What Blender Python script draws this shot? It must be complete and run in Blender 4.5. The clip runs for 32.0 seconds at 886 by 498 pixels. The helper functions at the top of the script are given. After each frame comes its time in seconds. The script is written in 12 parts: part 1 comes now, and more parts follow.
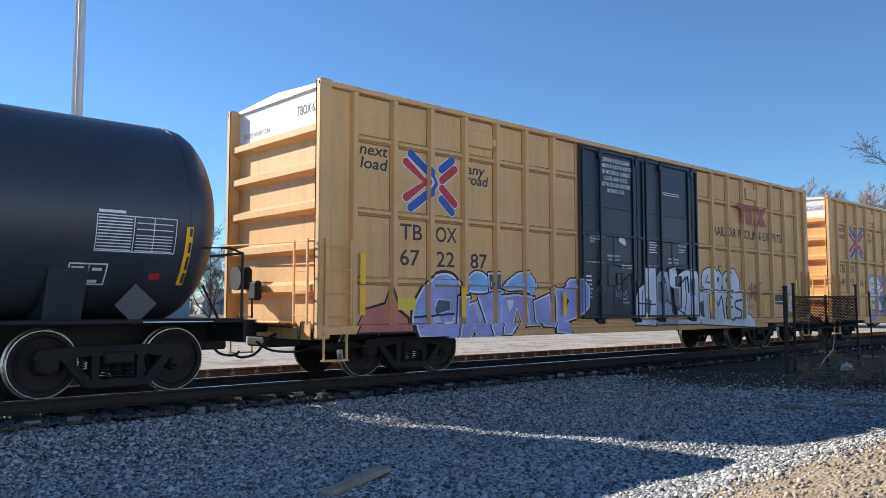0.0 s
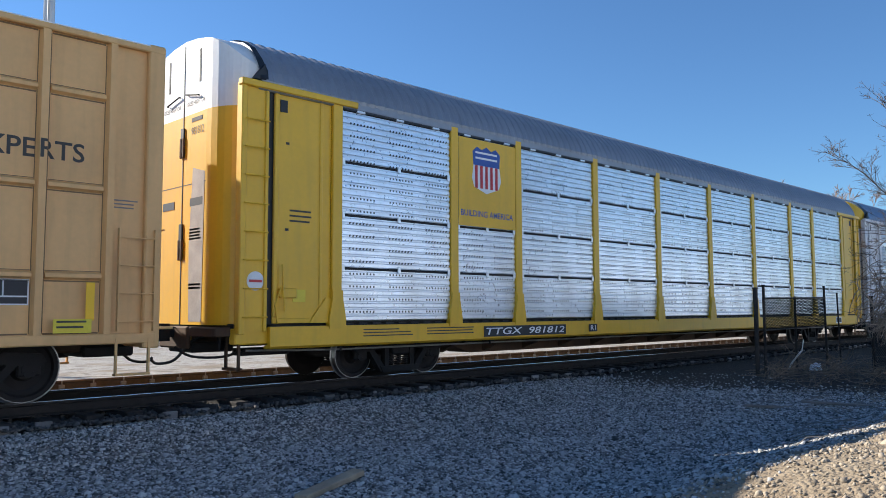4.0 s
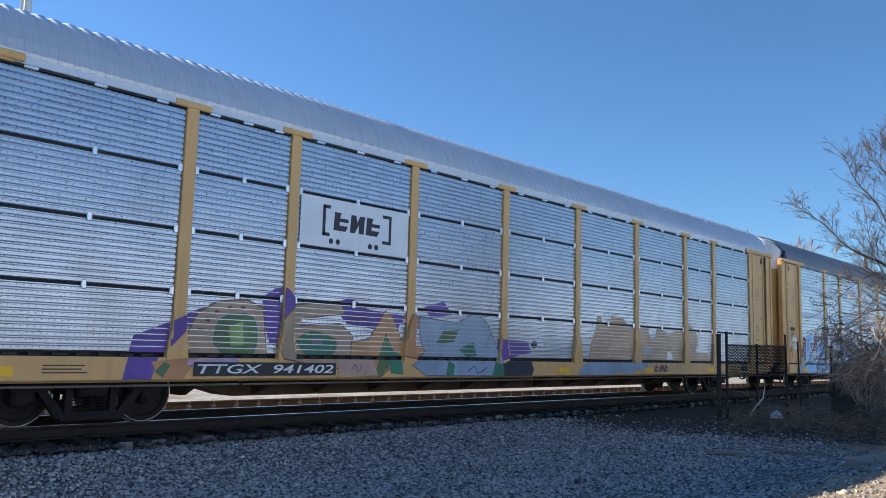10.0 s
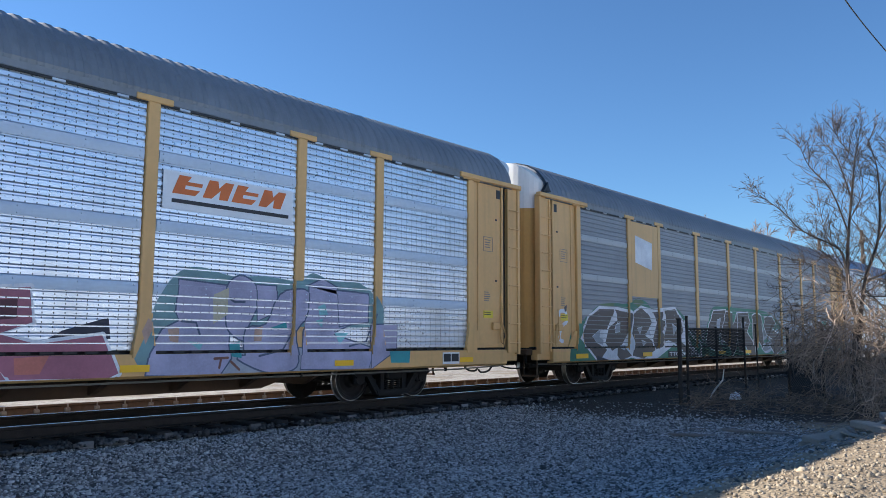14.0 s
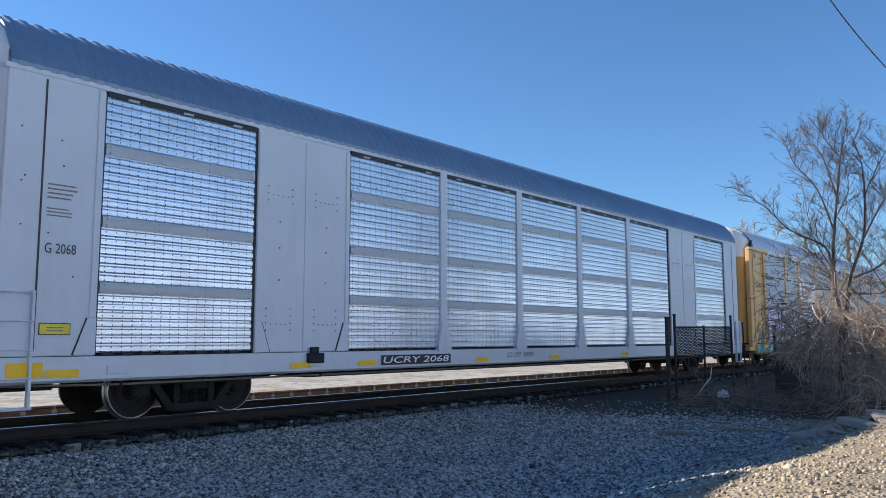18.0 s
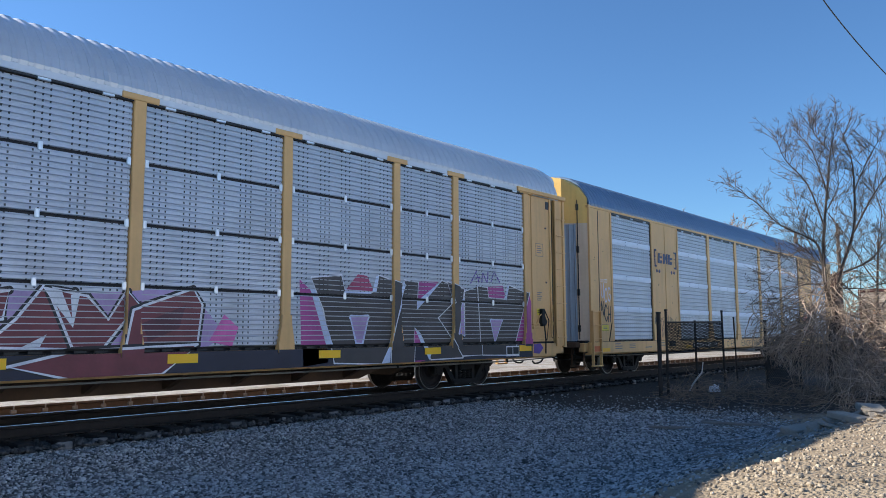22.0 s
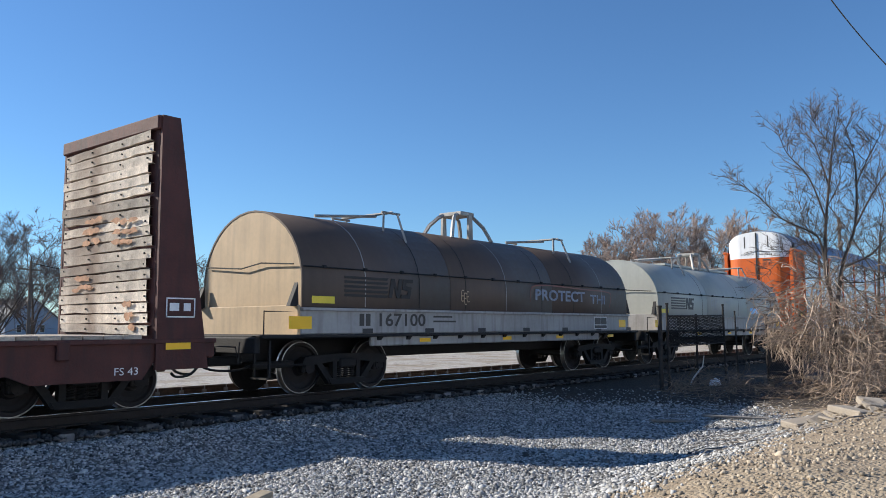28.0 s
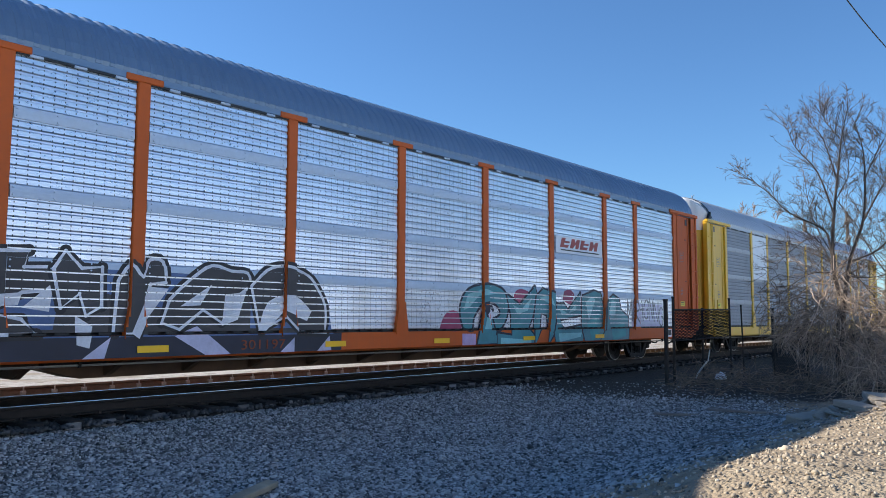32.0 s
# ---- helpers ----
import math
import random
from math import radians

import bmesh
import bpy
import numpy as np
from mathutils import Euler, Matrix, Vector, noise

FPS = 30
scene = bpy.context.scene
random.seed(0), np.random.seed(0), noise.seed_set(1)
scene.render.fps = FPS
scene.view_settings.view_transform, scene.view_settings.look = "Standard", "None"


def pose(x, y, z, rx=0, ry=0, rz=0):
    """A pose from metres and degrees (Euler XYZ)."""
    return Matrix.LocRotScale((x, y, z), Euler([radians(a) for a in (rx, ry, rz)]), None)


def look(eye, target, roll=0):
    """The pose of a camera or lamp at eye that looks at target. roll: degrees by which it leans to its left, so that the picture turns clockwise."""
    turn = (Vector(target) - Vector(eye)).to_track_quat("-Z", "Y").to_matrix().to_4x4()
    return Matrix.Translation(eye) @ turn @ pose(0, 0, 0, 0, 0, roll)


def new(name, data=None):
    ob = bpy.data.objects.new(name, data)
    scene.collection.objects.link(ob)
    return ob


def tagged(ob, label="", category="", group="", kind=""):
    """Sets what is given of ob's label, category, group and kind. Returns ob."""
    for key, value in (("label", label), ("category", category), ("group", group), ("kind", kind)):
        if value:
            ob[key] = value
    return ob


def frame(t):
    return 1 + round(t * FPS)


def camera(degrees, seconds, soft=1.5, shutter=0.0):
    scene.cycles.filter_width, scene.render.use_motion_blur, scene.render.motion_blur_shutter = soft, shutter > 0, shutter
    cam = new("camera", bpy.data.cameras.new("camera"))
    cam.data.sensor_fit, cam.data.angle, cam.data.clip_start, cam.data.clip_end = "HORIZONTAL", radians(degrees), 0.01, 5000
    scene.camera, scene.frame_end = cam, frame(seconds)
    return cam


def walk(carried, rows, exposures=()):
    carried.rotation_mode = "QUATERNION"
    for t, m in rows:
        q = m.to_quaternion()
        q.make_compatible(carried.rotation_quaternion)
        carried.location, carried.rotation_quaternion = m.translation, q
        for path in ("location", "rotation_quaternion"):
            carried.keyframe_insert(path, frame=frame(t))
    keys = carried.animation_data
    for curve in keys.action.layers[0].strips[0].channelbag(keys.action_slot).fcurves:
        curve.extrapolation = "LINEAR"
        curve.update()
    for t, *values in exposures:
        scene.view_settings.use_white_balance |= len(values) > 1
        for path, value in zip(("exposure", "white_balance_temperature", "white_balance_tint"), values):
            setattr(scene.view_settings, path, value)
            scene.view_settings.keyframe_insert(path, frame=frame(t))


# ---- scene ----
# World: x along the track (the train runs towards -x), y across it away from the camera, z up; z = 0 is the rail top.
cam = camera(58.33, 32.0, soft=0.4)
TURNS = [
    (0, -42.602, 4.219, -0.021),
    (0.5, -42.951, 4.409, 0.004),
    (1, -43.257, 4.624, 0.103),
    (1.5, -43.552, 4.696, 0.147),
    (2, -43.765, 4.619, 0.195),
    (2.5, -43.961, 4.492, 0.194),
    (3, -44.214, 4.406, 0.186),
    (3.5, -44.328, 4.368, 0.156),
    (4, -44.425, 4.388, 0.173),
    (4.5, -44.489, 4.417, 0.190),
    (6.5, -45.651, 4.549, 0.562),
    (7, -45.986, 4.668, 0.586),
    (7.5, -46.170, 4.998, 0.231),
    (8, -46.107, 5.396, -0.319),
    (8.5, -46.002, 5.948, -0.880),
    (9, -46.014, 6.543, -1.295),
    (9.5, -46.357, 6.903, -1.484),
    (10, -46.868, 7.070, -1.624),
    (10.5, -47.393, 7.144, -1.509),
    (11, -47.832, 7.185, -1.368),
    (11.5, -48.033, 7.174, -1.167),
    (12, -48.156, 7.036, -1.010),
    (12.5, -48.397, 6.912, -0.783),
    (13, -48.708, 6.709, -0.634),
    (13.5, -49.055, 6.526, -0.479),
    (14, -49.402, 6.399, -0.289),
    (14.5, -49.689, 6.345, -0.223),
    (15, -49.880, 6.355, -0.144),
    (15.5, -50.002, 6.377, -0.127),
    (17.5, -50.147, 6.420, -0.016),
    (18, -50.191, 6.371, 0.018),
    (18.5, -50.265, 6.354, 0.102),
    (19, -50.287, 6.350, 0.109),
    (19.5, -50.359, 6.367, 0.178),
    (20, -50.408, 6.347, 0.257),
    (20.5, -50.479, 6.285, 0.298),
    (21, -50.564, 6.174, 0.317),
    (21.5, -50.656, 6.121, 0.324),
    (22, -50.743, 6.094, 0.283),
    (22.5, -50.757, 6.126, 0.245),
    (23, -50.748, 6.168, 0.079),
    (23.5, -50.744, 6.205, 0.014),
    (24, -50.701, 6.229, -0.042),
    (24.5, -50.687, 6.241, 0.041),
    (25, -50.709, 6.205, 0.081),
    (25.5, -50.776, 6.137, 0.136),
    (27.5, -50.858, 5.766, 0.216),
    (28, -50.662, 5.609, 0.176),
    (28.5, -50.499, 5.591, 0.315),
    (29, -50.362, 5.591, 0.422),
    (29.5, -50.341, 5.523, 0.402),
    (30, -50.348, 5.481, 0.446),
    (30.5, -50.385, 5.412, 0.325),
    (31, -50.376, 5.306, 0.294),
    (31.5, -50.339, 5.205, 0.083),
    (32, -50.260, 5.036, -0.228),
]
walk(cam, [(t, pose(0.0, 0.0, 1.225, 90 + pitch, roll, yaw)) for t, yaw, pitch, roll in TURNS],
     exposures=[(0.0, 1.03), (4.0, 1.03), (7.0, 1.12), (25.3, 1.12), (27.6, 0.90), (31.0, 0.88), (32.0, 1.18)])

# ---- light ----
SUN = Vector((-0.45, 1.0, 0.596)).normalized()      # from the ground towards the sun
world = bpy.data.worlds.new("sky")
scene.world = world
world.use_nodes = True
wn = world.node_tree.nodes
sky = wn.new("ShaderNodeTexSky")
sky.sky_type = "NISHITA"
sky.sun_disc = False
sky.sun_elevation = math.asin(SUN.z)
sky.sun_rotation = math.atan2(SUN.x, SUN.y)
sky.air_density, sky.dust_density, sky.ozone_density = 1.0, 0.0, 5.0
wn["Background"].inputs["Strength"].default_value = 0.068
deep = wn.new("ShaderNodeVectorMath")               # the clear winter air: a deeper blue
deep.operation = "MULTIPLY"
deep.inputs[1].default_value = (0.765, 0.975, 1.13)
world.node_tree.links.new(sky.outputs[0], deep.inputs[0])
world.node_tree.links.new(deep.outputs[0], wn["Background"].inputs["Color"])
sun = new("sun", bpy.data.lights.new("sun", "SUN"))
sun.data.energy, sun.data.angle, sun.data.color = 3.7, radians(0.53), (1.0, 0.93, 0.82)
sun.matrix_world = look(SUN * 60, (0, 0, 0))

# ---- materials ----
MATS = {}


def mat(name, colour, rough=0.6, metal=0.0, vary=0.12, scale=2.5, bump=0.0, bscale=40.0, dirt=0.0, dirt_col=(0.12, 0.09, 0.06),
        streak=0.0, island=0.0, rand=0.0):
    """A procedural surface: base colour varied at two scales, dirt patches, vertical streaks, fine relief."""
    if name in MATS:
        return MATS[name]
    m = bpy.data.materials.new(name)
    m.use_nodes = True
    nt = m.node_tree
    N, L = nt.nodes, nt.links
    bsdf = N["Principled BSDF"]
    bsdf.inputs["Roughness"].default_value = rough
    bsdf.inputs["Metallic"].default_value = metal
    tc = N.new("ShaderNodeTexCoord")
    big = N.new("ShaderNodeTexNoise")
    big.inputs["Scale"].default_value, big.inputs["Detail"].default_value = scale, 6.0
    L.new(tc.outputs["Object"], big.inputs["Vector"])
    fine = N.new("ShaderNodeTexNoise")
    fine.inputs["Scale"].default_value, fine.inputs["Detail"].default_value = scale * 14, 3.0
    L.new(tc.outputs["Object"], fine.inputs["Vector"])
    add = N.new("ShaderNodeMath")
    add.operation = "MULTIPLY_ADD"
    add.inputs[1].default_value = 0.45
    L.new(fine.outputs["Fac"], add.inputs[0])
    L.new(big.outputs["Fac"], add.inputs[2])
    mr = N.new("ShaderNodeMapRange")
    mr.inputs["From Min"].default_value, mr.inputs["From Max"].default_value = 0.45, 1.0
    mr.inputs["To Min"].default_value, mr.inputs["To Max"].default_value = 1 - vary, 1 + vary
    L.new(add.outputs[0], mr.inputs["Value"])
    val = mr.outputs["Result"]
    for amount, node, sock in ((island, "ShaderNodeNewGeometry", "Random Per Island"), (rand, "ShaderNodeObjectInfo", "Random")):
        if amount:
            g = N.new(node)
            r2 = N.new("ShaderNodeMapRange")
            r2.inputs["To Min"].default_value, r2.inputs["To Max"].default_value = 1 - amount, 1 + amount
            L.new(g.outputs[sock], r2.inputs["Value"])
            mu = N.new("ShaderNodeMath")
            mu.operation = "MULTIPLY"
            L.new(val, mu.inputs[0])
            L.new(r2.outputs["Result"], mu.inputs[1])
            val = mu.outputs[0]
    col = N.new("ShaderNodeVectorMath")
    col.operation = "SCALE"
    col.inputs[0].default_value = colour
    L.new(val, col.inputs["Scale"])
    out = col.outputs["Vector"]
    if dirt or streak:
        mp = N.new("ShaderNodeMapping")
        mp.inputs["Scale"].default_value = (3.0, 3.0, 0.25) if streak else (1, 1, 1)
        L.new(tc.outputs["Object"], mp.inputs["Vector"])
        dn = N.new("ShaderNodeTexNoise")
        dn.inputs["Scale"].default_value, dn.inputs["Detail"].default_value = (2.2 if streak else 1.1), 7.0
        L.new(mp.outputs["Vector"], dn.inputs["Vector"])
        dr = N.new("ShaderNodeMapRange")
        dr.inputs["From Min"].default_value, dr.inputs["From Max"].default_value = 0.48, 0.75
        dr.inputs["To Max"].default_value = max(dirt, streak)
        L.new(dn.outputs["Fac"], dr.inputs["Value"])
        mix = N.new("ShaderNodeMix")
        mix.data_type = "RGBA"
        L.new(dr.outputs["Result"], mix.inputs["Factor"])
        L.new(out, mix.inputs["A"])
        mix.inputs["B"].default_value = (*dirt_col, 1)
        out = mix.outputs["Result"]
    L.new(out, bsdf.inputs["Base Color"])
    rr = N.new("ShaderNodeMapRange")
    rr.inputs["To Min"].default_value, rr.inputs["To Max"].default_value = max(rough - 0.1, 0.05), min(rough + 0.12, 1)
    L.new(fine.outputs["Fac"], rr.inputs["Value"])
    L.new(rr.outputs["Result"], bsdf.inputs["Roughness"])
    if bump:
        bn = N.new("ShaderNodeTexNoise")
        bn.inputs["Scale"].default_value, bn.inputs["Detail"].default_value = bscale, 4.0
        L.new(tc.outputs["Object"], bn.inputs["Vector"])
        bp = N.new("ShaderNodeBump")
        bp.inputs["Strength"].default_value, bp.inputs["Distance"].default_value = bump, 0.02
        L.new(bn.outputs["Fac"], bp.inputs["Height"])
        L.new(bp.outputs["Normal"], bsdf.inputs["Normal"])
    MATS[name] = m
    return m


def perforated(name, colour, pitch_x, pitch_z, dot, groups=0.0, rough=0.30, metal=0.75):
    """Galvanised sheet with rows of small dark holes at real spacing."""
    if name in MATS:
        return MATS[name]
    m = mat(name, colour, rough, metal, 0.14, 1.3, dirt=0.25, dirt_col=(0.30, 0.29, 0.27))
    nt = m.node_tree
    N, L = nt.nodes, nt.links
    bsdf = N["Principled BSDF"]
    src = bsdf.inputs["Base Color"].links[0].from_socket
    tc = N.new("ShaderNodeTexCoord")
    sep = N.new("ShaderNodeSeparateXYZ")
    L.new(tc.outputs["Object"], sep.inputs[0])

    def m2(op, a, b=None, c=None):
        n = N.new("ShaderNodeMath")
        n.operation = op
        for i, v in enumerate((a, b, c)):
            if v is None:
                continue
            if isinstance(v, (int, float)):
                n.inputs[i].default_value = v
            else:
                L.new(v, n.inputs[i])
        return n.outputs[0]

    fx = m2("ABSOLUTE", m2("SUBTRACT", m2("FRACT", m2("DIVIDE", sep.outputs["X"], pitch_x)), 0.5))
    fz = m2("ABSOLUTE", m2("SUBTRACT", m2("FRACT", m2("DIVIDE", sep.outputs["Z"], pitch_z)), 0.5))
    hole = m2("MULTIPLY", m2("LESS_THAN", m2("MULTIPLY", fx, pitch_x), dot[0]), m2("LESS_THAN", m2("MULTIPLY", fz, pitch_z), dot[1]))
    if groups:
        hole = m2("MULTIPLY", hole, m2("LESS_THAN", m2("ABSOLUTE", m2("SUBTRACT", m2("FRACT", m2("DIVIDE", sep.outputs["X"], groups)), 0.5)), 0.34))
    mix = N.new("ShaderNodeMix")
    mix.data_type = "RGBA"
    L.new(hole, mix.inputs["Factor"])
    L.new(src, mix.inputs["A"])
    mix.inputs["B"].default_value = (0.035, 0.038, 0.045, 1)
    L.new(mix.outputs["Result"], bsdf.inputs["Base Color"])
    mm = N.new("ShaderNodeMath")
    mm.operation = "MULTIPLY_ADD"
    mm.inputs[1].default_value, mm.inputs[2].default_value = -metal, metal
    L.new(hole, mm.inputs[0])
    L.new(mm.outputs[0], bsdf.inputs["Metallic"])
    return m


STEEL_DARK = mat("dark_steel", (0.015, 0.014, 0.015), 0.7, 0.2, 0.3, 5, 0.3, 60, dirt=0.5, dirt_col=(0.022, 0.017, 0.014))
TRUCK = mat("truck_iron", (0.009, 0.008, 0.008), 0.8, 0.05, 0.35, 6, 0.3, 50, dirt=0.5, dirt_col=(0.030, 0.021, 0.019))
WHEEL = mat("wheel_steel", (0.013, 0.010, 0.010), 0.75, 0.1, 0.3, 5, dirt=0.6, dirt_col=(0.036, 0.023, 0.019))
TREAD = mat("wheel_tread", (0.42, 0.41, 0.40), 0.34, 1.0, 0.25, 6, dirt=0.7, dirt_col=(0.10, 0.08, 0.07))
HOSE = mat("rubber_hose", (0.02, 0.02, 0.02), 0.6)
RAILTOP = mat("rail_polished", (0.66, 0.66, 0.67), 0.18, 1.0, 0.05)
RAILRUST = mat("rail_rust", (0.026, 0.019, 0.016), 0.85, 0.1, 0.3, 8, 0.3)
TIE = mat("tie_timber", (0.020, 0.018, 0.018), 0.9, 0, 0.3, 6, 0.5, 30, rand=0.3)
UNDER = mat("underframe_brown", (0.085, 0.048, 0.027), 0.8, 0, 0.35, 2, dirt=0.6, dirt_col=(0.030, 0.023, 0.020))
REFLECT = mat("reflector_yellow", (0.98, 0.55, 0.01), 0.45, 0, 0.05)
BLACKP = mat("black_paint", (0.014, 0.015, 0.018), 0.5, 0, 0.2)
WHITEP = mat("white_paint", (0.80, 0.80, 0.80), 0.55, 0, 0.08)
DECAL_GREY = mat("decal_grey", (0.20, 0.19, 0.18), 0.6)
GREYTXT = mat("stencil_dark", (0.06, 0.055, 0.05), 0.7)

# ---- mesh building ----


class Geo:
    """Vertices and faces gathered for one mesh."""

    def __init__(self):
        self.v, self.f = [], []

    def poly(self, pts):
        n = len(self.v)
        self.v += [tuple(p) for p in pts]
        self.f.append(tuple(range(n, n + len(pts))))
        return self

    def box(self, x0, x1, y0, y1, z0, z1, c=0.0):
        """A box; c is the width of its chamfered edges."""
        n = len(self.v)
        if c <= 0:
            self.v += [(x, y, z) for z in (z0, z1) for y in (y0, y1) for x in (x0, x1)]
            self.f += [tuple(n + i for i in q) for q in ((0, 2, 3, 1), (4, 5, 7, 6), (0, 1, 5, 4), (2, 6, 7, 3), (0, 4, 6, 2), (1, 3, 7, 5))]
            return self
        c = min(c, (x1 - x0) * 0.45, (y1 - y0) * 0.45, (z1 - z0) * 0.45)
        ids = {}
        for i, (x, sx) in enumerate(((x0, 1), (x1, -1))):
            for j, (y, sy) in enumerate(((y0, 1), (y1, -1))):
                for k, (z, sz) in enumerate(((z0, 1), (z1, -1))):
                    ids[i, j, k] = len(self.v)
                    self.v += [(x, y + sy * c, z + sz * c), (x + sx * c, y, z + sz * c), (x + sx * c, y + sy * c, z)]
        for i in (0, 1):
            q = [ids[i, 0, 0], ids[i, 0, 1], ids[i, 1, 1], ids[i, 1, 0]]
            self.f.append(tuple(q if i == 0 else q[::-1]))
            q = [ids[0, i, 0] + 1, ids[1, i, 0] + 1, ids[1, i, 1] + 1, ids[0, i, 1] + 1]
            self.f.append(tuple(q if i == 0 else q[::-1]))
            q = [ids[0, 0, i] + 2, ids[0, 1, i] + 2, ids[1, 1, i] + 2, ids[1, 0, i] + 2]
            self.f.append(tuple(q if i == 0 else q[::-1]))
        for a in (0, 1):
            for b in (0, 1):
                self.f.append((ids[a, b, 0], ids[a, b, 1], ids[a, b, 1] + 1, ids[a, b, 0] + 1))
                self.f.append((ids[a, 0, b], ids[a, 1, b], ids[a, 1, b] + 2, ids[a, 0, b] + 2))
                self.f.append((ids[0, a, b] + 1, ids[1, a, b] + 1, ids[1, a, b] + 2, ids[0, a, b] + 2))
                for k in (0, 1):
                    self.f.append((ids[a, b, k], ids[a, b, k] + 1, ids[a, b, k] + 2))
        return self

    def prism(self, prof, x0, x1, axis="x"):
        """A closed profile swept along an axis. For x the profile is (y, z), for y (x, z), for z (x, y)."""
        n, k = len(self.v), len(prof)
        for w in (x0, x1):
            for a, b in prof:
                self.v.append({"x": (w, a, b), "y": (a, w, b), "z": (a, b, w)}[axis])
        for i in range(k):
            j = (i + 1) % k
            self.f.append((n + i, n + j, n + k + j, n + k + i))
        self.f.append(tuple(n + i for i in range(k))[::-1])
        self.f.append(tuple(n + k + i for i in range(k)))
        return self

    def tube(self, pts, r, sides=6, r1=None, caps=True):
        """A round bar along a line of points, tapering from r to r1."""
        pts = [Vector(p) for p in pts]
        n0 = len(self.v)
        r1 = r if r1 is None else r1
        ref = None
        for i, p in enumerate(pts):
            d = (pts[min(i + 1, len(pts) - 1)] - pts[max(i - 1, 0)]).normalized()
            if ref is None:
                ref = Vector((0, 0, 1)) if abs(d.z) < 0.9 else Vector((1, 0, 0))
            a = d.cross(ref).normalized()
            b = d.cross(a)
            rr = r + (r1 - r) * i / max(1, len(pts) - 1)
            for s in range(sides):
                th = 2 * math.pi * s / sides
                self.v.append(tuple(p + a * (rr * math.cos(th)) + b * (rr * math.sin(th))))
        for i in range(len(pts) - 1):
            for s in range(sides):
                t = (s + 1) % sides
                self.f.append((n0 + i * sides + s, n0 + i * sides + t, n0 + (i + 1) * sides + t, n0 + (i + 1) * sides + s))
        if caps:
            self.f.append(tuple(n0 + s for s in range(sides))[::-1])
            e = n0 + (len(pts) - 1) * sides
            self.f.append(tuple(e + s for s in range(sides)))
        return self

    def lathe_y(self, prof, cx, cz, sides=24):
        """Turned about an axis along y through (cx, cz); the profile is (y, radius)."""
        n0, k = len(self.v), len(prof)
        for s in range(sides):
            th = 2 * math.pi * s / sides
            for y, r in prof:
                self.v.append((cx + r * math.cos(th), y, cz + r * math.sin(th)))
        for s in range(sides):
            t = (s + 1) % sides
            for i in range(k - 1):
                self.f.append((n0 + s * k + i, n0 + s * k + i + 1, n0 + t * k + i + 1, n0 + t * k + i))
        return self

    def lathe_x(self, prof, cy, cz, sides=32):
        """Turned about an axis along x; the profile is (x, radius)."""
        n0, k = len(self.v), len(prof)
        for s in range(sides):
            th = 2 * math.pi * s / sides
            for x, r in prof:
                self.v.append((x, cy + r * math.cos(th), cz + r * math.sin(th)))
        for s in range(sides):
            t = (s + 1) % sides
            for i in range(k - 1):
                self.f.append((n0 + s * k + i, n0 + s * k + i + 1, n0 + t * k + i + 1, n0 + t * k + i))
        return self

    def sheet(self, rows):
        """A grid of points, rows of equal length, as a skin."""
        n0, k = len(self.v), len(rows[0])
        for r in rows:
            self.v += [tuple(p) for p in r]
        for i in range(len(rows) - 1):
            for j in range(k - 1):
                self.f.append((n0 + i * k + j, n0 + i * k + j + 1, n0 + (i + 1) * k + j + 1, n0 + (i + 1) * k + j))
        return self

    def data(self, name, material, smooth=False, weld=False):
        me = bpy.data.meshes.new(name)
        me.from_pydata(self.v, [], self.f)
        bm = bmesh.new()
        bm.from_mesh(me)
        if weld:
            bmesh.ops.remove_doubles(bm, verts=bm.verts, dist=0.0005)
        bmesh.ops.recalc_face_normals(bm, faces=bm.faces)
        bm.to_mesh(me)
        bm.free()
        me.materials.append(material)
        if smooth:
            me.polygons.foreach_set("use_smooth", [True] * len(me.polygons))
        return me


def part(name, geo, material, parent, label="", m=None, smooth=False):
    """One mesh object under a thing or a part."""
    me = geo if isinstance(geo, bpy.types.Mesh) else geo.data(name, material, smooth)
    ob = new(name, me)
    ob.parent = parent
    if m is not None:
        ob.matrix_basis = m
    if label:
        tagged(ob, label)
    return ob


def thing(name, label, category, m=None, group="", kind=""):
    ob = new(name)
    ob.empty_display_size = 0.2
    if m is not None:
        ob.matrix_basis = m
    return tagged(ob, label, category, group, kind)


def single(name, geo, material, label, category="", group="", kind="", smooth=False, m=None):
    me = geo if isinstance(geo, bpy.types.Mesh) else geo.data(name, material, smooth)
    ob = new(name, me)
    if m is not None:
        ob.matrix_basis = m
    return tagged(ob, label, category, group, kind)


TEXTS = {}


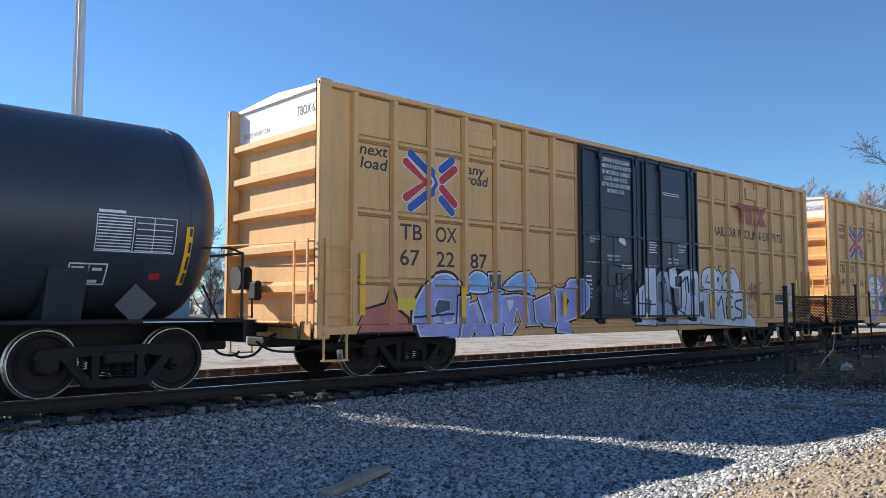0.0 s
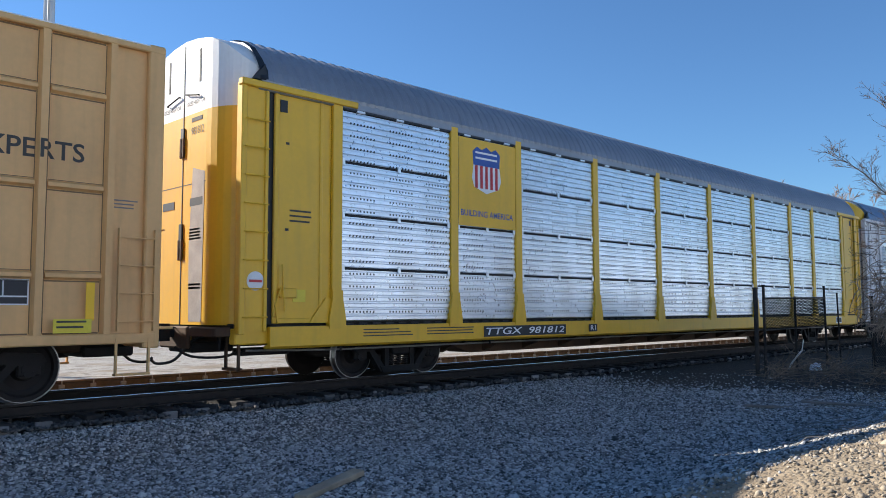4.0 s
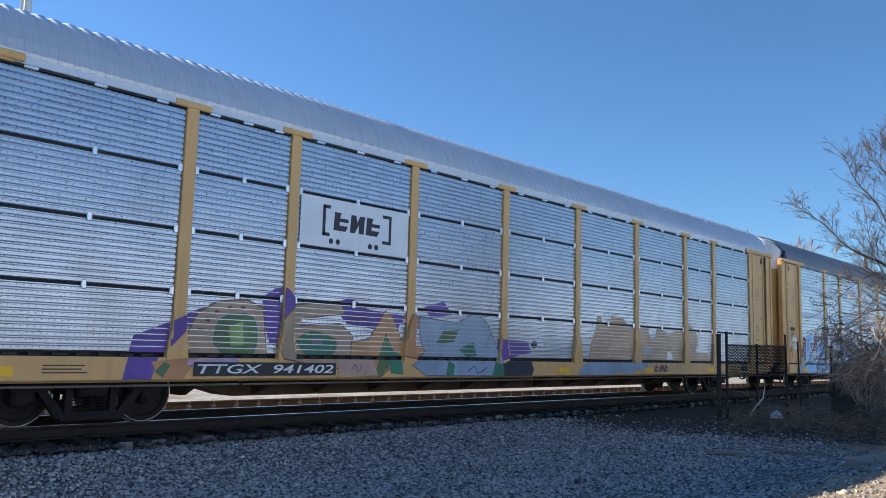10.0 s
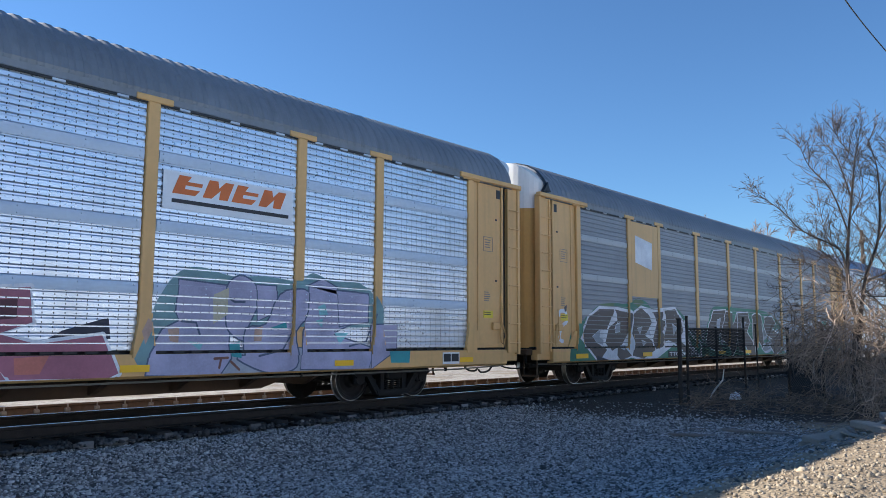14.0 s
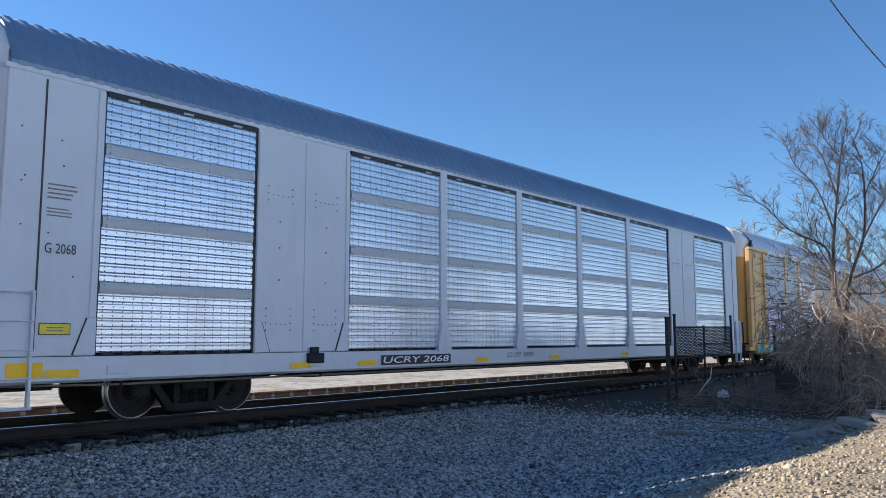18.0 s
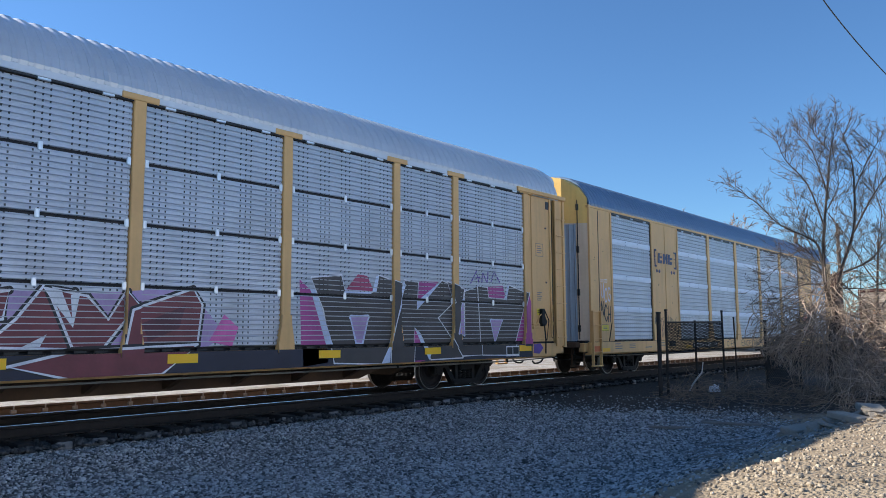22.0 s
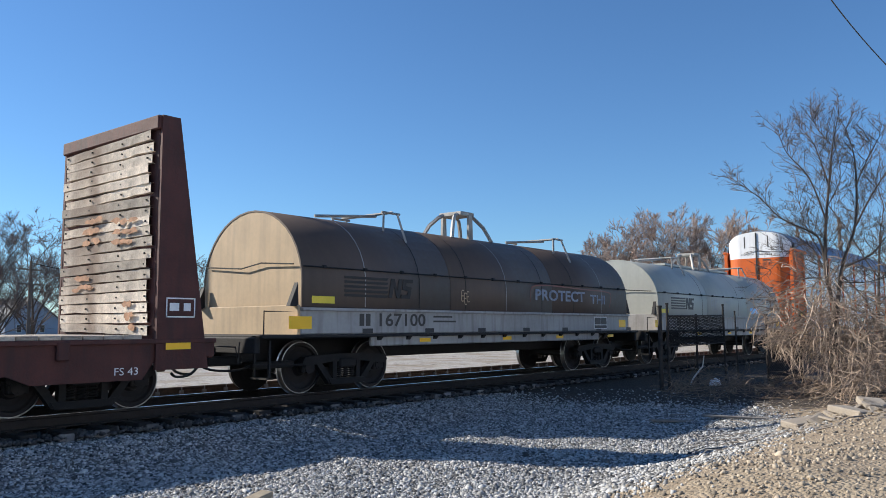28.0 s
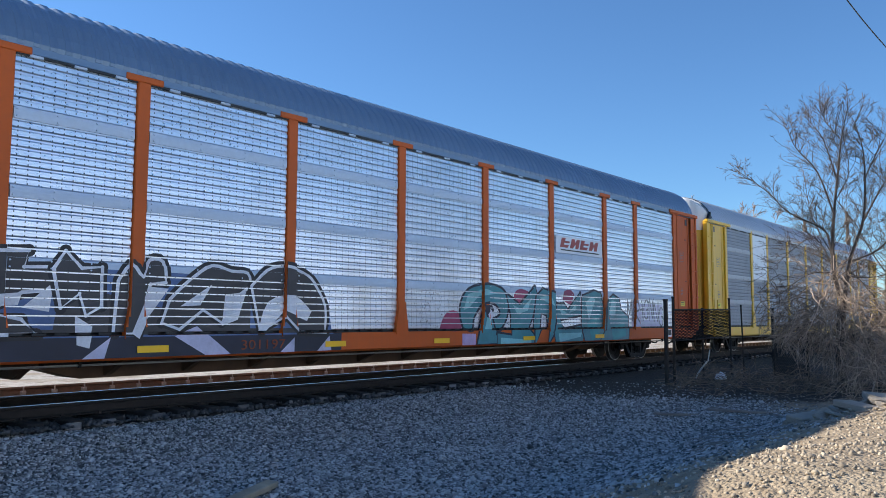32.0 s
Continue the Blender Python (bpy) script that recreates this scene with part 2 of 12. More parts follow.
def lettering(text, size, material, parent, x, z, y, width=None, name="lettering", slant=0.0, bold=0.0, face=-1, label=""):
    """Painted letters on a side: x, z is the lower left corner; width stretches the line."""
    key = (text, round(slant, 2), round(bold, 3))
    if key not in TEXTS:
        cu = bpy.data.curves.new("letters", "FONT")
        cu.body, cu.size, cu.shear, cu.offset, cu.resolution_u = text, 1.0, slant, bold, 3
        tmp = bpy.data.objects.new("letters", cu)
        scene.collection.objects.link(tmp)
        bpy.context.view_layer.update()
        me = bpy.data.meshes.new_from_object(tmp.evaluated_get(bpy.context.evaluated_depsgraph_get()))
        bpy.data.objects.remove(tmp)
        bpy.data.curves.remove(cu)
        TEXTS[key] = me
    src = TEXTS[key]
    co = np.empty(len(src.vertices) * 3)
    src.vertices.foreach_get("co", co)
    co = co.reshape(-1, 3)
    me = src.copy()
    lo, hi = co.min(0), co.max(0)
    k = size / max(0.1, 0.72)
    kx = width / (hi[0] - lo[0]) if width else k
    px, pz = (co[:, 0] - lo[0]) * kx, co[:, 1] * k
    if face == -1:
        out = np.stack([x + px, np.full(len(px), y), z + pz], 1)
    elif face == "end":
        out = np.stack([np.full(len(px), x), y - px, z + pz], 1)
    else:
        out = np.stack([x - px, np.full(len(px), y), z + pz], 1)
    me.vertices.foreach_set("co", out.ravel())
    me.materials.clear()
    me.materials.append(material)
    me.update()
    ob = new(name, me)
    ob.parent = parent
    if label:
        tagged(ob, label)
    return ob


def lettering_on(text, size, material, parent, x, z, width, cells, bold=0.0):
    """Letters painted over an uneven side, films on the posts and sheets behind them."""
    ob = lettering(text, size, material, parent, x, z, 0.0, width, bold=bold)
    me = ob.data
    co = [(v.co.x, v.co.z) for v in me.vertices]
    polys = [[co[i] for i in p.vertices] for p in me.polygons]
    bpy.data.objects.remove(ob)
    spray(parent, [(polys, material)], cells, name="lettering")


def mark(parent, x0, x1, z0, z1, material, y=-1.607, name="reflector", label="", t=0.004):
    """A thin plate, sticker or painted patch on the near side."""
    return part(name, Geo().box(x0, x1, y - t, y, z0, z1), material, parent, label)


def bars(parent, x0, x1, z0, z1, rows, material, y=-1.608, name="small_print", ragged=True):
    """Small unreadable print as plain bars."""
    g = Geo()
    h = (z1 - z0) / rows
    for i in range(rows):
        w = (x1 - x0) * (random.uniform(0.65, 1.0) if ragged else 1)
        g.box(x0, x0 + w, y - 0.002, y, z1 - i * h - h * 0.36, z1 - i * h)
    return part(name, g, material, parent)


# ---- paint pieces: strokes laid on the side in layers ----


def clip_poly(poly, axis, lo, hi):
    for bound, sign in ((lo, 1), (hi, -1)):
        out = []
        for i, p in enumerate(poly):
            q = poly[i - 1]
            dp, dq = sign * (p[axis] - bound), sign * (q[axis] - bound)
            if (dp >= 0) != (dq >= 0):
                s = dq / (dq - dp)
                out.append((q[0] + (p[0] - q[0]) * s, q[1] + (p[1] - q[1]) * s))
            if dp >= 0:
                out.append(p)
        poly = out
        if len(poly) < 3:
            return []
    return poly


def stroke_polys(line, r, close=False):
    """A ribbon of quads with mitred joints along a line, and round ends."""
    out, pts = [], list(line)
    n = len(pts)
    side = []
    for i, p in enumerate(pts):
        a, c = pts[max(i - 1, 0)], pts[min(i + 1, n - 1)]
        dx, dz = c[0] - a[0], c[1] - a[1]
        d = math.hypot(dx, dz) or 1.0
        side.append((-dz / d * r, dx / d * r))
    for i in range(n - 1):
        (ax, az), (bx, bz), (sx, sz), (tx, tz) = pts[i], pts[i + 1], side[i], side[i + 1]
        out.append([(ax - sx, az - sz), (bx - tx, bz - tz), (bx + tx, bz + tz), (ax + sx, az + sz)])
    for a in (pts[0], pts[-1]):
        out.append([(a[0] + r * math.cos(k * math.pi / 6), a[1] + r * math.sin(k * math.pi / 6)) for k in range(12)])
    for i in range(1, n - 1):
        (ax, az), (bx, bz), (cx, cz) = pts[i - 1], pts[i], pts[i + 1]
        u, v = math.atan2(bz - az, bx - ax), math.atan2(cz - bz, cx - bx)
        if abs((v - u + math.pi) % (2 * math.pi) - math.pi) > 0.6:
            out.append([(bx + r * math.cos(k * math.pi / 6), bz + r * math.sin(k * math.pi / 6)) for k in range(12)])
    return out


def spray(parent, layers, cells, name="graffiti", label=""):
    """Paint layers (polygons, material) laid on the surface cells (x0, x1, z0, z1, y) that lie behind them, each film a little proud of the last."""
    lift, films = 0.003, {}
    for polys, material in layers:
        g = films.setdefault(material.name, (Geo(), material))[0]
        for p in polys:
            lift += 0.000004
            xs, zs = [q[0] for q in p], [q[1] for q in p]
            for x0, x1, z0, z1, y in cells:
                if max(xs) < x0 or min(xs) > x1 or max(zs) < z0 or min(zs) > z1:
                    continue
                c = clip_poly(clip_poly(p, 0, x0, x1), 1, z0, z1)
                if len(c) > 2:
                    g.poly([(x, y - lift, z) for x, z in c])
        lift += 0.0002
    for g, material in films.values():
        if g.f:
            part(name, g, material, parent, label)


GLYPH = {
    "S": [[(0.85, 0.8), (0.5, 1.0), (0.15, 0.8), (0.3, 0.55), (0.7, 0.42), (0.85, 0.2), (0.5, 0.0), (0.12, 0.18)]],
    "N": [[(0.12, 0.0), (0.15, 1.0), (0.8, 0.05), (0.88, 1.0)]],
    "A": [[(0.05, 0.0), (0.45, 1.0), (0.9, 0.0)], [(0.2, 0.35), (0.75, 0.35)]],
    "C": [[(0.88, 0.8), (0.5, 1.0), (0.12, 0.7), (0.12, 0.3), (0.5, 0.0), (0.9, 0.2)]],
    "K": [[(0.15, 0.0), (0.15, 1.0)], [(0.85, 1.0), (0.2, 0.45), (0.9, 0.0)]],
    "O": [[(0.5, 1.0), (0.12, 0.72), (0.12, 0.28), (0.5, 0.0), (0.88, 0.28), (0.88, 0.72), (0.5, 1.0)]],
    "G": [[(0.88, 0.85), (0.5, 1.0), (0.12, 0.7), (0.12, 0.3), (0.5, 0.0), (0.88, 0.15), (0.88, 0.48), (0.55, 0.48)]],
    "D": [[(0.15, 0.0), (0.15, 1.0), (0.6, 0.95), (0.88, 0.6), (0.85, 0.3), (0.55, 0.02), (0.15, 0.0)]],
    "T": [[(0.05, 0.95), (0.95, 1.0)], [(0.5, 0.95), (0.45, 0.0)]],
    "I": [[(0.5, 0.0), (0.5, 1.0)]],
    "M": [[(0.05, 0.0), (0.15, 1.0), (0.5, 0.3), (0.85, 1.0), (0.95, 0.0)]],
    "E": [[(0.85, 1.0), (0.15, 0.95), (0.15, 0.05), (0.88, 0.0)], [(0.15, 0.5), (0.75, 0.52)]],
    "R": [[(0.15, 0.0), (0.15, 1.0), (0.7, 0.95), (0.8, 0.65), (0.2, 0.48), (0.9, 0.0)]],
    "B": [[(0.15, 0.0), (0.15, 1.0), (0.7, 0.92), (0.7, 0.6), (0.2, 0.5), (0.8, 0.42), (0.82, 0.1), (0.15, 0.0)]],
    "H": [[(0.15, 0.0), (0.15, 1.0)], [(0.85, 0.0), (0.85, 1.0)], [(0.15, 0.5), (0.85, 0.5)]],
    "U": [[(0.12, 1.0), (0.15, 0.25), (0.5, 0.0), (0.85, 0.25), (0.88, 1.0)]],
    "P": [[(0.15, 0.0), (0.15, 1.0), (0.75, 0.9), (0.8, 0.6), (0.2, 0.45)]],
    "6": [[(0.8, 0.95), (0.3, 0.8), (0.12, 0.35), (0.5, 0.0), (0.88, 0.3), (0.55, 0.52), (0.15, 0.3)]],
    "3": [[(0.15, 0.9), (0.6, 1.0), (0.85, 0.75), (0.45, 0.52), (0.88, 0.3), (0.55, 0.0), (0.12, 0.12)]],
    "0": [[(0.5, 1.0), (0.12, 0.6), (0.2, 0.1), (0.6, 0.0), (0.88, 0.4), (0.8, 0.9), (0.5, 1.0)]],
}


def smooth_line(line, n=4):
    out = []
    for i in range(len(line) - 1):
        p0, p1, p2, p3 = line[max(i - 1, 0)], line[i], line[i + 1], line[min(i + 2, len(line) - 1)]
        for k in range(n):
            t = k / n
            out.append(tuple(0.5 * (2 * p1[a] + (p2[a] - p0[a]) * t + (2 * p0[a] - 5 * p1[a] + 4 * p2[a] - p3[a]) * t * t
                                    + (3 * p1[a] - p0[a] - 3 * p2[a] + p3[a]) * t ** 3) for a in (0, 1)))
    out.append(line[-1])
    return out


def bubble(word, x0, x1, z0, z1, fat=0.16, wob=0.06, seed=1, curvy=True):
    """The centre lines of fat hand-drawn letters that fill a rectangle, letter by letter."""
    rnd = random.Random(seed)
    w = (x1 - x0) / len(word)
    letters = []
    for i, ch in enumerate(word):
        lift, tilt = rnd.uniform(-wob, wob) * (z1 - z0), rnd.uniform(-0.16, 0.16)
        lines = []
        for ln in GLYPH[ch]:
            pts = []
            for a, b in ln:
                a2 = 0.02 + a * 0.98 + tilt * (b - 0.5) + rnd.uniform(-0.05, 0.05)
                pts.append((x0 + (i + a2) * w, z0 + lift + fat + (b + rnd.uniform(-0.04, 0.04)) * (z1 - z0 - 2 * fat)))
            lines.append(smooth_line(pts) if curvy else pts)
        letters.append(lines)
    return letters


def piece(parent, cells, word, x0, x1, z0, z1, fill, edge, shine=None, halo=None, fat=0.15, seed=1, label="", curvy=True, cloud=None, low=None, stripe=None, rim=None, width=0.045):
    """A painted piece: cloud, drop shadow and halo, then letter by letter the outline, fill, lower tint, stripes, rim line and shine."""
    letters = bubble(word, x0, x1, z0, z1, fat, seed=seed, curvy=curvy)
    ln = [l for ls in letters for l in ls]
    rnd = random.Random(seed + 7)
    layers = []
    if cloud:
        blobs = []
        n = max(8, int((x1 - x0) * 3.0))
        for i in range(n):
            cx, cz = x0 + (x1 - x0) * (i + rnd.random()) / n, z0 + (z1 - z0) * rnd.uniform(0.35, 1.08)
            r = rnd.uniform(0.16, 0.36)
            blobs.append([(cx + r * (1 + 0.25 * rnd.random()) * math.cos(k * math.pi / 7), cz + r * math.sin(k * math.pi / 7)) for k in range(14)])
        layers.append((blobs, cloud))
    if halo:
        layers.append(([p for l in ln for p in stroke_polys(l, fat + 0.085)], halo))
    layers.append(([p for l in ln for p in stroke_polys([(a + 0.10, b - 0.07) for a, b in l], fat + 0.02)], edge))
    for ls in letters:
        if rim:
            layers.append(([p for l in ls for p in stroke_polys(l, fat + width + 0.03)], rim))
        layers.append(([p for l in ls for p in stroke_polys(l, fat + width)], edge))
        layers.append(([p for l in ls for p in stroke_polys(l, fat)], fill))
        if low:
            zc = z0 + (z1 - z0) * rnd.uniform(0.30, 0.45)
            cut = [clip_poly(p, 1, z0 - 1, zc + 0.06 * math.sin(5 * p[0][0])) for l in ls for p in stroke_polys(l, fat * 0.98)]
            layers.append(([p for p in cut if len(p) > 2], low))
        for m_, off, r in stripe or ():
            layers.append(([p for l in ls for p in stroke_polys([(a + off, b + off) for a, b in l], r)], m_))
        if shine:
            sh = []
            for l in ls:
                k = rnd.randrange(max(1, len(l) - 4))
                sh += stroke_polys([(a - fat * 0.45, b + fat * 0.45) for a, b in l[k:k + 4]], fat * 0.18)
            layers.append((sh, shine))
        if rnd.random() < 0.6 and len(ls[0]) > 3:
            k = rnd.randrange(len(ls[0]) - 2)
            layers.append((stroke_polys([(a + fat * 0.3, b - fat * 0.2) for a, b in ls[0][k:k + 3]], 0.018), edge))
    spray(parent, layers, cells, label=label)


def emblem_blocks(parent, x0, x1, z0, z1, n, material, y, slant=0.12, label=""):
    """A brand mark as a row of plain slanted blocks, each notched at one side."""
    w, h = (x1 - x0) / n, z1 - z0
    for i in range(n):
        a, b, c = x0 + i * w, x0 + i * w + w * 0.86, z0 + h * 0.5
        k = slant * h / 0.3
        if i % 2:
            pts = [(a, z0), (a + w * 0.30, z0), (a + w * 0.52 + k * 0.4, c), (b - w * 0.30, z0), (b, z0), (b + k, z1), (b - w * 0.30 + k, z1), (a + w * 0.40 + k * 0.7, c + h * 0.12), (a + w * 0.30 + k, z1), (a + k, z1)]
        else:
            pts = [(a, z0), (b - w * 0.12, z0), (b + k * 0.2, z0 + h * 0.3), (a + w * 0.34 + k * 0.3, z0 + h * 0.3), (a + w * 0.34 + k * 0.4, c), (b + k * 0.5, c), (b + k * 0.6, z0 + h * 0.7), (a + w * 0.34 + k * 0.7, z0 + h * 0.7), (a + w * 0.4 + k, z1), (a + k, z1)]
        part("emblem", Geo().prism(pts, y - 0.003, y, "y"), material, parent, label)


def form(fill, pts, edge=None, w=0.05, pale=None, curvy=False):
    """A filled painted shape: a border of width w, the fill, and a thin line along its edge."""
    if curvy:
        pts = smooth_line(pts + pts[:1], 3)[:-1]
    ring = pts + pts[:2]
    out = [(stroke_polys(ring, w), SP[edge])] if edge else []
    out.append(([pts], SP[fill]))
    if pale:
        out.append((stroke_polys(ring, 0.02), SP[pale]))
    return out


def stroke(colour, pts, r):
    return [(stroke_polys(smooth_line(pts, 3) if len(pts) > 3 else pts, r), SP[colour])]


def scrawl(parent, cells, x0, x1, z0, z1, material, n=8, r=0.012, seed=3):
    """A loose hand-drawn tag of thin crossing letters."""
    rnd = random.Random(seed)
    word = "".join(rnd.choice("SNAKCGTMERBHU") for _ in range(max(3, n // 2)))
    lines = [l for ls in bubble(word, x0, x1, z0, z1, r, 0.18, seed, curvy=rnd.random() < 0.7) for l in ls]
    spray(parent, [([p for l in lines for p in stroke_polys(l, r)], material)], cells)


def paint(name, c, rough=0.5):
    return mat("spray_" + name, c, rough, 0, 0.22, 2.2, dirt=0.55, dirt_col=tuple(min(0.85, 1.4 * v + 0.006) for v in c))


# ---- rolling stock: shared running gear ----
S_ROWS = [(0, 0.000), (1, 10.336), (2, 20.657), (3, 30.942), (4, 41.185), (5, 51.342), (6, 61.447), (7, 71.595), (8, 81.820), (9, 92.089),
          (10, 102.397), (11, 112.780), (12, 123.203), (13, 133.556), (14, 143.767), (15, 153.908), (16, 164.082), (17, 174.346), (18, 184.643), (19,
          194.915), (20, 205.136), (21, 215.331), (22, 225.519), (23, 235.702), (24, 245.878), (25, 256.060), (26, 266.311), (27, 276.567), (28,
          286.648), (29, 296.425), (30, 306.166), (31, 316.107), (32, 326.101)]
TRACK_Y = 12.36
CARS, WHEELSETS = [], []


def travelled(t):
    """Metres that the train has run after t seconds."""
    i = min(int(t), 31)
    a = S_ROWS[i][1]
    return a + (S_ROWS[i + 1][1] - a) * (t - i)


SHARED = {}


def shared(key, build):
    if key not in SHARED:
        SHARED[key] = build()
    return SHARED[key]


def wheelset_mesh(r):
    g = Geo()
    for s in (-1, 1):
        prof = [(0.80, r - 0.02), (0.80, r - 0.075), (0.76, r - 0.10), (0.735, r * 0.62), (0.755, 0.17), (0.83, 0.14), (0.83, 0.075)]
        g.lathe_y([(s * y, q) for y, q in prof], 0, 0, 28)
        g.lathe_y([(s * 0.69, r + 0.03), (s * 0.675, r + 0.02), (s * 0.675, r - 0.10), (s * 0.70, r * 0.6), (s * 0.69, 0.15), (s * 0.66, 0.09)], 0, 0, 28)
        g.tube([(0, s * 0.83, 0), (0, s * 1.02, 0)], 0.07, 10)
        g.tube([(0, s * 1.02, 0), (0, s * 1.045, 0)], 0.105, 10)
        for k in range(3):
            a = k * 2.094
            g.tube([(0.06 * math.cos(a), s * 1.045, 0.06 * math.sin(a)), (0.06 * math.cos(a), s * 1.06, 0.06 * math.sin(a))], 0.014, 6)
    g.tube([(0, -0.68, 0), (0, 0.68, 0)], 0.085, 10)
    return g.data("wheelset", WHEEL, smooth=False)


def tread_mesh(r):
    g = Geo()
    for s in (-1, 1):
        g.lathe_y([(s * 0.802, r - 0.012), (s * 0.80, r), (s * 0.70, r + 0.004), (s * 0.69, r + 0.03), (s * 0.688, r + 0.03)], 0, 0, 36)
        g.lathe_y([(s * 0.8025, r - 0.014), (s * 0.8025, r - 0.006)], 0, 0, 36)
    return g.data("tread", TREAD)


def sideframe_mesh(wb, r):
    """A cast side frame: arched top member, window with springs, pedestals over the axle ends."""
    h = wb / 2
    g = Geo()
    top = [(-h - 0.20, 0.10), (-h - 0.14, 0.20), (-h + 0.12, 0.22), (-0.42, 0.24), (0.42, 0.24), (h - 0.12, 0.22), (h + 0.14, 0.20), (h + 0.20, 0.10),
           (h + 0.10, 0.03), (h - 0.16, 0.06), (0.40, 0.10), (-0.40, 0.10), (-h + 0.16, 0.06), (-h - 0.10, 0.03)]
    g.prism([(x, r + z) for x, z in top], -1.08, -0.94, "y")
    for s in (-1, 1):
        g.prism([(s * (h - 0.14), r + 0.08), (s * (h - 0.26), r + 0.10), (s * 0.36, r - 0.24), (s * 0.36, r - 0.14 - 0.17), (s * 0.46, r - 0.31)], -1.07, -0.95, "y")
        g.prism([(s * 0.36, r + 0.12), (s * 0.26, r + 0.12), (s * 0.26, r - 0.22), (s * 0.36, r - 0.22)], -1.07, -0.95, "y")
        g.box(s * h - 0.15, s * h + 0.15, -1.03, -0.93, r - 0.09, r + 0.11, 0.02)
    g.prism([(-0.48, r - 0.22), (0.48, r - 0.22), (0.42, r - 0.33), (-0.42, r - 0.33)], -1.09, -0.93, "y")
    return g.data("side_frame", TRUCK)


def spring_mesh(r):
    pts = [(0.065 * math.cos(a), -1.0 + 0.065 * math.sin(a), r - 0.21 + 0.20 * a / (10 * math.pi)) for a in [k * math.pi / 4 for k in range(41)]]
    return Geo().tube(pts, 0.014, 4).data("spring", TRUCK)


def truck(car, x, r=0.46, wb=1.78, u0=0.0):
    """A four-wheel truck under a car: two side frames, springs, bolster, wheelsets that turn."""
    b = part("truck", shared(("bolster", r), lambda: Geo().box(-0.22, 0.22, -1.12, 1.12, r - 0.02, r + 0.16, 0.03).box(-0.45, 0.45, -0.25, 0.25, r + 0.1, r + 0.26, 0.03).data("bolster", TRUCK)),
             TRUCK, car, "rusty black cast truck", Matrix.Translation((x, 0, 0)))
    for turn in (0, 180):
        part("side_frame", shared(("sf", r, wb), lambda: sideframe_mesh(wb, r)), TRUCK, b, "", pose(0, 0, 0, 0, 0, turn))
        for sx in (-0.17, 0.0, 0.17):
            part("spring", shared(("spr", r), lambda: spring_mesh(r)), TRUCK, b, "", pose(0, 0, 0, 0, 0, turn) @ Matrix.Translation((sx, 0, 0)))
    for s in (-1, 1):
        me = shared(("ws", r), lambda: wheelset_mesh(r))
        w = part("wheelset", me, WHEEL, b, "dark steel wheels with a bright rim", Matrix.Translation((s * wb / 2, 0, r)))
        if len(me.materials) < 2:
            tm = shared(("tr", r), lambda: tread_mesh(r))
            bm = bmesh.new()
            bm.from_mesh(me)
            n = len(bm.faces)
            bm.from_mesh(tm)
            bm.faces.ensure_lookup_table()
            for f in bm.faces[n:]:
                f.material_index = 1
            bm.to_mesh(me)
            bm.free()
            me.materials.append(TREAD)
        WHEELSETS.append((w, s * wb / 2, r, u0 + x + s * wb / 2))


def coupler_mesh():
    g = Geo()
    g.box(-0.62, 0.10, -0.07, 0.07, 0.80, 0.94, 0.02)
    g.prism([(-0.85, -0.06), (-0.82, -0.16), (-0.62, -0.15), (-0.58, 0.15), (-0.74, 0.17), (-0.86, 0.12), (-0.80, 0.02)], 0.74, 1.02, "z")
    return g.data("coupler", TRUCK)


def ends_gear(car, L, sill_y=1.25):
    """Couplers, brake hoses and uncoupling levers at both ends."""
    for x, turn in ((0, 0), (L, 180)):
        m = pose(x, 0, 0, 0, 0, turn)
        part("coupler", shared("coupler", coupler_mesh), TRUCK, car, "", m)
        def hose():
            g = Geo()
            g.tube(smooth3([(0.1, -0.35, 0.80), (-0.15, -0.36, 0.72), (-0.40, -0.34, 0.45), (-0.66, -0.30, 0.40), (-0.76, -0.28, 0.47)]), 0.024, 6)
            return g.data("brake_hose", HOSE)
        part("brake_hose", shared("hose", hose), HOSE, car, "", m)
        def pipes():
            g = Geo()
            g.tube(smooth3([(0.5, -0.9, 0.60), (0.1, -0.95, 0.50), (-0.35, -0.8, 0.52), (-0.5, -0.55, 0.66)]), 0.022, 6)
            g.box(-0.15, 0.6, -0.42, 0.42, 0.55, 0.72, 0.03).box(0.4, 1.3, -1.0, -0.7, 0.50, 0.62, 0.02)
            g.tube([(0.2, -1.2, 0.58), (1.4, -1.15, 0.55)], 0.02, 6)
            return g.data("draft_gear", TRUCK)
        part("draft_gear", shared("pipes", pipes), TRUCK, car, "", m)
        def lever():
            g = Geo()
            g.tube([(-0.10, -sill_y, 0.98), (-0.12, -sill_y, 0.62), (-0.14, -sill_y + 0.05, 0.90), (-0.16, -0.12, 0.92), (-0.5, -0.1, 1.0)], 0.012, 5)
            return g.data("uncoupling_lever", STEEL_DARK)
        part("uncoupling_lever", shared(("lever", sill_y), lever), STEEL_DARK, car, "", m)


def smooth3(pts, n=4):
    out = []
    for i in range(len(pts) - 1):
        p = [Vector(pts[max(0, min(len(pts) - 1, i + k))]) for k in (-1, 0, 1, 2)]
        for k in range(n):
            t = k / n
            out.append(0.5 * (2 * p[1] + (p[2] - p[0]) * t + (2 * p[0] - 5 * p[1] + 4 * p[2] - p[3]) * t * t + (3 * p[1] - p[0] - 3 * p[2] + p[3]) * t ** 3))
    out.append(Vector(pts[-1]))
    return out


def new_car(name, label, u0, category="freight car"):
    car = thing(name, label, category, Matrix.Translation((u0, TRACK_Y, 0)), "cars of the freight train")
    CARS.append((car, u0))
    return car


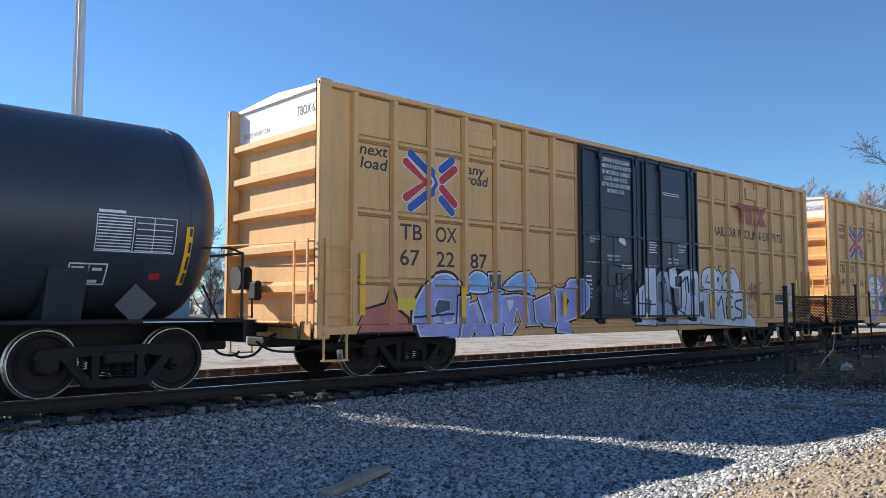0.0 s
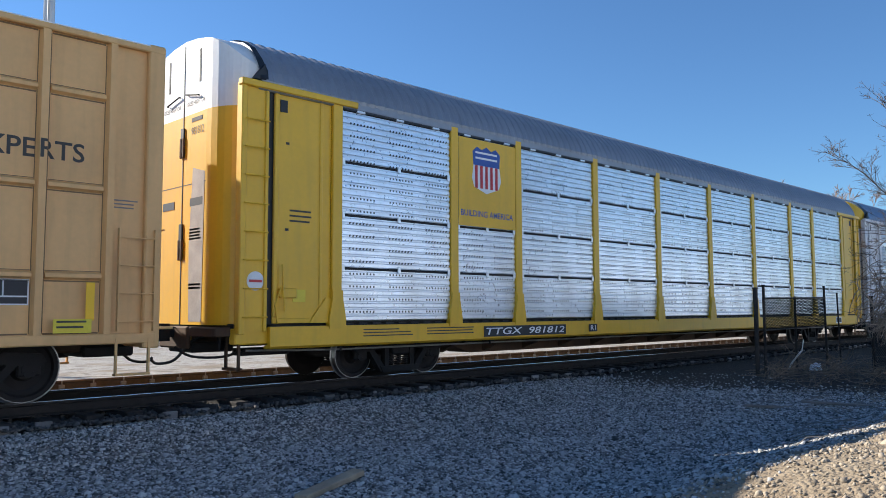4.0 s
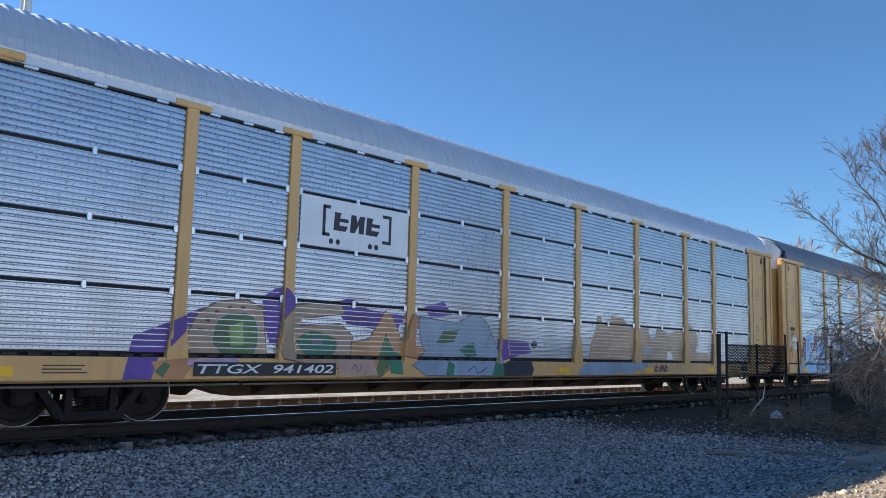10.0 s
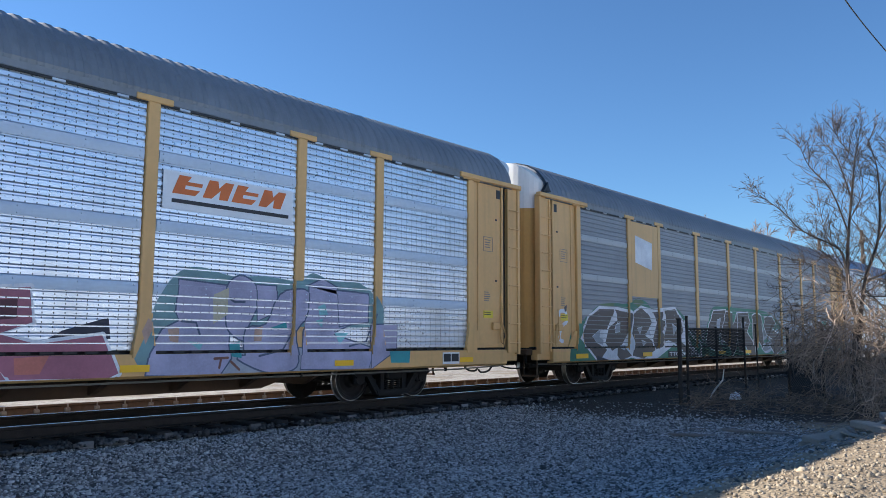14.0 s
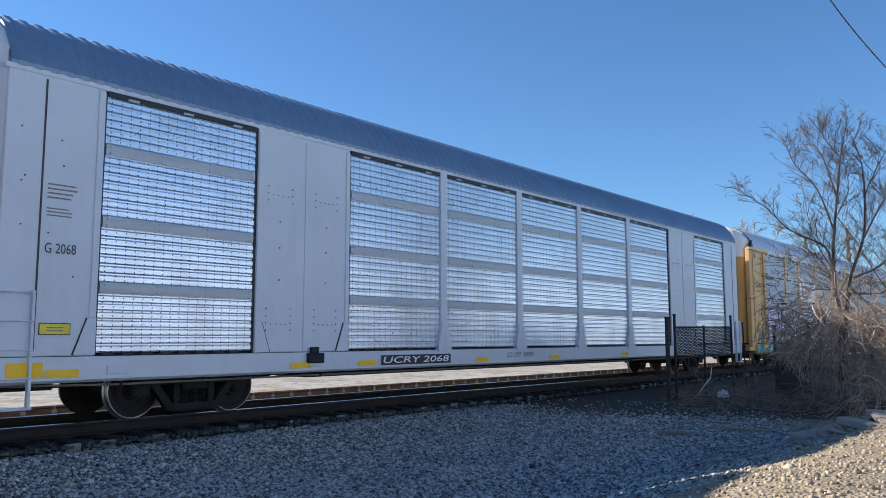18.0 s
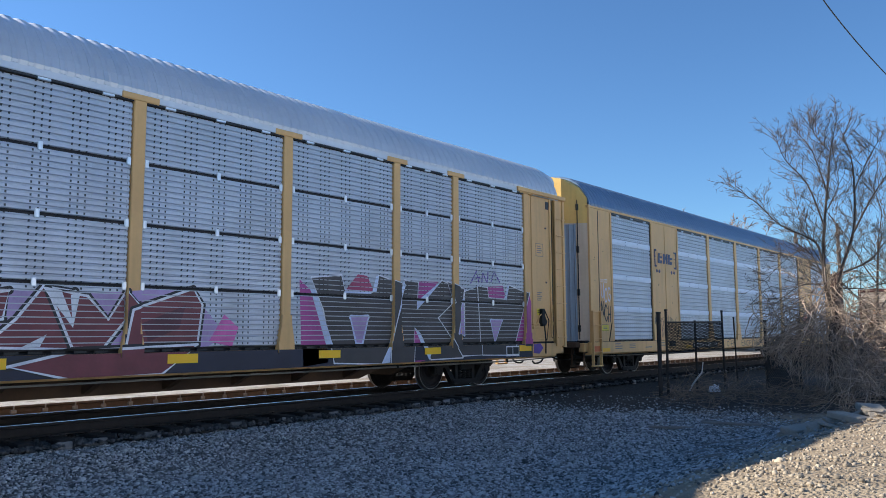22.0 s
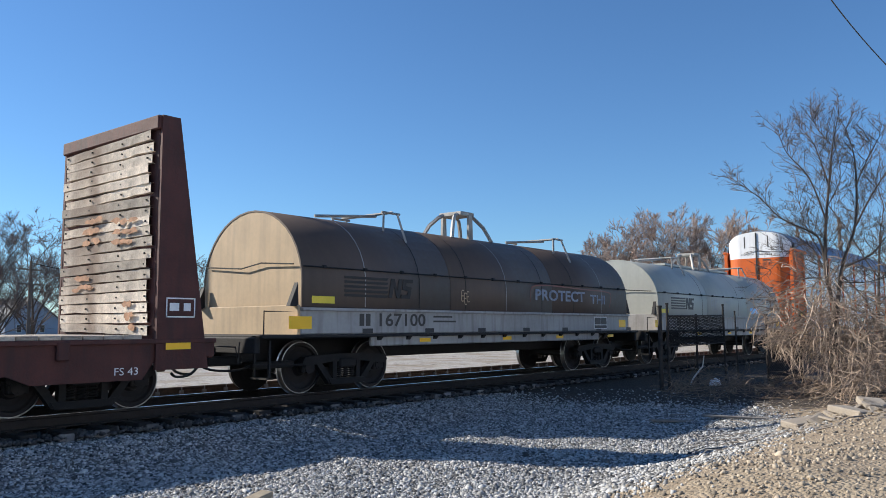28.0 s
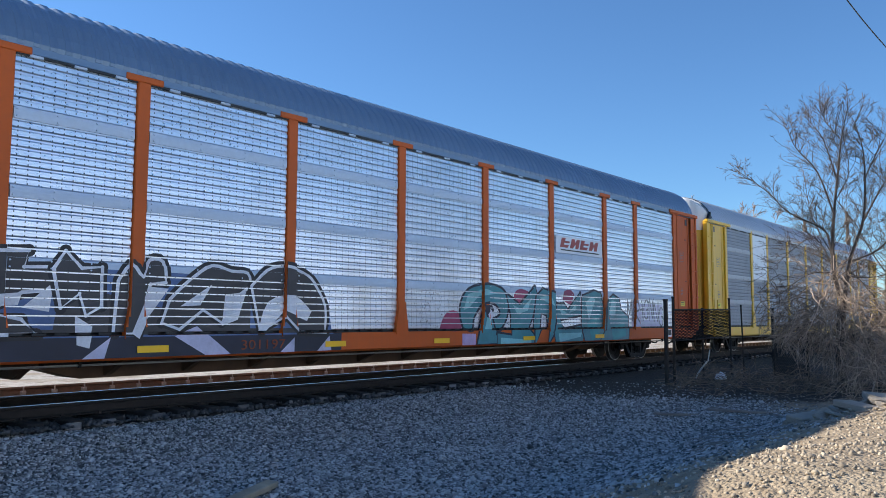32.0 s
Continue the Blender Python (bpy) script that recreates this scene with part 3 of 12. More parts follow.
# ---- autoracks ----
A_PANELS = [(1.95, 4.55), (4.77, 6.47), (6.69, 9.29), (9.51, 12.11), (12.33, 14.93), (15.15, 17.75), (17.97, 20.57), (20.79, 22.49), (22.71, 25.31)]
A_LEN = 27.26
B_PANELS = [(1.60, 4.20), (6.40, 9.00), (9.24, 11.86), (12.10, 14.72), (14.96, 17.58), (17.82, 20.46), (22.70, 25.30)]
B_LEN = 26.9
PZ0, PZ1 = 1.02, 4.68


BANDS = [PZ0, 1.84, 2.00, 2.78, 2.94, 3.82, 3.98, PZ1]
GAP = 0.045


def rib_profile(z0, z1, n, y, depth, face=0.52, slope=0.16):
    """(z, y) points of n ribs between two heights: raised faces, sloped flanks, narrow valleys."""
    p = (z1 - z0) / n
    out = []
    for k in range(n):
        z = z0 + k * p
        out += [(z, y + depth), (z + slope * p, y), (z + (slope + face) * p, y), (z + (2 * slope + face) * p, y + depth)]
    return out + [(z1, y + depth)]


def sheet_spans(style):
    """(z0, z1, ribs) of the ribbed sheets of a panel, from the bottom up."""
    if style == "bands":
        return [(BANDS[i], BANDS[i + 1], max(3, round((BANDS[i + 1] - BANDS[i]) / 0.125))) for i in (0, 2, 4, 6)]
    h = (PZ1 - PZ0) / 4
    return [(PZ0 + i * h + GAP / 2, PZ0 + (i + 1) * h - GAP / 2, 8 if style == "gaps" else 10) for i in range(4)]


def panel_rows(style):
    """(z0, z1, y) faces of a side panel that take paint."""
    rows = []
    depth = {"gaps": 0.018, "fine": 0.020, "bands": 0.015}[style]
    for z0, z1, n in sheet_spans(style):
        pr = rib_profile(z0, z1, n, -1.560, depth)
        for (za, ya), (zb, yb) in zip(pr, pr[1:]):
            if zb - za > 0.004 and abs(ya - yb) < 1e-6 and ya < -1.558:
                rows.append((za - 0.19 * (z1 - z0) / n, zb + 0.19 * (z1 - z0) / n, ya))
    if style == "bands":
        rows += [(BANDS[i], BANDS[i + 1], -1.578) for i in (1, 3, 5)]
    return rows


def sheet_mesh(w, style, material, i):
    """One ribbed sheet with folded edges."""
    z0, z1, n = sheet_spans(style)[i]
    depth = {"gaps": 0.018, "fine": 0.020, "bands": 0.015}[style]
    pr = rib_profile(z0, z1, n, -1.560, depth)
    pr = [(z0, -1.535)] + pr + [(z1, -1.535)]
    xs = [0.0, 0.018, w - 0.018, w]
    rows = [[(x, y, z) for x in xs] for z, y in pr]
    return Geo().sheet(rows).data("sheet", material)


def band_mesh(w, material):
    g = Geo().prism([(-1.535, 0.0), (-1.570, 0.0), (-1.575, 0.04), (-1.577, 0.08), (-1.575, 0.12), (-1.569, 0.16), (-1.535, 0.16)], 0.01, w - 0.01, "x")
    for fx in (0.03, 0.34, 0.66, 0.97):
        for dz in (0.035, 0.125):
            g.lathe_y([(-1.588, 0.001), (-1.588, 0.013), (-1.560, 0.016)], fx * w, dz, 6)
    return g.data("band", material)


def build_panel(car, m, w, style, panel, strip, near):
    """A side panel: a dark backing frame with its ribbed sheets, flat bands or clips."""
    p = part("side_panel", shared(("backing", round(w, 3)), lambda: Geo().box(0, w, -1.535, -1.515, PZ0, PZ1).data("side_panel", STEEL_DARK)), STEEL_DARK, car, "", m)
    for i in range(4):
        part("sheet", shared(("sheet", round(w, 3), style, panel.name, i), lambda: sheet_mesh(w, style, panel, i)), panel, p)
    if style == "bands":
        if strip is STRIP and w < 2:
            strip = STRIP_DULL
        for i in (1, 3, 5):
            part("band", shared(("band", round(w, 3), strip.name), lambda: band_mesh(w, strip)), strip, p, "", Matrix.Translation((0, 0, BANDS[i])))
    elif near:
        h = (PZ1 - PZ0) / 4
        for i in (1, 2, 3):
            for fx in (0.012, 0.5, 0.988):
                part("clip", shared(("clip", strip.name), lambda: Geo().box(-0.035, 0.035, -1.580, -1.545, -0.065, 0.065, 0.012).data("clip", strip)), strip, p, "", Matrix.Translation((fx * w, 0, PZ0 + i * h)))


def post_mesh(w, material, cap, flare, foot=1.40):
    """A side post with a flared foot and, where the car has them, a short cap plate."""
    g = Geo()
    g.box(-w / 2, w / 2, -1.60, -1.52, 1.45, 4.80, 0.012)
    f = w / 2 + flare
    g.prism([(-w / 2, foot + 0.16), (w / 2, foot + 0.16), (w / 2 + 0.01, foot), (f, 1.08), (f, 0.92), (-f, 0.92), (-f, 1.08), (-w / 2 - 0.01, foot)], -1.625, -1.52, "y")
    if cap:
        g.box(-0.30, 0.30, -1.615, -1.53, 4.69, 4.79, 0.012)
    return g.data("post", material)


ROOF = [(-1.585, 4.80), (-1.60, 4.86), (-1.55, 5.02), (-1.42, 5.25), (-1.22, 5.47), (-0.95, 5.63), (-0.60, 5.73), (0.0, 5.78)]


def roof_mesh(L, x0, x1, material, drop=0.0):
    """An arched roof of ribbed sheets, ribs across the car."""
    prof = ROOF + [(-y, z) for y, z in ROOF[-2::-1]]
    rows = []
    n = int((x1 - x0) / 0.21)
    p = (x1 - x0) / n
    for i in range(n):
        for f, d in ((0.0, 0.0), (0.30, 0.0), (0.42, 0.032), (0.88, 0.032)):
            x = x0 + (i + f) * p
            rows.append([(x, y * (1 + d * 0.26), z + d * (z - 4.8)) for y, z in prof])
    rows.append([(x1, y, z) for y, z in prof])
    g = Geo().sheet(rows)
    inner = [(y * 0.985, z - 0.05) for y, z in prof]
    g.sheet([[(x, y, z) for y, z in inner] for x in (x0, x1)])
    for k, x in ((0, x0), (1, x1)):
        g.sheet([[(x, y, z) for y, z in prof], [(x, y, z) for y, z in inner]])
    return g.data("roof", material)


def roof_at(y):
    """Height of the roof's underside at a distance from the middle."""
    a = abs(y)
    for (y0, z0), (y1, z1) in zip(ROOF[1:], ROOF[2:]):
        if -y1 <= a <= -y0:
            return z0 + (z1 - z0) * (a + y0) / (y0 - y1)
    return ROOF[1][1]


def end_door_mesh(material, z0, z1=None, folded=False):
    """One half of an end door, from the middle round (or folded) to the side; z1 None: up to the roof arch."""
    g = Geo()
    plan = [(-0.16, 0.0), (-0.16, -0.4), (-0.16, -0.78)]
    if folded:
        plan = [(-0.16, 0.0), (-0.16, -0.5), (-0.16, -0.95), (0.06, -1.30), (0.25, -1.53)]
    for k in range(1, 9) if not folded else ():
        a = k * math.pi / 16
        plan.append((-0.16 + 0.60 * (1 - math.cos(a)), -0.78 - 0.70 * math.sin(a)))
    tops = [(roof_at(y) - 0.05 if z1 is None else z1) for x, y in plan]
    def skin(dx, dy):
        return [[(x + dx, y + dy, z0 + (t - z0) * f) for (x, y), t in zip(plan, tops)] for f in (0.0, 0.5, 1.0)]
    outer, inner = skin(0, 0), skin(0.04, 0.02)
    g.sheet(outer).sheet(inner)
    for i in (0, -1):
        g.sheet([outer[i], inner[i]])
    if z1 is None:
        g.sheet([[(x, y, t) for (x, y), t in zip(plan, tops)], [(0.42, y, t + 0.01) for (x, y), t in zip(plan, tops)]])
    return g.data("end_door", material)


def autorack(name, label, u0, kind, body, roofm, panel, strip, style, cap_top=True, end_top=None, sill=None, postm=None, flare=0.07, postw=0.20,
             under=UNDER, endno="", end_low=None, vents=True):
    """A covered auto carrier: deck, trucks, posts, ribbed side panels, arched roof, curved end doors."""
    L = A_LEN if kind == "A" else B_LEN
    panels = A_PANELS if kind == "A" else B_PANELS
    sill, postm, end_top = sill or body, postm or body, end_top or body
    end_low = end_low or body
    split = 4.45 if kind == "A" else 4.30
    car = new_car(name, label, u0, "autorack")
    # deck and sills
    for turn in (0, 180):
        m = pose(0, 0, 0) if turn == 0 else pose(L, 0, 0, 0, 0, 180)
        def side_sill():
            g = Geo()
            g.prism([(-1.60, 0.97), (-1.60, 0.66), (-1.54, 0.62), (-1.42, 0.62), (-1.42, 0.66), (-1.52, 0.70), (-1.52, 0.97)], 0.55 if kind == "A" else 0.15, L - (0.55 if kind == "A" else 0.15), "x")
            for x in (0.0, L - 0.9):
                g.box(x, x + 0.9, -1.50, -1.30, 0.70, 0.95, 0.02)
            return g.data("side_sill", sill)
        part("side_sill", side_sill(), sill, car, "", m)
    part("deck", Geo().box(0.0, L, -1.50, 1.50, 0.95, 1.02, 0.01), STEEL_DARK, car)
    deep = 0.30 if kind == "A" else 0.46
    g = Geo().box(0.2, L - 0.2, -0.32, 0.32, 0.62, 0.95, 0.03)
    g.prism([(5.2, 0.64), (6.4, deep), (L - 6.4, deep), (L - 5.2, 0.64)], -0.34, 0.34, "y")
    for i in range(1, 20):
        x = L * i / 20
        if 4.8 < x < L - 4.8:
            g.prism([(-1.42, 0.93), (1.42, 0.93), (1.42, 0.80), (0.4, deep + 0.04), (-0.4, deep + 0.04), (-1.42, 0.80)], x - 0.05, x + 0.05, "x")
    part("underframe", g, under, car)
    for x in (5.6, L - 6.6):
        part("brake_cylinder", Geo().tube([(x, -0.85, 0.68), (x + 0.9, -0.85, 0.68)], 0.15, 12), STEEL_DARK, car)
    part("train_pipe", Geo().tube([(0.3, -1.30, 0.60), (2.0, -1.34, 0.56), (L - 2.0, -1.34, 0.56), (L - 0.3, -1.30, 0.60)], 0.018, 6), DECAL_GREY, car, "grey train pipe")
    for x in (2.1, 5.9, L - 6.3, L - 2.4):
        part("pipe_hanger", shared("pipe_hanger", lambda: Geo().box(-0.02, 0.02, -1.37, -1.31, 0.53, 0.68, 0.004).data("pipe_hanger", STEEL_DARK)), STEEL_DARK, car, "", Matrix.Translation((x, 0, 0)))
    # unseen dark sheets inside both walls, added to block light through the car
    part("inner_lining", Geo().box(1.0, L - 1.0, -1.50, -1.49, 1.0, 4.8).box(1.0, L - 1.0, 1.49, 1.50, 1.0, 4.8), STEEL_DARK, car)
    cells = []
    for turn in (0, 180):
        m0 = pose(0, 0, 0) if turn == 0 else pose(L, 0, 0, 0, 0, 180)
        for a, b in panels:
            build_panel(car, m0 @ Matrix.Translation((a, 0, 0)), b - a, style, panel, strip, turn == 0)
        if kind == "A":
            xs = [panels[0][0] - 0.11] + [(panels[i][1] + panels[i + 1][0]) / 2 for i in range(len(panels) - 1)] + [panels[-1][1] + 0.11]
        else:
            xs = [(panels[i][1] + panels[i + 1][0]) / 2 for i in range(1, 5)]
        for x in xs:
            me = shared(("post", postm.name, kind, flare, postw), lambda: post_mesh(postw, postm, cap_top, flare, 1.40 if flare < 0.15 else 1.85))
            part("post", me, postm, car, "", m0 @ Matrix.Translation((x, 0, 0)))
        if turn == 0:
            # dark slots under the panels, black strips for the shade above them, small hangers
            sl = Geo()
            for a, b in panels:
                n_ = int((b - a) / 0.30)
                for i in range(n_):
                    sl.box(a + 0.30 * i + 0.06, a + 0.30 * i + 0.24, -1.604, -1.58, 0.985, 1.012)
            tagged(part("drain_slot", sl, BLACKP, car, "", m0), kind="stuff")
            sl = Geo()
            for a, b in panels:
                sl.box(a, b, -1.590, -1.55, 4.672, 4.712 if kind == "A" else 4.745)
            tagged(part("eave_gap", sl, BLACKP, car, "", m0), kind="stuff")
            for a, b in panels:
                for f in (0.15, 0.5, 0.85):
                    x = a + (b - a) * f
                    part("hanger", shared(("hanger", strip.name), lambda: Geo().box(-0.09, 0.09, -1.602, -1.56, 4.66, 4.70, 0.008).data("hanger", strip)), strip, car, "", Matrix.Translation((x, 0, 0)))
        def top_rail():
            g = Geo().box(0.3 if kind == "A" else 0.2, L - (0.3 if kind == "A" else 0.2), -1.598, -1.50, 4.70 if kind == "A" else 4.74, 4.82, 0.012)
            return g.data("top_rail", roofm if kind == "A" else body)
        part("top_rail", top_rail(), roofm, car, "", m0)
        for xe, t2 in ((0, 0), (L, 1)):
            q = (lambda a: a) if t2 == 0 else (lambda a: L - a)
            lo = lambda a, b: (min(q(a), q(b)), max(q(a), q(b)))
            if kind == "A":
                x0, x1 = lo(0.62, 1.74)
                part("corner_panel", Geo().box(x0, x1, -1.535, -1.50, 1.02, 4.78, 0.01), body, car, "", m0)
                part("kick_strip", Geo().box(x0, x1, -1.555, -1.537, 1.02, 1.10, 0.008), body, car, "", m0)
                part("door_jamb", Geo().box(*lo(0.62, 0.70), -1.565, -1.537, 1.12, 4.72, 0.01), body, car, "", m0)
                part("door_jamb", Geo().box(*lo(1.50, 1.56), -1.555, -1.537, 1.12, 4.72, 0.01), body, car, "", m0)
                g = Geo()
                g.box(*lo(0.0, 0.10), -1.60, -1.44, 0.86, 4.78, 0.012)
                g.box(*lo(0.05, 0.49), -1.565, -1.545, 0.90, 4.78)
                g.box(*lo(0.43, 0.49), -1.60, -1.50, 0.90, 4.70, 0.012)
                ladder = part("ladder_panel", g, body, car, "", m0)
                for k in range(8):
                    part("rung", Geo().tube([(q(0.05), -1.63, 1.12 + 0.44 * k), (q(0.48), -1.63, 1.12 + 0.44 * k)], 0.013, 5), body, ladder)
                part("door_gap", Geo().box(*lo(0.49, 0.62), -1.50, -1.46, 0.98, 4.72), BLACKP, car, "", m0)
                part("door_slot", Geo().box(*lo(0.72, 0.86), -1.548, -1.536, 4.42, 4.62, 0.004).box(*lo(0.84, 0.90), -1.545, -1.536, 3.9, 3.94).box(*lo(0.84, 0.90), -1.545, -1.536, 2.5, 2.54), BLACKP, car, "", m0)
                part("latch", Geo().box(*lo(0.72, 1.04), -1.60, -1.537, 1.42, 1.58, 0.012).tube([(q(0.78), -1.60, 1.5), (q(0.74), -1.63, 1.95), (q(0.80), -1.62, 1.2)], 0.016, 6).tube([(q(0.74), -1.61, 1.6), (q(0.62), -1.62, 1.3), (q(0.68), -1.60, 1.02)], 0.014, 6), body, car, "", m0)
                part("foot_plate", Geo().prism([(q(1.74), 1.02), (q(1.30), 1.02), (q(1.62), 1.42), (q(1.74), 1.42)], -1.575, -1.537, "y"), body, car, "", m0)
                if turn == 0 and style != "gaps":
                    xa, xb = lo(1.0, 1.34)
                    bars(car, xa + 0.03, xb - 0.08, 2.02, 2.26, 5, DECAL_GREY, -1.538)
                    bars(car, xa + 0.05, xb - 0.05, 3.22, 3.44, 4, DECAL_GREY, -1.538)
                    part("stencil_frame", Geo().box(xa, xb, -1.540, -1.537, 3.49, 3.50).box(xa, xb, -1.540, -1.537, 3.17, 3.18).box(xa, xa + 0.009, -1.540, -1.537, 3.18, 3.49).box(xb - 0.009, xb, -1.540, -1.537, 3.18, 3.49), DECAL_GREY, car, "", m0)
                    if flare < 0.15:
                        mark(car, xa, xa + 0.34, 1.68, 1.84, DECAL_YELLOW, -1.537, "notice", "yellow notice plate")
                        bars(car, xa + 0.03, xa + 0.31, 1.71, 1.81, 2, GREYTXT, -1.542)
                if turn == 0 and t2 == 1:
                    dp = mark(car, L - 2.80, L - 2.26, 0.69, 0.93, WHITEP, -1.604, "data_panel", "white framed black data panel")
                    mark(dp, L - 2.77, L - 2.55, 0.74, 0.90, DECAL_BLACK, -1.609, "field")
                    mark(dp, L - 2.52, L - 2.29, 0.74, 0.90, DECAL_BLACK, -1.609, "field")
                part("lintel", Geo().box(*lo(-0.02, 2.25), -1.64, -1.50, 4.72, 4.83, 0.015), body, car, "", m0)
            else:
                pa, pb = (0.25, panels[0][0] - 0.04)
                g = Geo().box(*lo(pa, pb), -1.585, -1.50, 0.98, 4.80, 0.012)
                sheet_end = part("end_panel", g, body, car, "", m0)
                part("seam_rod", Geo().box(*lo(0.73, 0.755), -1.594, -1.586, 1.05, 4.70), GREYTXT, sheet_end)
                xb, sg = q(panels[0][0] - 0.036), (-1 if t2 == 0 else 1)
                part("gusset", Geo().prism([(xb, 1.5), (xb + sg * 0.12, 1.5), (xb + sg * 0.30, 0.99), (xb, 0.99)], -1.61, -1.586, "y"), body, sheet_end)
                part("edge_bar", Geo().box(min(xb, xb + sg * 0.10), max(xb, xb + sg * 0.10), -1.605, -1.586, 1.5, 4.72, 0.008), body, sheet_end)
                part("gusset_gap", Geo().prism([(xb + sg * 0.12, 1.50), (xb + sg * 0.135, 1.50), (xb + sg * 0.318, 0.99), (xb + sg * 0.30, 0.99)], -1.604, -1.586, "y"), BLACKP, sheet_end)
                dots = Geo()
                for dx, z in ((0.45, 4.0), (0.52, 3.35), (0.98, 3.9), (1.02, 3.55), (0.50, 2.7), (0.86, 2.62), (1.22, 2.05), (0.48, 3.28)):
                    dots.lathe_y([(-1.592, 0.001), (-1.592, 0.013), (-1.584, 0.013)], q(dx), z, 6)
                tagged(part("rivets", dots, GREYTXT, car, "", m0), "dark rivet heads", kind="stuff")
                a, b = panels[0][1] + 0.03, panels[1][0] - 0.03
                x0, x1 = lo(a + 0.02, b - 0.02)
                g = Geo().box(x0, x1, -1.585, -1.50, 0.98, 4.80, 0.012)
                xm = (x0 + x1) / 2
                blank = part("blank_panel", g, body, car, "", m0)
                part("stiffener", Geo().box(xm - 0.03, xm + 0.03, -1.60, -1.586, 1.0, 4.69, 0.006), body, blank)
                for xb, sg in ((x0, 1), (x1, -1)):
                    part("gusset", Geo().prism([(xb, 1.5), (xb + sg * 0.12, 1.5), (xb + sg * 0.30, 0.99), (xb, 0.99)], -1.61, -1.586, "y"), body, blank)
                    part("edge_bar", Geo().box(min(xb, xb + sg * 0.10), max(xb, xb + sg * 0.10), -1.605, -1.586, 1.5, 4.69, 0.008), body, blank)
                    part("gusset_gap", Geo().prism([(xb + sg * 0.12, 1.50), (xb + sg * 0.135, 1.50), (xb + sg * 0.318, 0.99), (xb + sg * 0.30, 0.99)], -1.604, -1.586, "y"), BLACKP, blank)
                rv = Geo()
                for half in (0, 1):
                    xa = x0 + 0.22 + half * (xm - x0)
                    for zb, zn in ((1.35, 4), (3.55, 3)):
                        for i in range(zn):
                            for dx in (0.0, 0.52):
                                rv.lathe_y([(-1.592, 0.001), (-1.592, 0.014), (-1.584, 0.014)], xa + dx, zb + 0.12 * i, 6)
                        for i in range(1, 5):
                            rv.lathe_y([(-1.592, 0.001), (-1.592, 0.012), (-1.584, 0.012)], xa + 0.105 * i, zb + 0.10, 6)
                    for z in (2.2, 2.75, 3.2):
                        rv.lathe_y([(-1.592, 0.001), (-1.592, 0.016), (-1.584, 0.016)], xa + 0.26, z, 6)
                tagged(part("rivets", rv, GREYTXT, car, "", m0), "dark rivet heads", kind="stuff")
                part("frame_gap", Geo().box(*lo(panels[0][0] - 0.030, panels[0][0] - 0.002), -1.566, -1.50, 0.98, 4.74), BLACKP, car, "", m0)
                part("frame_gap", Geo().box(*lo(panels[0][1] + 0.002, panels[0][1] + 0.044), -1.566, -1.50, 0.98, 4.74), BLACKP, car, "", m0)
                part("frame_gap", Geo().box(*lo(panels[1][0] - 0.044, panels[1][0] - 0.002), -1.566, -1.50, 0.98, 4.74), BLACKP, car, "", m0)
                ladder = part("ladder", Geo().box(*lo(0.22, 0.255), -1.66, -1.58, 0.34, 1.84).box(*lo(0.68, 0.715), -1.66, -1.58, 0.34, 1.84).box(*lo(0.20, 0.74), -1.67, -1.57, 0.30, 0.34, 0.01), body, car, "", m0)
                for k in range(4):
                    part("rung", Geo().tube([(q(0.22), -1.655, 0.70 + 0.37 * k), (q(0.715), -1.655, 0.70 + 0.37 * k)], 0.013, 5), body, ladder)
    # roof
    part("roof", roof_mesh(L, 0.35 if kind == "A" else 0.27, L - (0.35 if kind == "A" else 0.27), roofm), roofm, car)
    # ends
    for xe, turn in ((0.0, 0), (L, 180)):
        for mir in (1, -1):
            m = pose(xe, 0, 0, 0, 0, turn) @ Matrix.Diagonal((1, mir, 1, 1))
            low = shared(("door", end_low.name, kind), lambda: end_door_mesh(end_low, 1.0, split, kind == "B"))
            top = shared(("doortop", end_top.name, kind), lambda: end_door_mesh(end_top, split, None, kind == "B"))
            part("end_door", low, end_low, car, "", m)
            part("end_door_top", top, end_top, car, "", m)
        if style == "gaps":
            g = Geo().box(-0.168, -0.160, -0.012, 0.012, 1.0, 5.66).box(-0.19, -0.16, -0.05, 0.05, 3.85, 4.25).box(-0.19, -0.16, -0.05, 0.05, 2.25, 2.65)
            part("worn_patch", Geo().poly([(-0.166, -0.30, 1.05), (-0.166, -0.72, 1.05), (-0.166, -0.76, 3.45), (-0.166, -0.36, 3.55), (-0.166, -0.27, 2.3)]), mat("bare_primer", (0.33, 0.30, 0.29), 0.7, 0, 0.3, 3), car, "worn grey primer patch", pose(xe, 0, 0, 0, 0, turn))
        else:
            g = Geo().box(-0.205, -0.17, -0.025, 0.025, 1.0, 5.66)
        mend = pose(xe, 0, 0, 0, 0, turn)
        part("door_seam", g, BLACKP, car, "", mend)
        if vents:
            part("vent_slots", Geo().box(-0.166, -0.158, -0.57, -0.52, 4.95, 5.50).box(-0.166, -0.158, 0.52, 0.57, 4.95, 5.50), GREYTXT, car, "", mend)
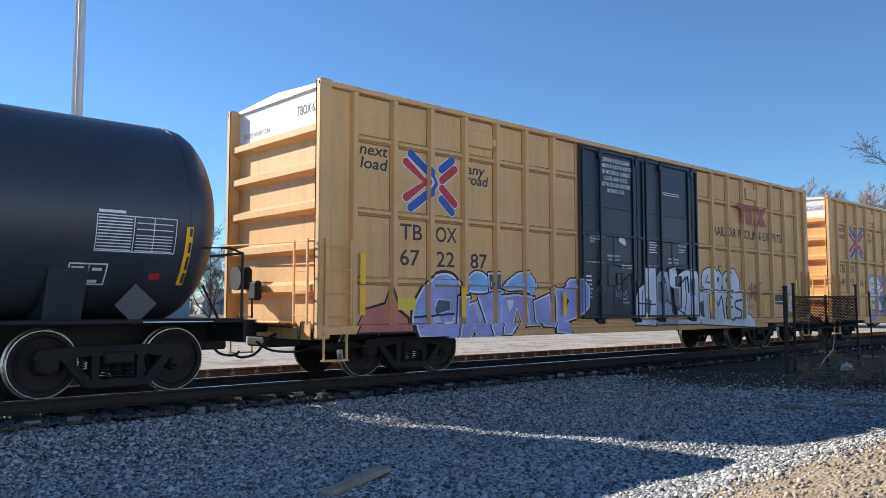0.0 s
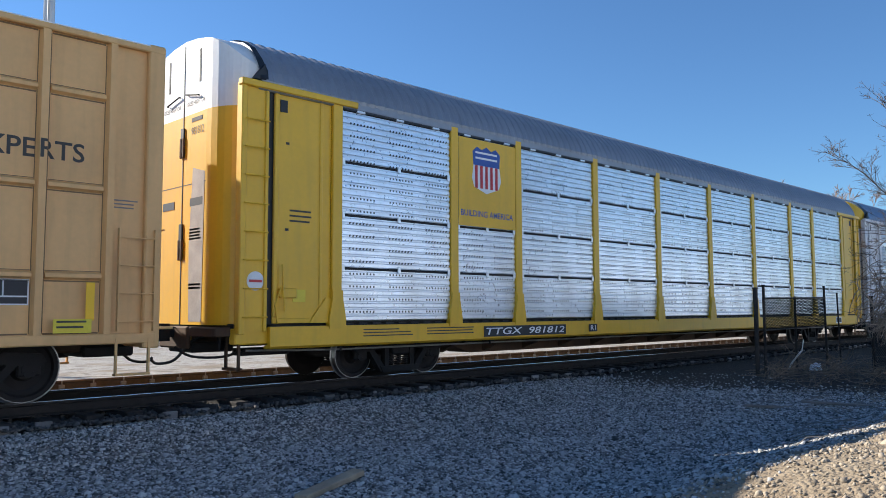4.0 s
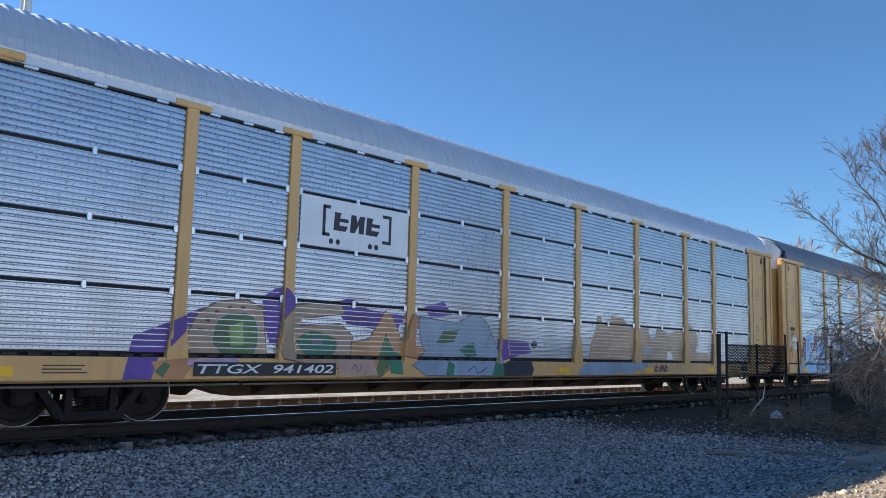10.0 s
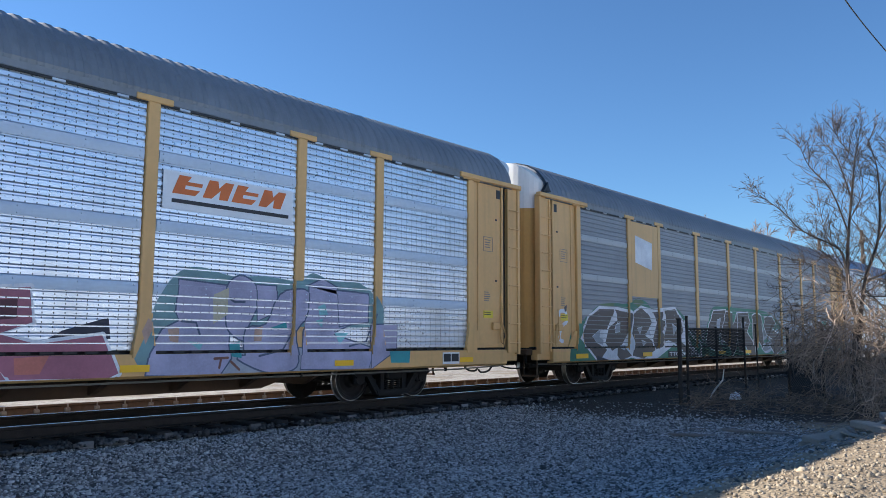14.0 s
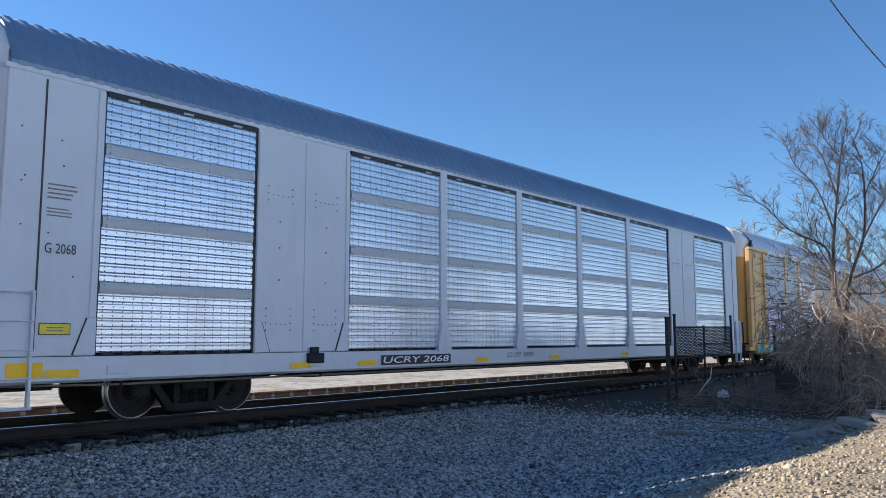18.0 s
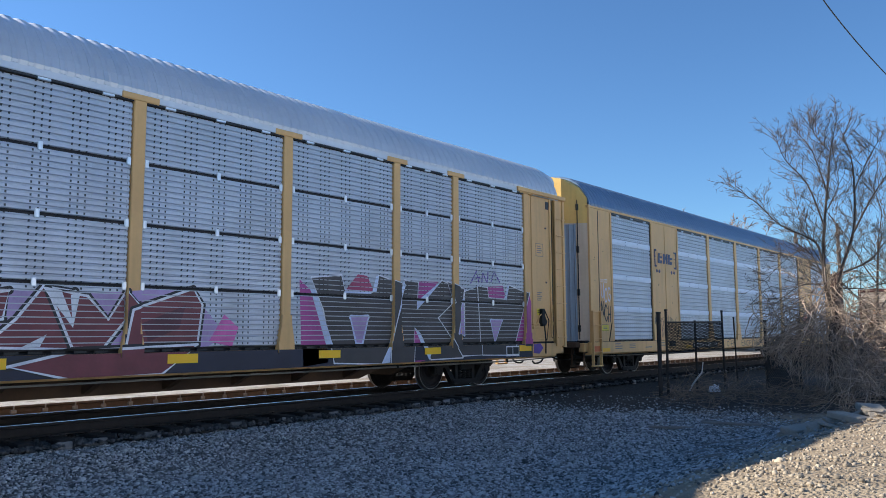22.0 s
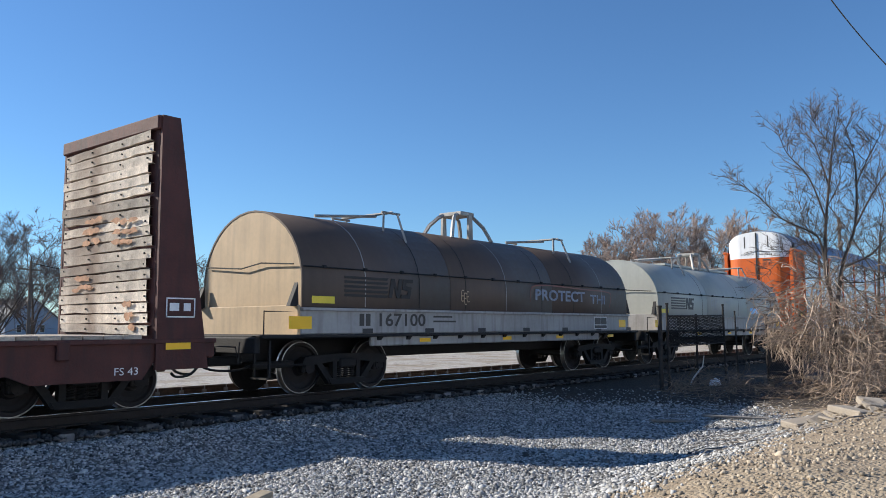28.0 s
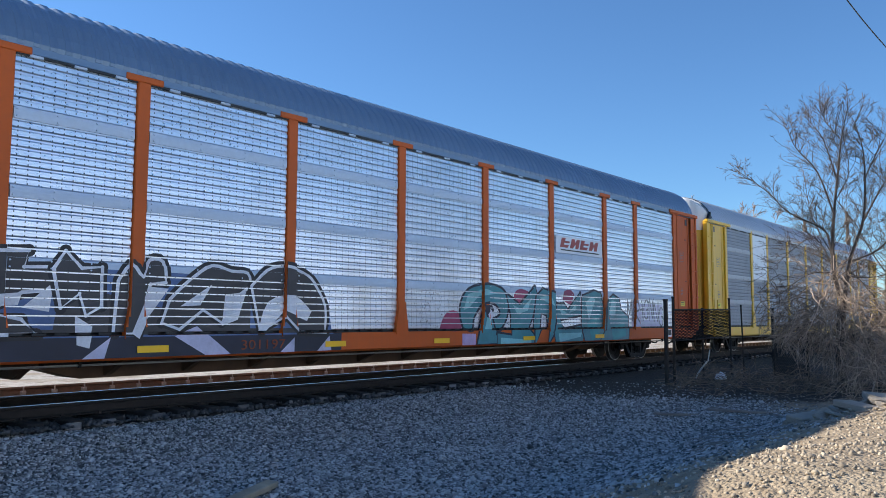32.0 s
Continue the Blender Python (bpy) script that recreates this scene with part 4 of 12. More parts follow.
        if kind == "B":
            for sy in (-1, 1):
                g = Geo().prism([(-0.145, sy * 0.99), (0.035, sy * 1.275), (0.055, sy * 1.262), (-0.125, sy * 0.977)], 1.0, 4.26, "z")
                for f in (0.10, 0.48, 0.90):
                    cx_, cy_ = -0.145 + 0.18 * f, 0.99 + 0.285 * f
                    g.prism([(cx_ - 0.016, sy * (cy_ - 0.024)), (cx_ - 0.034, sy * (cy_ + 0.004)), (cx_ + 0.016, sy * (cy_ + 0.028)), (cx_ + 0.02, sy * cy_)], 1.0, 4.26, "z")
                part("corner_plate", g, CORNER_BLUE, car, "blue-grey fluted corner plate", mend)
                part("door_rod", Geo().tube([(0.045, sy * 1.325, 1.05), (0.045, sy * 1.325, 4.95)], 0.016, 6), STEEL_DARK, car, "", mend)
                for z in (1.35, 2.35, 3.55, 4.75):
                    part("rod_guide", shared("rod_guide", lambda: Geo().box(-0.035, 0.035, -0.03, 0.03, -0.09, 0.09, 0.008).data("rod_guide", STEEL_DARK)), STEEL_DARK, car, "", mend @ Matrix.Translation((0.045, sy * 1.325, z)))
        part("weld_line", Geo().box(-0.163, -0.158, -0.78, 0.78, 3.28, 3.295), GREYTXT, car, "", mend)
        if kind == "A":
            rj = random.Random(int(u0))
            edge = ROOF[1:7]
            part("roof_seal", Geo().sheet([[(0.33 - rj.uniform(0.0, 0.03), y * 1.012, z + 0.012) for y, z in edge], [(0.40 + 0.05 * (5.73 - z) + rj.uniform(0.0, 0.07), y * 1.014, z + 0.014) for y, z in edge]]), BLACKP, car, "torn black seal along the roof's end", mend)
            for sy in (-1, 1):
                part("label_plate", Geo().box(-0.168, -0.160, min(sy * 0.28, sy * 0.70), max(sy * 0.28, sy * 0.70), 2.92, 3.05), DECAL_BLACK, car, "small black label plate", mend)
                for z in (3.75, 2.05):
                    part("seam_latch", Geo().box(-0.20, -0.165, min(sy * 0.015, sy * 0.07), max(sy * 0.015, sy * 0.07), z, z + 0.34, 0.01), UNDER, car, "", mend)
        if kind == "A":
            part("roof_gap", Geo().prism([(0.20, 4.86), (0.44, 4.86), (0.40, 5.12)], -1.60, -1.50, "y"), BLACKP, car, "torn dark gap at the roof corner", mend)
        part("door_handle", Geo().tube([(-0.17, -0.55, 4.72), (-0.20, -0.55, 4.72), (-0.20, -0.12, 4.80), (-0.17, -0.12, 4.80)], 0.013, 5).tube([(-0.17, 0.55, 4.72), (-0.20, 0.55, 4.72), (-0.20, 0.12, 4.80), (-0.17, 0.12, 4.80)], 0.013, 5), STEEL_DARK, car, "", mend)
        if turn == 0:
            for ys in (-0.12, 0.72) if kind == "A" else ():
                lettering("EXCESS HEIGHT CAR", 0.075, GREYTXT, car, -0.166, 4.60, ys, 0.60, face="end")
            lettering(endno or "", 0.13, GREYTXT, car, -0.166, 4.10, -0.28, 0.42, name="number", face="end") if endno else None
            for z0, z1, n_ in ((4.27, 4.38, 1), (2.35, 2.55, 4), (1.55, 1.66, 2)):
                gb = Geo()
                for i in range(n_):
                    zz = z1 - (z1 - z0) * i / n_
                    gb.box(-0.166, -0.162, -0.70 + random.uniform(0, 0.12), -0.28, zz - (z1 - z0) / n_ * 0.6, zz)
                part("small_print", gb, GREYTXT, car)
        # apron and steps
        g = Geo().box(-0.25, 0.5, -1.35, 1.35, 0.82, 0.97, 0.02).box(-0.28, -0.2, -0.5, 0.5, 0.62, 0.98, 0.03)
        for y in (-1.4, -1.02):
            g.box(0.10, 0.14, y - 0.02, y + 0.02, 0.30, 0.9)
        g.box(0.06, 0.18, -1.42, -1.0, 0.30, 0.34)
        part("end_platform", g, under, car, "", pose(xe, 0, 0, 0, 0, turn))
    ends_gear(car, L)
    truck(car, 3.7 if kind == "A" else 3.5, 0.42, 1.78, u0)
    truck(car, L - (3.7 if kind == "A" else 3.5), 0.42, 1.78, u0)
    # surface cells for paint on the near side
    for z0, z1, y in panel_rows(style):
        for a, b in panels:
            cells.append((a + 0.02, b - 0.02, z0 + 0.003, z1 - 0.003, y))
    for x in xs:
        cells.append((x - postw / 2, x + postw / 2, 0.92, 4.7, -1.626))
        cells += [(x + sg_ * (postw / 2 + flare / 2) - flare / 2, x + sg_ * (postw / 2 + flare / 2) + flare / 2, 0.92, 1.09, -1.626) for sg_ in (-1, 1)]
        cells += [(x + sg_ * (postw / 2 + flare / 4) - flare / 4, x + sg_ * (postw / 2 + flare / 4) + flare / 4, 1.09, 1.24, -1.626) for sg_ in (-1, 1)]
    cells.append((0.55, L - 0.55, 0.655, 0.97, -1.60))
    if kind == "A":
        cells += [(0.70, 1.5, 1.1, 4.7, -1.535), (L - 1.5, L - 0.70, 1.1, 4.7, -1.535)]
    else:
        cells += [(0.26, panels[0][0] - 0.16, 1.0, 4.75, -1.592), (panels[0][1], panels[1][0], 1.0, 4.75, -1.586), (panels[5][1], panels[6][0], 1.0, 4.75, -1.586)]
    return car, cells


# ---- paints of the cars ----
CORNER_BLUE = mat("blue_grey_plate", (0.22, 0.29, 0.37), 0.5, 0.2, 0.15, 1.0, streak=0.4, dirt_col=(0.14, 0.13, 0.12))
DOOR_FADED = mat("faded_tan_door", (0.60, 0.46, 0.33), 0.6, 0, 0.10, 0.8, streak=0.3, dirt_col=(0.36, 0.25, 0.16))
# end-door copy of rack yellow, dimmed in colour to offset the sun there
DOOR_DIMMED = mat("dimmed_end_door", (0.62, 0.345, 0.105), 0.7, 0, 0.12, 0.8, streak=0.4, dirt_col=(0.26, 0.14, 0.06))
DOOR_OCHRE = mat("ochre_door_top", (0.76, 0.47, 0.12), 0.5, 0, 0.10, 0.8, streak=0.3, dirt_col=(0.40, 0.24, 0.08))
TTX_TAN = mat("tan_yellow_paint", (0.76, 0.435, 0.175), 0.55, 0, 0.10, 0.8, streak=0.22, dirt_col=(0.30, 0.17, 0.07))
RACK_YELLOW = mat("rack_yellow_paint", (0.74, 0.43, 0.165), 0.5, 0, 0.10, 0.8, streak=0.25, dirt_col=(0.33, 0.19, 0.07))
ARMOUR = mat("bright_yellow_paint", (0.80, 0.455, 0.025), 0.42, 0, 0.08, 0.8, streak=0.18, dirt_col=(0.40, 0.24, 0.05))
ORANGE = mat("orange_paint", (0.60, 0.105, 0.007), 0.62, 0, 0.10, 0.8, streak=0.25, dirt_col=(0.35, 0.10, 0.03))
RACK_WHITE = mat("white_rack_paint", (0.60, 0.62, 0.67), 0.45, 0, 0.06, 0.8, streak=0.15, dirt_col=(0.45, 0.42, 0.38))
RACK_GREYW = mat("grey_white_paint", (0.62, 0.61, 0.62), 0.5, 0, 0.08, 0.8, streak=0.3, dirt_col=(0.36, 0.31, 0.28))
END_WHITE = mat("white_end_paint", (0.78, 0.78, 0.78), 0.5, 0, 0.08, 0.8, streak=0.25, dirt_col=(0.45, 0.42, 0.38))
ROOF_GREY = mat("galvanised_roof", (0.50, 0.52, 0.56), 0.45, 0.35, 0.10, 0.6, streak=0.2, dirt_col=(0.30, 0.30, 0.30))
ROOF_LIGHT = mat("galvanised_roof_light", (0.62, 0.64, 0.68), 0.42, 0.35, 0.08, 0.6)
ROOF_STEEL = mat("grey_ribbed_roof", (0.27, 0.285, 0.32), 0.42, 0.4, 0.14, 0.6, streak=0.3, dirt_col=(0.18, 0.18, 0.20))
ROOF_BLUE = mat("galvanised_roof_bluish", (0.17, 0.25, 0.36), 0.42, 0.35, 0.10, 0.6, streak=0.2, dirt_col=(0.24, 0.27, 0.32))
ROOF_DARK = mat("weathered_roof", (0.22, 0.24, 0.27), 0.55, 0.3, 0.15, 0.6, streak=0.3, dirt_col=(0.12, 0.12, 0.12))
STRIP = mat("galvanised_strip", (0.78, 0.81, 0.85), 0.36, 0.7, 0.10, 1.0)
STRIP_DULL = mat("dull_strip", (0.44, 0.45, 0.47), 0.5, 0.3, 0.14, 1.0)
PANEL_UP = perforated("perforated_bright", (0.70, 0.75, 0.82), 0.075, 0.2175, (0.017, 0.017), 0.9)
PANEL_FINE = perforated("perforated_fine", (0.44, 0.48, 0.545), 0.085, 0.0870, (0.007, 0.006))
PANEL_PLAID = perforated("perforated_plaid", (0.47, 0.50, 0.56), 0.105, 0.0870, (0.013, 0.016), 0.53, 0.45, 0.5)
PANEL_DASH = perforated("perforated_dash", (0.64, 0.69, 0.77), 0.15, 0.0625, (0.008, 0.012))
PANEL_GREY = perforated("perforated_grey", (0.28, 0.29, 0.32), 0.16, 0.0625, (0.006, 0.011), 0, 0.5, 0.35)
PANEL_SOFT = perforated("perforated_soft", (0.45, 0.50, 0.57), 0.13, 0.0625, (0.009, 0.012), 0, 0.45, 0.45)
DOOR_BLUE = mat("dark_blue_door", (0.013, 0.020, 0.034), 0.42, 0, 0.25, 1.5, dirt=0.25, dirt_col=(0.035, 0.036, 0.042))
TANK_BLACK = mat("tank_black", (0.041, 0.047, 0.060), 0.40, 0, 0.2, 1.0, streak=0.25, dirt_col=(0.04, 0.04, 0.045))
RED_BROWN = mat("oxide_red_paint", (0.080, 0.025, 0.020), 0.75, 0, 0.35, 1.8, 0.3, 25, streak=0.65, dirt_col=(0.030, 0.018, 0.017))
RUST_STAIN = mat("rust_stain", (0.42, 0.235, 0.14), 0.9, 0, 0.4, 9)
PLANK = mat("weathered_plank", (0.56, 0.485, 0.40), 0.9, 0, 0.5, 3, 0.9, 70, dirt=0.8, dirt_col=(0.17, 0.105, 0.07), rand=0.4)
TIMBER = mat("fresh_timber", (0.62, 0.48, 0.28), 0.8, 0, 0.15, 4)
WORN_BLUE = mat("worn_lettering", (0.25, 0.28, 0.34), 0.7, 0, 0.45, 6)
HOOD_TAN = mat("dusty_hood", (0.098, 0.068, 0.052), 0.55, 0.1, 0.18, 0.7, streak=0.3, dirt_col=(0.13, 0.092, 0.062))
HOOD_GREY = mat("grey_hood", (0.40, 0.405, 0.365), 0.5, 0.15, 0.10, 0.7, streak=0.3, dirt_col=(0.30, 0.30, 0.28))
COIL_WHITE = mat("grimy_white_beam", (0.34, 0.33, 0.32), 0.6, 0, 0.18, 1.0, streak=0.6, dirt_col=(0.13, 0.11, 0.095))
# dusty tan for the brown coil car's ends, sunlight put into the colour
COIL_TAN = mat("dusty_lit_tan", (0.50, 0.37, 0.23), 0.65, 0, 0.15, 1.0, streak=0.4, dirt_col=(0.25, 0.2, 0.15))
DECAL_BLACK = mat("decal_black", (0.02, 0.02, 0.025), 0.5)
DECAL_RED = mat("decal_red", (0.55, 0.03, 0.035), 0.5)
DECAL_FADED = mat("decal_faded_red", (0.42, 0.09, 0.075), 0.6)
DECAL_BLUE = mat("decal_blue", (0.03, 0.09, 0.35), 0.5)
DECAL_ORANGE = mat("decal_orange", (0.70, 0.16, 0.03), 0.5)
DECAL_YELLOW = mat("decal_yellow", (0.80, 0.62, 0.05), 0.5)
SIGN_WHITE = mat("sign_white", (0.75, 0.77, 0.80), 0.45, 0.1, 0.08)

STRIP_PALE = mat("pale_band", (0.70, 0.77, 0.86), 0.6, 0.2, 0.12, 1.0)
STRIP_SOFT = mat("pale_blue_band", (0.56, 0.65, 0.76), 0.6, 0.25, 0.12, 1.0)
SP = {n: paint(n, c) for n, c in dict(
    black=(0.012, 0.012, 0.016), white=(0.72, 0.73, 0.78), blue=(0.12, 0.30, 0.72), lilac=(0.34, 0.34, 0.66), sky=(0.22, 0.47, 0.80), 
    salmon=(0.52, 0.16, 0.12), pink=(0.60, 0.12, 0.36), teal=(0.03, 0.30, 0.33), green=(0.03, 0.17, 0.11), grey=(0.16, 0.17, 0.19),
    orange=(0.50, 0.24, 0.10), purple=(0.12, 0.06, 0.30), brown=(0.19, 0.08, 0.06), slate=(0.07, 0.10, 0.17), ash=(0.33, 0.36, 0.43), crimson=(0.35, 0.05, 0.12),
    mint=(0.22, 0.52, 0.55), cream=(0.55, 0.50, 0.36), magenta=(0.38, 0.06, 0.25), pale=(0.52, 0.50, 0.66), violet=(0.40, 0.28, 0.50), navy=(0.03, 0.05, 0.16), redline=(0.50, 0.05, 0.06), plum=(0.13, 0.05, 0.10), ink=(0.012, 0.015, 0.035), denim=(0.08, 0.14, 0.30), char=(0.045, 0.042, 0.045),
    mauvepink=(0.50, 0.36, 0.56), tanpaint=(0.40, 0.28, 0.18), leaf=(0.09, 0.16, 0.06), lime=(0.24, 0.36, 0.10), haze=(0.26, 0.35, 0.46), salmonpale=(0.48, 0.31, 0.24),
    mauvemid=(0.24, 0.13, 0.20), rose=(0.36, 0.12, 0.17), wine=(0.095, 0.020, 0.035), redmid=(0.42, 0.05, 0.075), lilacpale=(0.37, 0.36, 0.51), tealhaze=(0.16, 0.29, 0.31),
    umber=(0.080, 0.055, 0.052), whitepink=(0.62, 0.60, 0.72), wine2=(0.17, 0.035, 0.045), soot=(0.052, 0.047, 0.048), whiteblue=(0.55, 0.62, 0.80), tealmid=(0.055, 0.24, 0.28), faded=(0.50, 0.31, 0.17), worn_rose=(0.20, 0.075, 0.06)).items()}


def rect(x0, x1, z0, z1):
    return [(x0, z0), (x1, z0), (x1, z1), (x0, z1)]


def plate_text(car, text, x0, x1, z0, z1, y=-1.619, fg=None, bg=None, slant=0.0):
    """A number board: light figures on a dark plate."""
    b = mark(car, x0, x1, z0, z1, bg or DECAL_BLACK, y, "number_board", "black number board with white figures")
    h = z1 - z0
    lettering(text, h * 0.66, fg or WHITEP, b, x0 + 0.06, z0 + h * 0.2, y - 0.007, width=(x1 - x0) - 0.12, name="number", slant=slant, bold=0.012)


def notice_plate(car, x0, x1, z0, z1, y=-1.588):
    """A yellow notice in a dark border with lines of small print."""
    b = mark(car, x0, x1, z0, z1, DECAL_BLACK, y, "notice", "yellow notice plate in a black border")
    mark(b, x0 + 0.012, x1 - 0.012, z0 + 0.012, z1 - 0.012, DECAL_YELLOW, y - 0.006, "field")
    for f in (0.36, 0.62):
        mark(b, x0 + 0.10, x1 - 0.10, z0 + f * (z1 - z0) - 0.008, z0 + f * (z1 - z0) + 0.008, DECAL_GREY, y - 0.010, "print_line")


def reflectors(car, xs, z0=0.70, z1=0.80, w=0.45, y=-1.616):
    for x in xs:
        mark(car, x, x + w, z0, z1, REFLECT, y)


# ---- black tank car ----
def tank_car(u0, L=17.0):
    car = new_car("tank_car", "black steel tank car with white stencilled panels", u0, "tank car")
    r, cz = 1.52, 2.54
    prof = [(0.22, 0.001)] + [(0.95 - 0.73 * math.cos(a), r * math.sin(a)) for a in np.linspace(0.12, math.pi / 2, 9)]
    prof += [(L - x, q) for x, q in prof[::-1]]
    part("tank_shell", Geo().lathe_x(prof, 0, cz, 48), TANK_BLACK, car, smooth=True)
    for x in (1.0, 4.7, 8.5, 12.3, 16.0):
        part("weld_band", Geo().lathe_x([(x - 0.02, r + 0.001), (x - 0.02, r + 0.006), (x + 0.02, r + 0.006), (x + 0.02, r + 0.001)], 0, cz, 48), TANK_BLACK, car)
    part("manway", Geo().tube([(8.5, 0, cz + r - 0.05), (8.5, 0, cz + r + 0.35)], 0.4, 16).box(7.6, 9.4, -0.7, 0.7, cz + r + 0.1, cz + r + 0.15), STEEL_DARK, car)
    for x0, x1 in ((0.1, 4.3), (L - 4.3, L - 0.1)):
        part("stub_sill", Geo().box(x0, x1, -0.32, 0.32, 0.62, 1.05, 0.03).box(x0, x0 + (0.9 if x0 < 1 else 0) + (x1 - x0 if x0 > 1 else 0), -1.45, 1.45, 1.0, 1.06, 0.01), STEEL_DARK, car)
    for x in (2.6, L - 2.6):
        part("saddle", Geo().prism([(-1.05, 1.0), (1.05, 1.0), (1.32, 1.75), (0.9, 1.25), (0.0, 1.02), (-0.9, 1.25), (-1.32, 1.75)], x - 0.25, x + 0.25, "x"), TANK_BLACK, car)
    for xe, turn in ((0, 0), (L, 180)):
        g = Geo()
        for y in (-1.4, 1.4):
            g.tube([(0.12, y, 1.05), (0.12, y, 2.05), (0.35, y, 2.12), (0.8, y, 2.10)], 0.022, 6)
            g.tube([(0.5, y, 1.05), (0.75, y * 0.98, 1.55)], 0.02, 6)
        g.tube([(0.12, -1.4, 2.05), (0.12, 1.4, 2.05)], 0.022, 6)
        part("handrail", g, BLACKP, car, "", pose(xe, 0, 0, 0, 0, turn))
        g = Geo().box(0.06, 0.12, -1.45, 1.45, 0.70, 1.02, 0.01)
        for y in (-1.42, -1.05):
            g.box(0.2, 0.24, y - 0.02, y + 0.02, 0.35, 1.0)
        g.box(0.16, 0.28, -1.44, -1.03, 0.35, 0.38)
        part("end_sill", g, STEEL_DARK, car, "", pose(xe, 0, 0, 0, 0, turn))
    ends_gear(car, L)
    truck(car, 1.75, 0.46, 1.82, u0)
    truck(car, L - 1.82, 0.46, 1.82, u0)

    def on_shell(name, x0, x1, z0, z1, material, label=""):
        rows = []
        for z in np.linspace(z0, z1, 5):
            y = -math.sqrt(max(0.01, (r + 0.006) ** 2 - (z - cz) ** 2))
            rows.append([(x0, y, z), (x1, y, z)])
        return part(name, Geo().sheet(rows), material, car, label)

    e = -u0
    for z in (1.98, 2.46):
        on_shell("stencil_line", 3.72 + e, 4.82 + e, z, z + 0.015, WHITEP)
    for k in range(11):
        z = 2.00 + k * 0.042
        on_shell("stencil_line", 3.74 + e, 4.20 + e, z, z + 0.016, WHITEP)
        if k % 2 or k < 6:
            on_shell("stencil_line", 4.26 + e, 4.78 + e, z, z + 0.014, WHITEP)
    for x in (3.72, 4.22, 4.50, 4.82):
        on_shell("stencil_line", x + e, x + 0.012 + e, 1.98, 2.47, WHITEP)
    on_shell("stencil_line", 3.74 + e, 4.10 + e, 2.50, 2.54, WHITEP)
    for x0, x1, z0, z1 in ((3.44, 3.95, 1.53, 1.55), (3.44, 3.95, 1.80, 1.82), (3.44, 3.46, 1.53, 1.82), (3.93, 3.95, 1.53, 1.82), (3.70, 3.71, 1.62, 1.82),
                           (3.48, 3.64, 1.72, 1.77), (3.48, 3.60, 1.66, 1.69), (3.75, 3.88, 1.72, 1.76), (3.5, 3.85, 1.56, 1.60)):
        on_shell("stencil_line", x0 + e, x1 + e, z0, z1, WHITEP)
    on_shell("reflector", 4.98 + e, 5.08 + e, 1.55, 2.38, REFLECT)
    on_shell("warning_tag", 4.55 + e, 4.70 + e, 1.62, 1.71, DECAL_RED)
    g = Geo().prism([(4.02 + e, 1.25), (4.30 + e, 1.55), (4.60 + e, 1.28), (4.30 + e, 0.98)], -1.42, -1.40, "y")
    part("placard_holder", g, TANK_BLACK, car)
    bars(car, 4.4 + e, 5.5 + e, 0.985, 1.03, 1, WHITEP, -1.46)
    return car


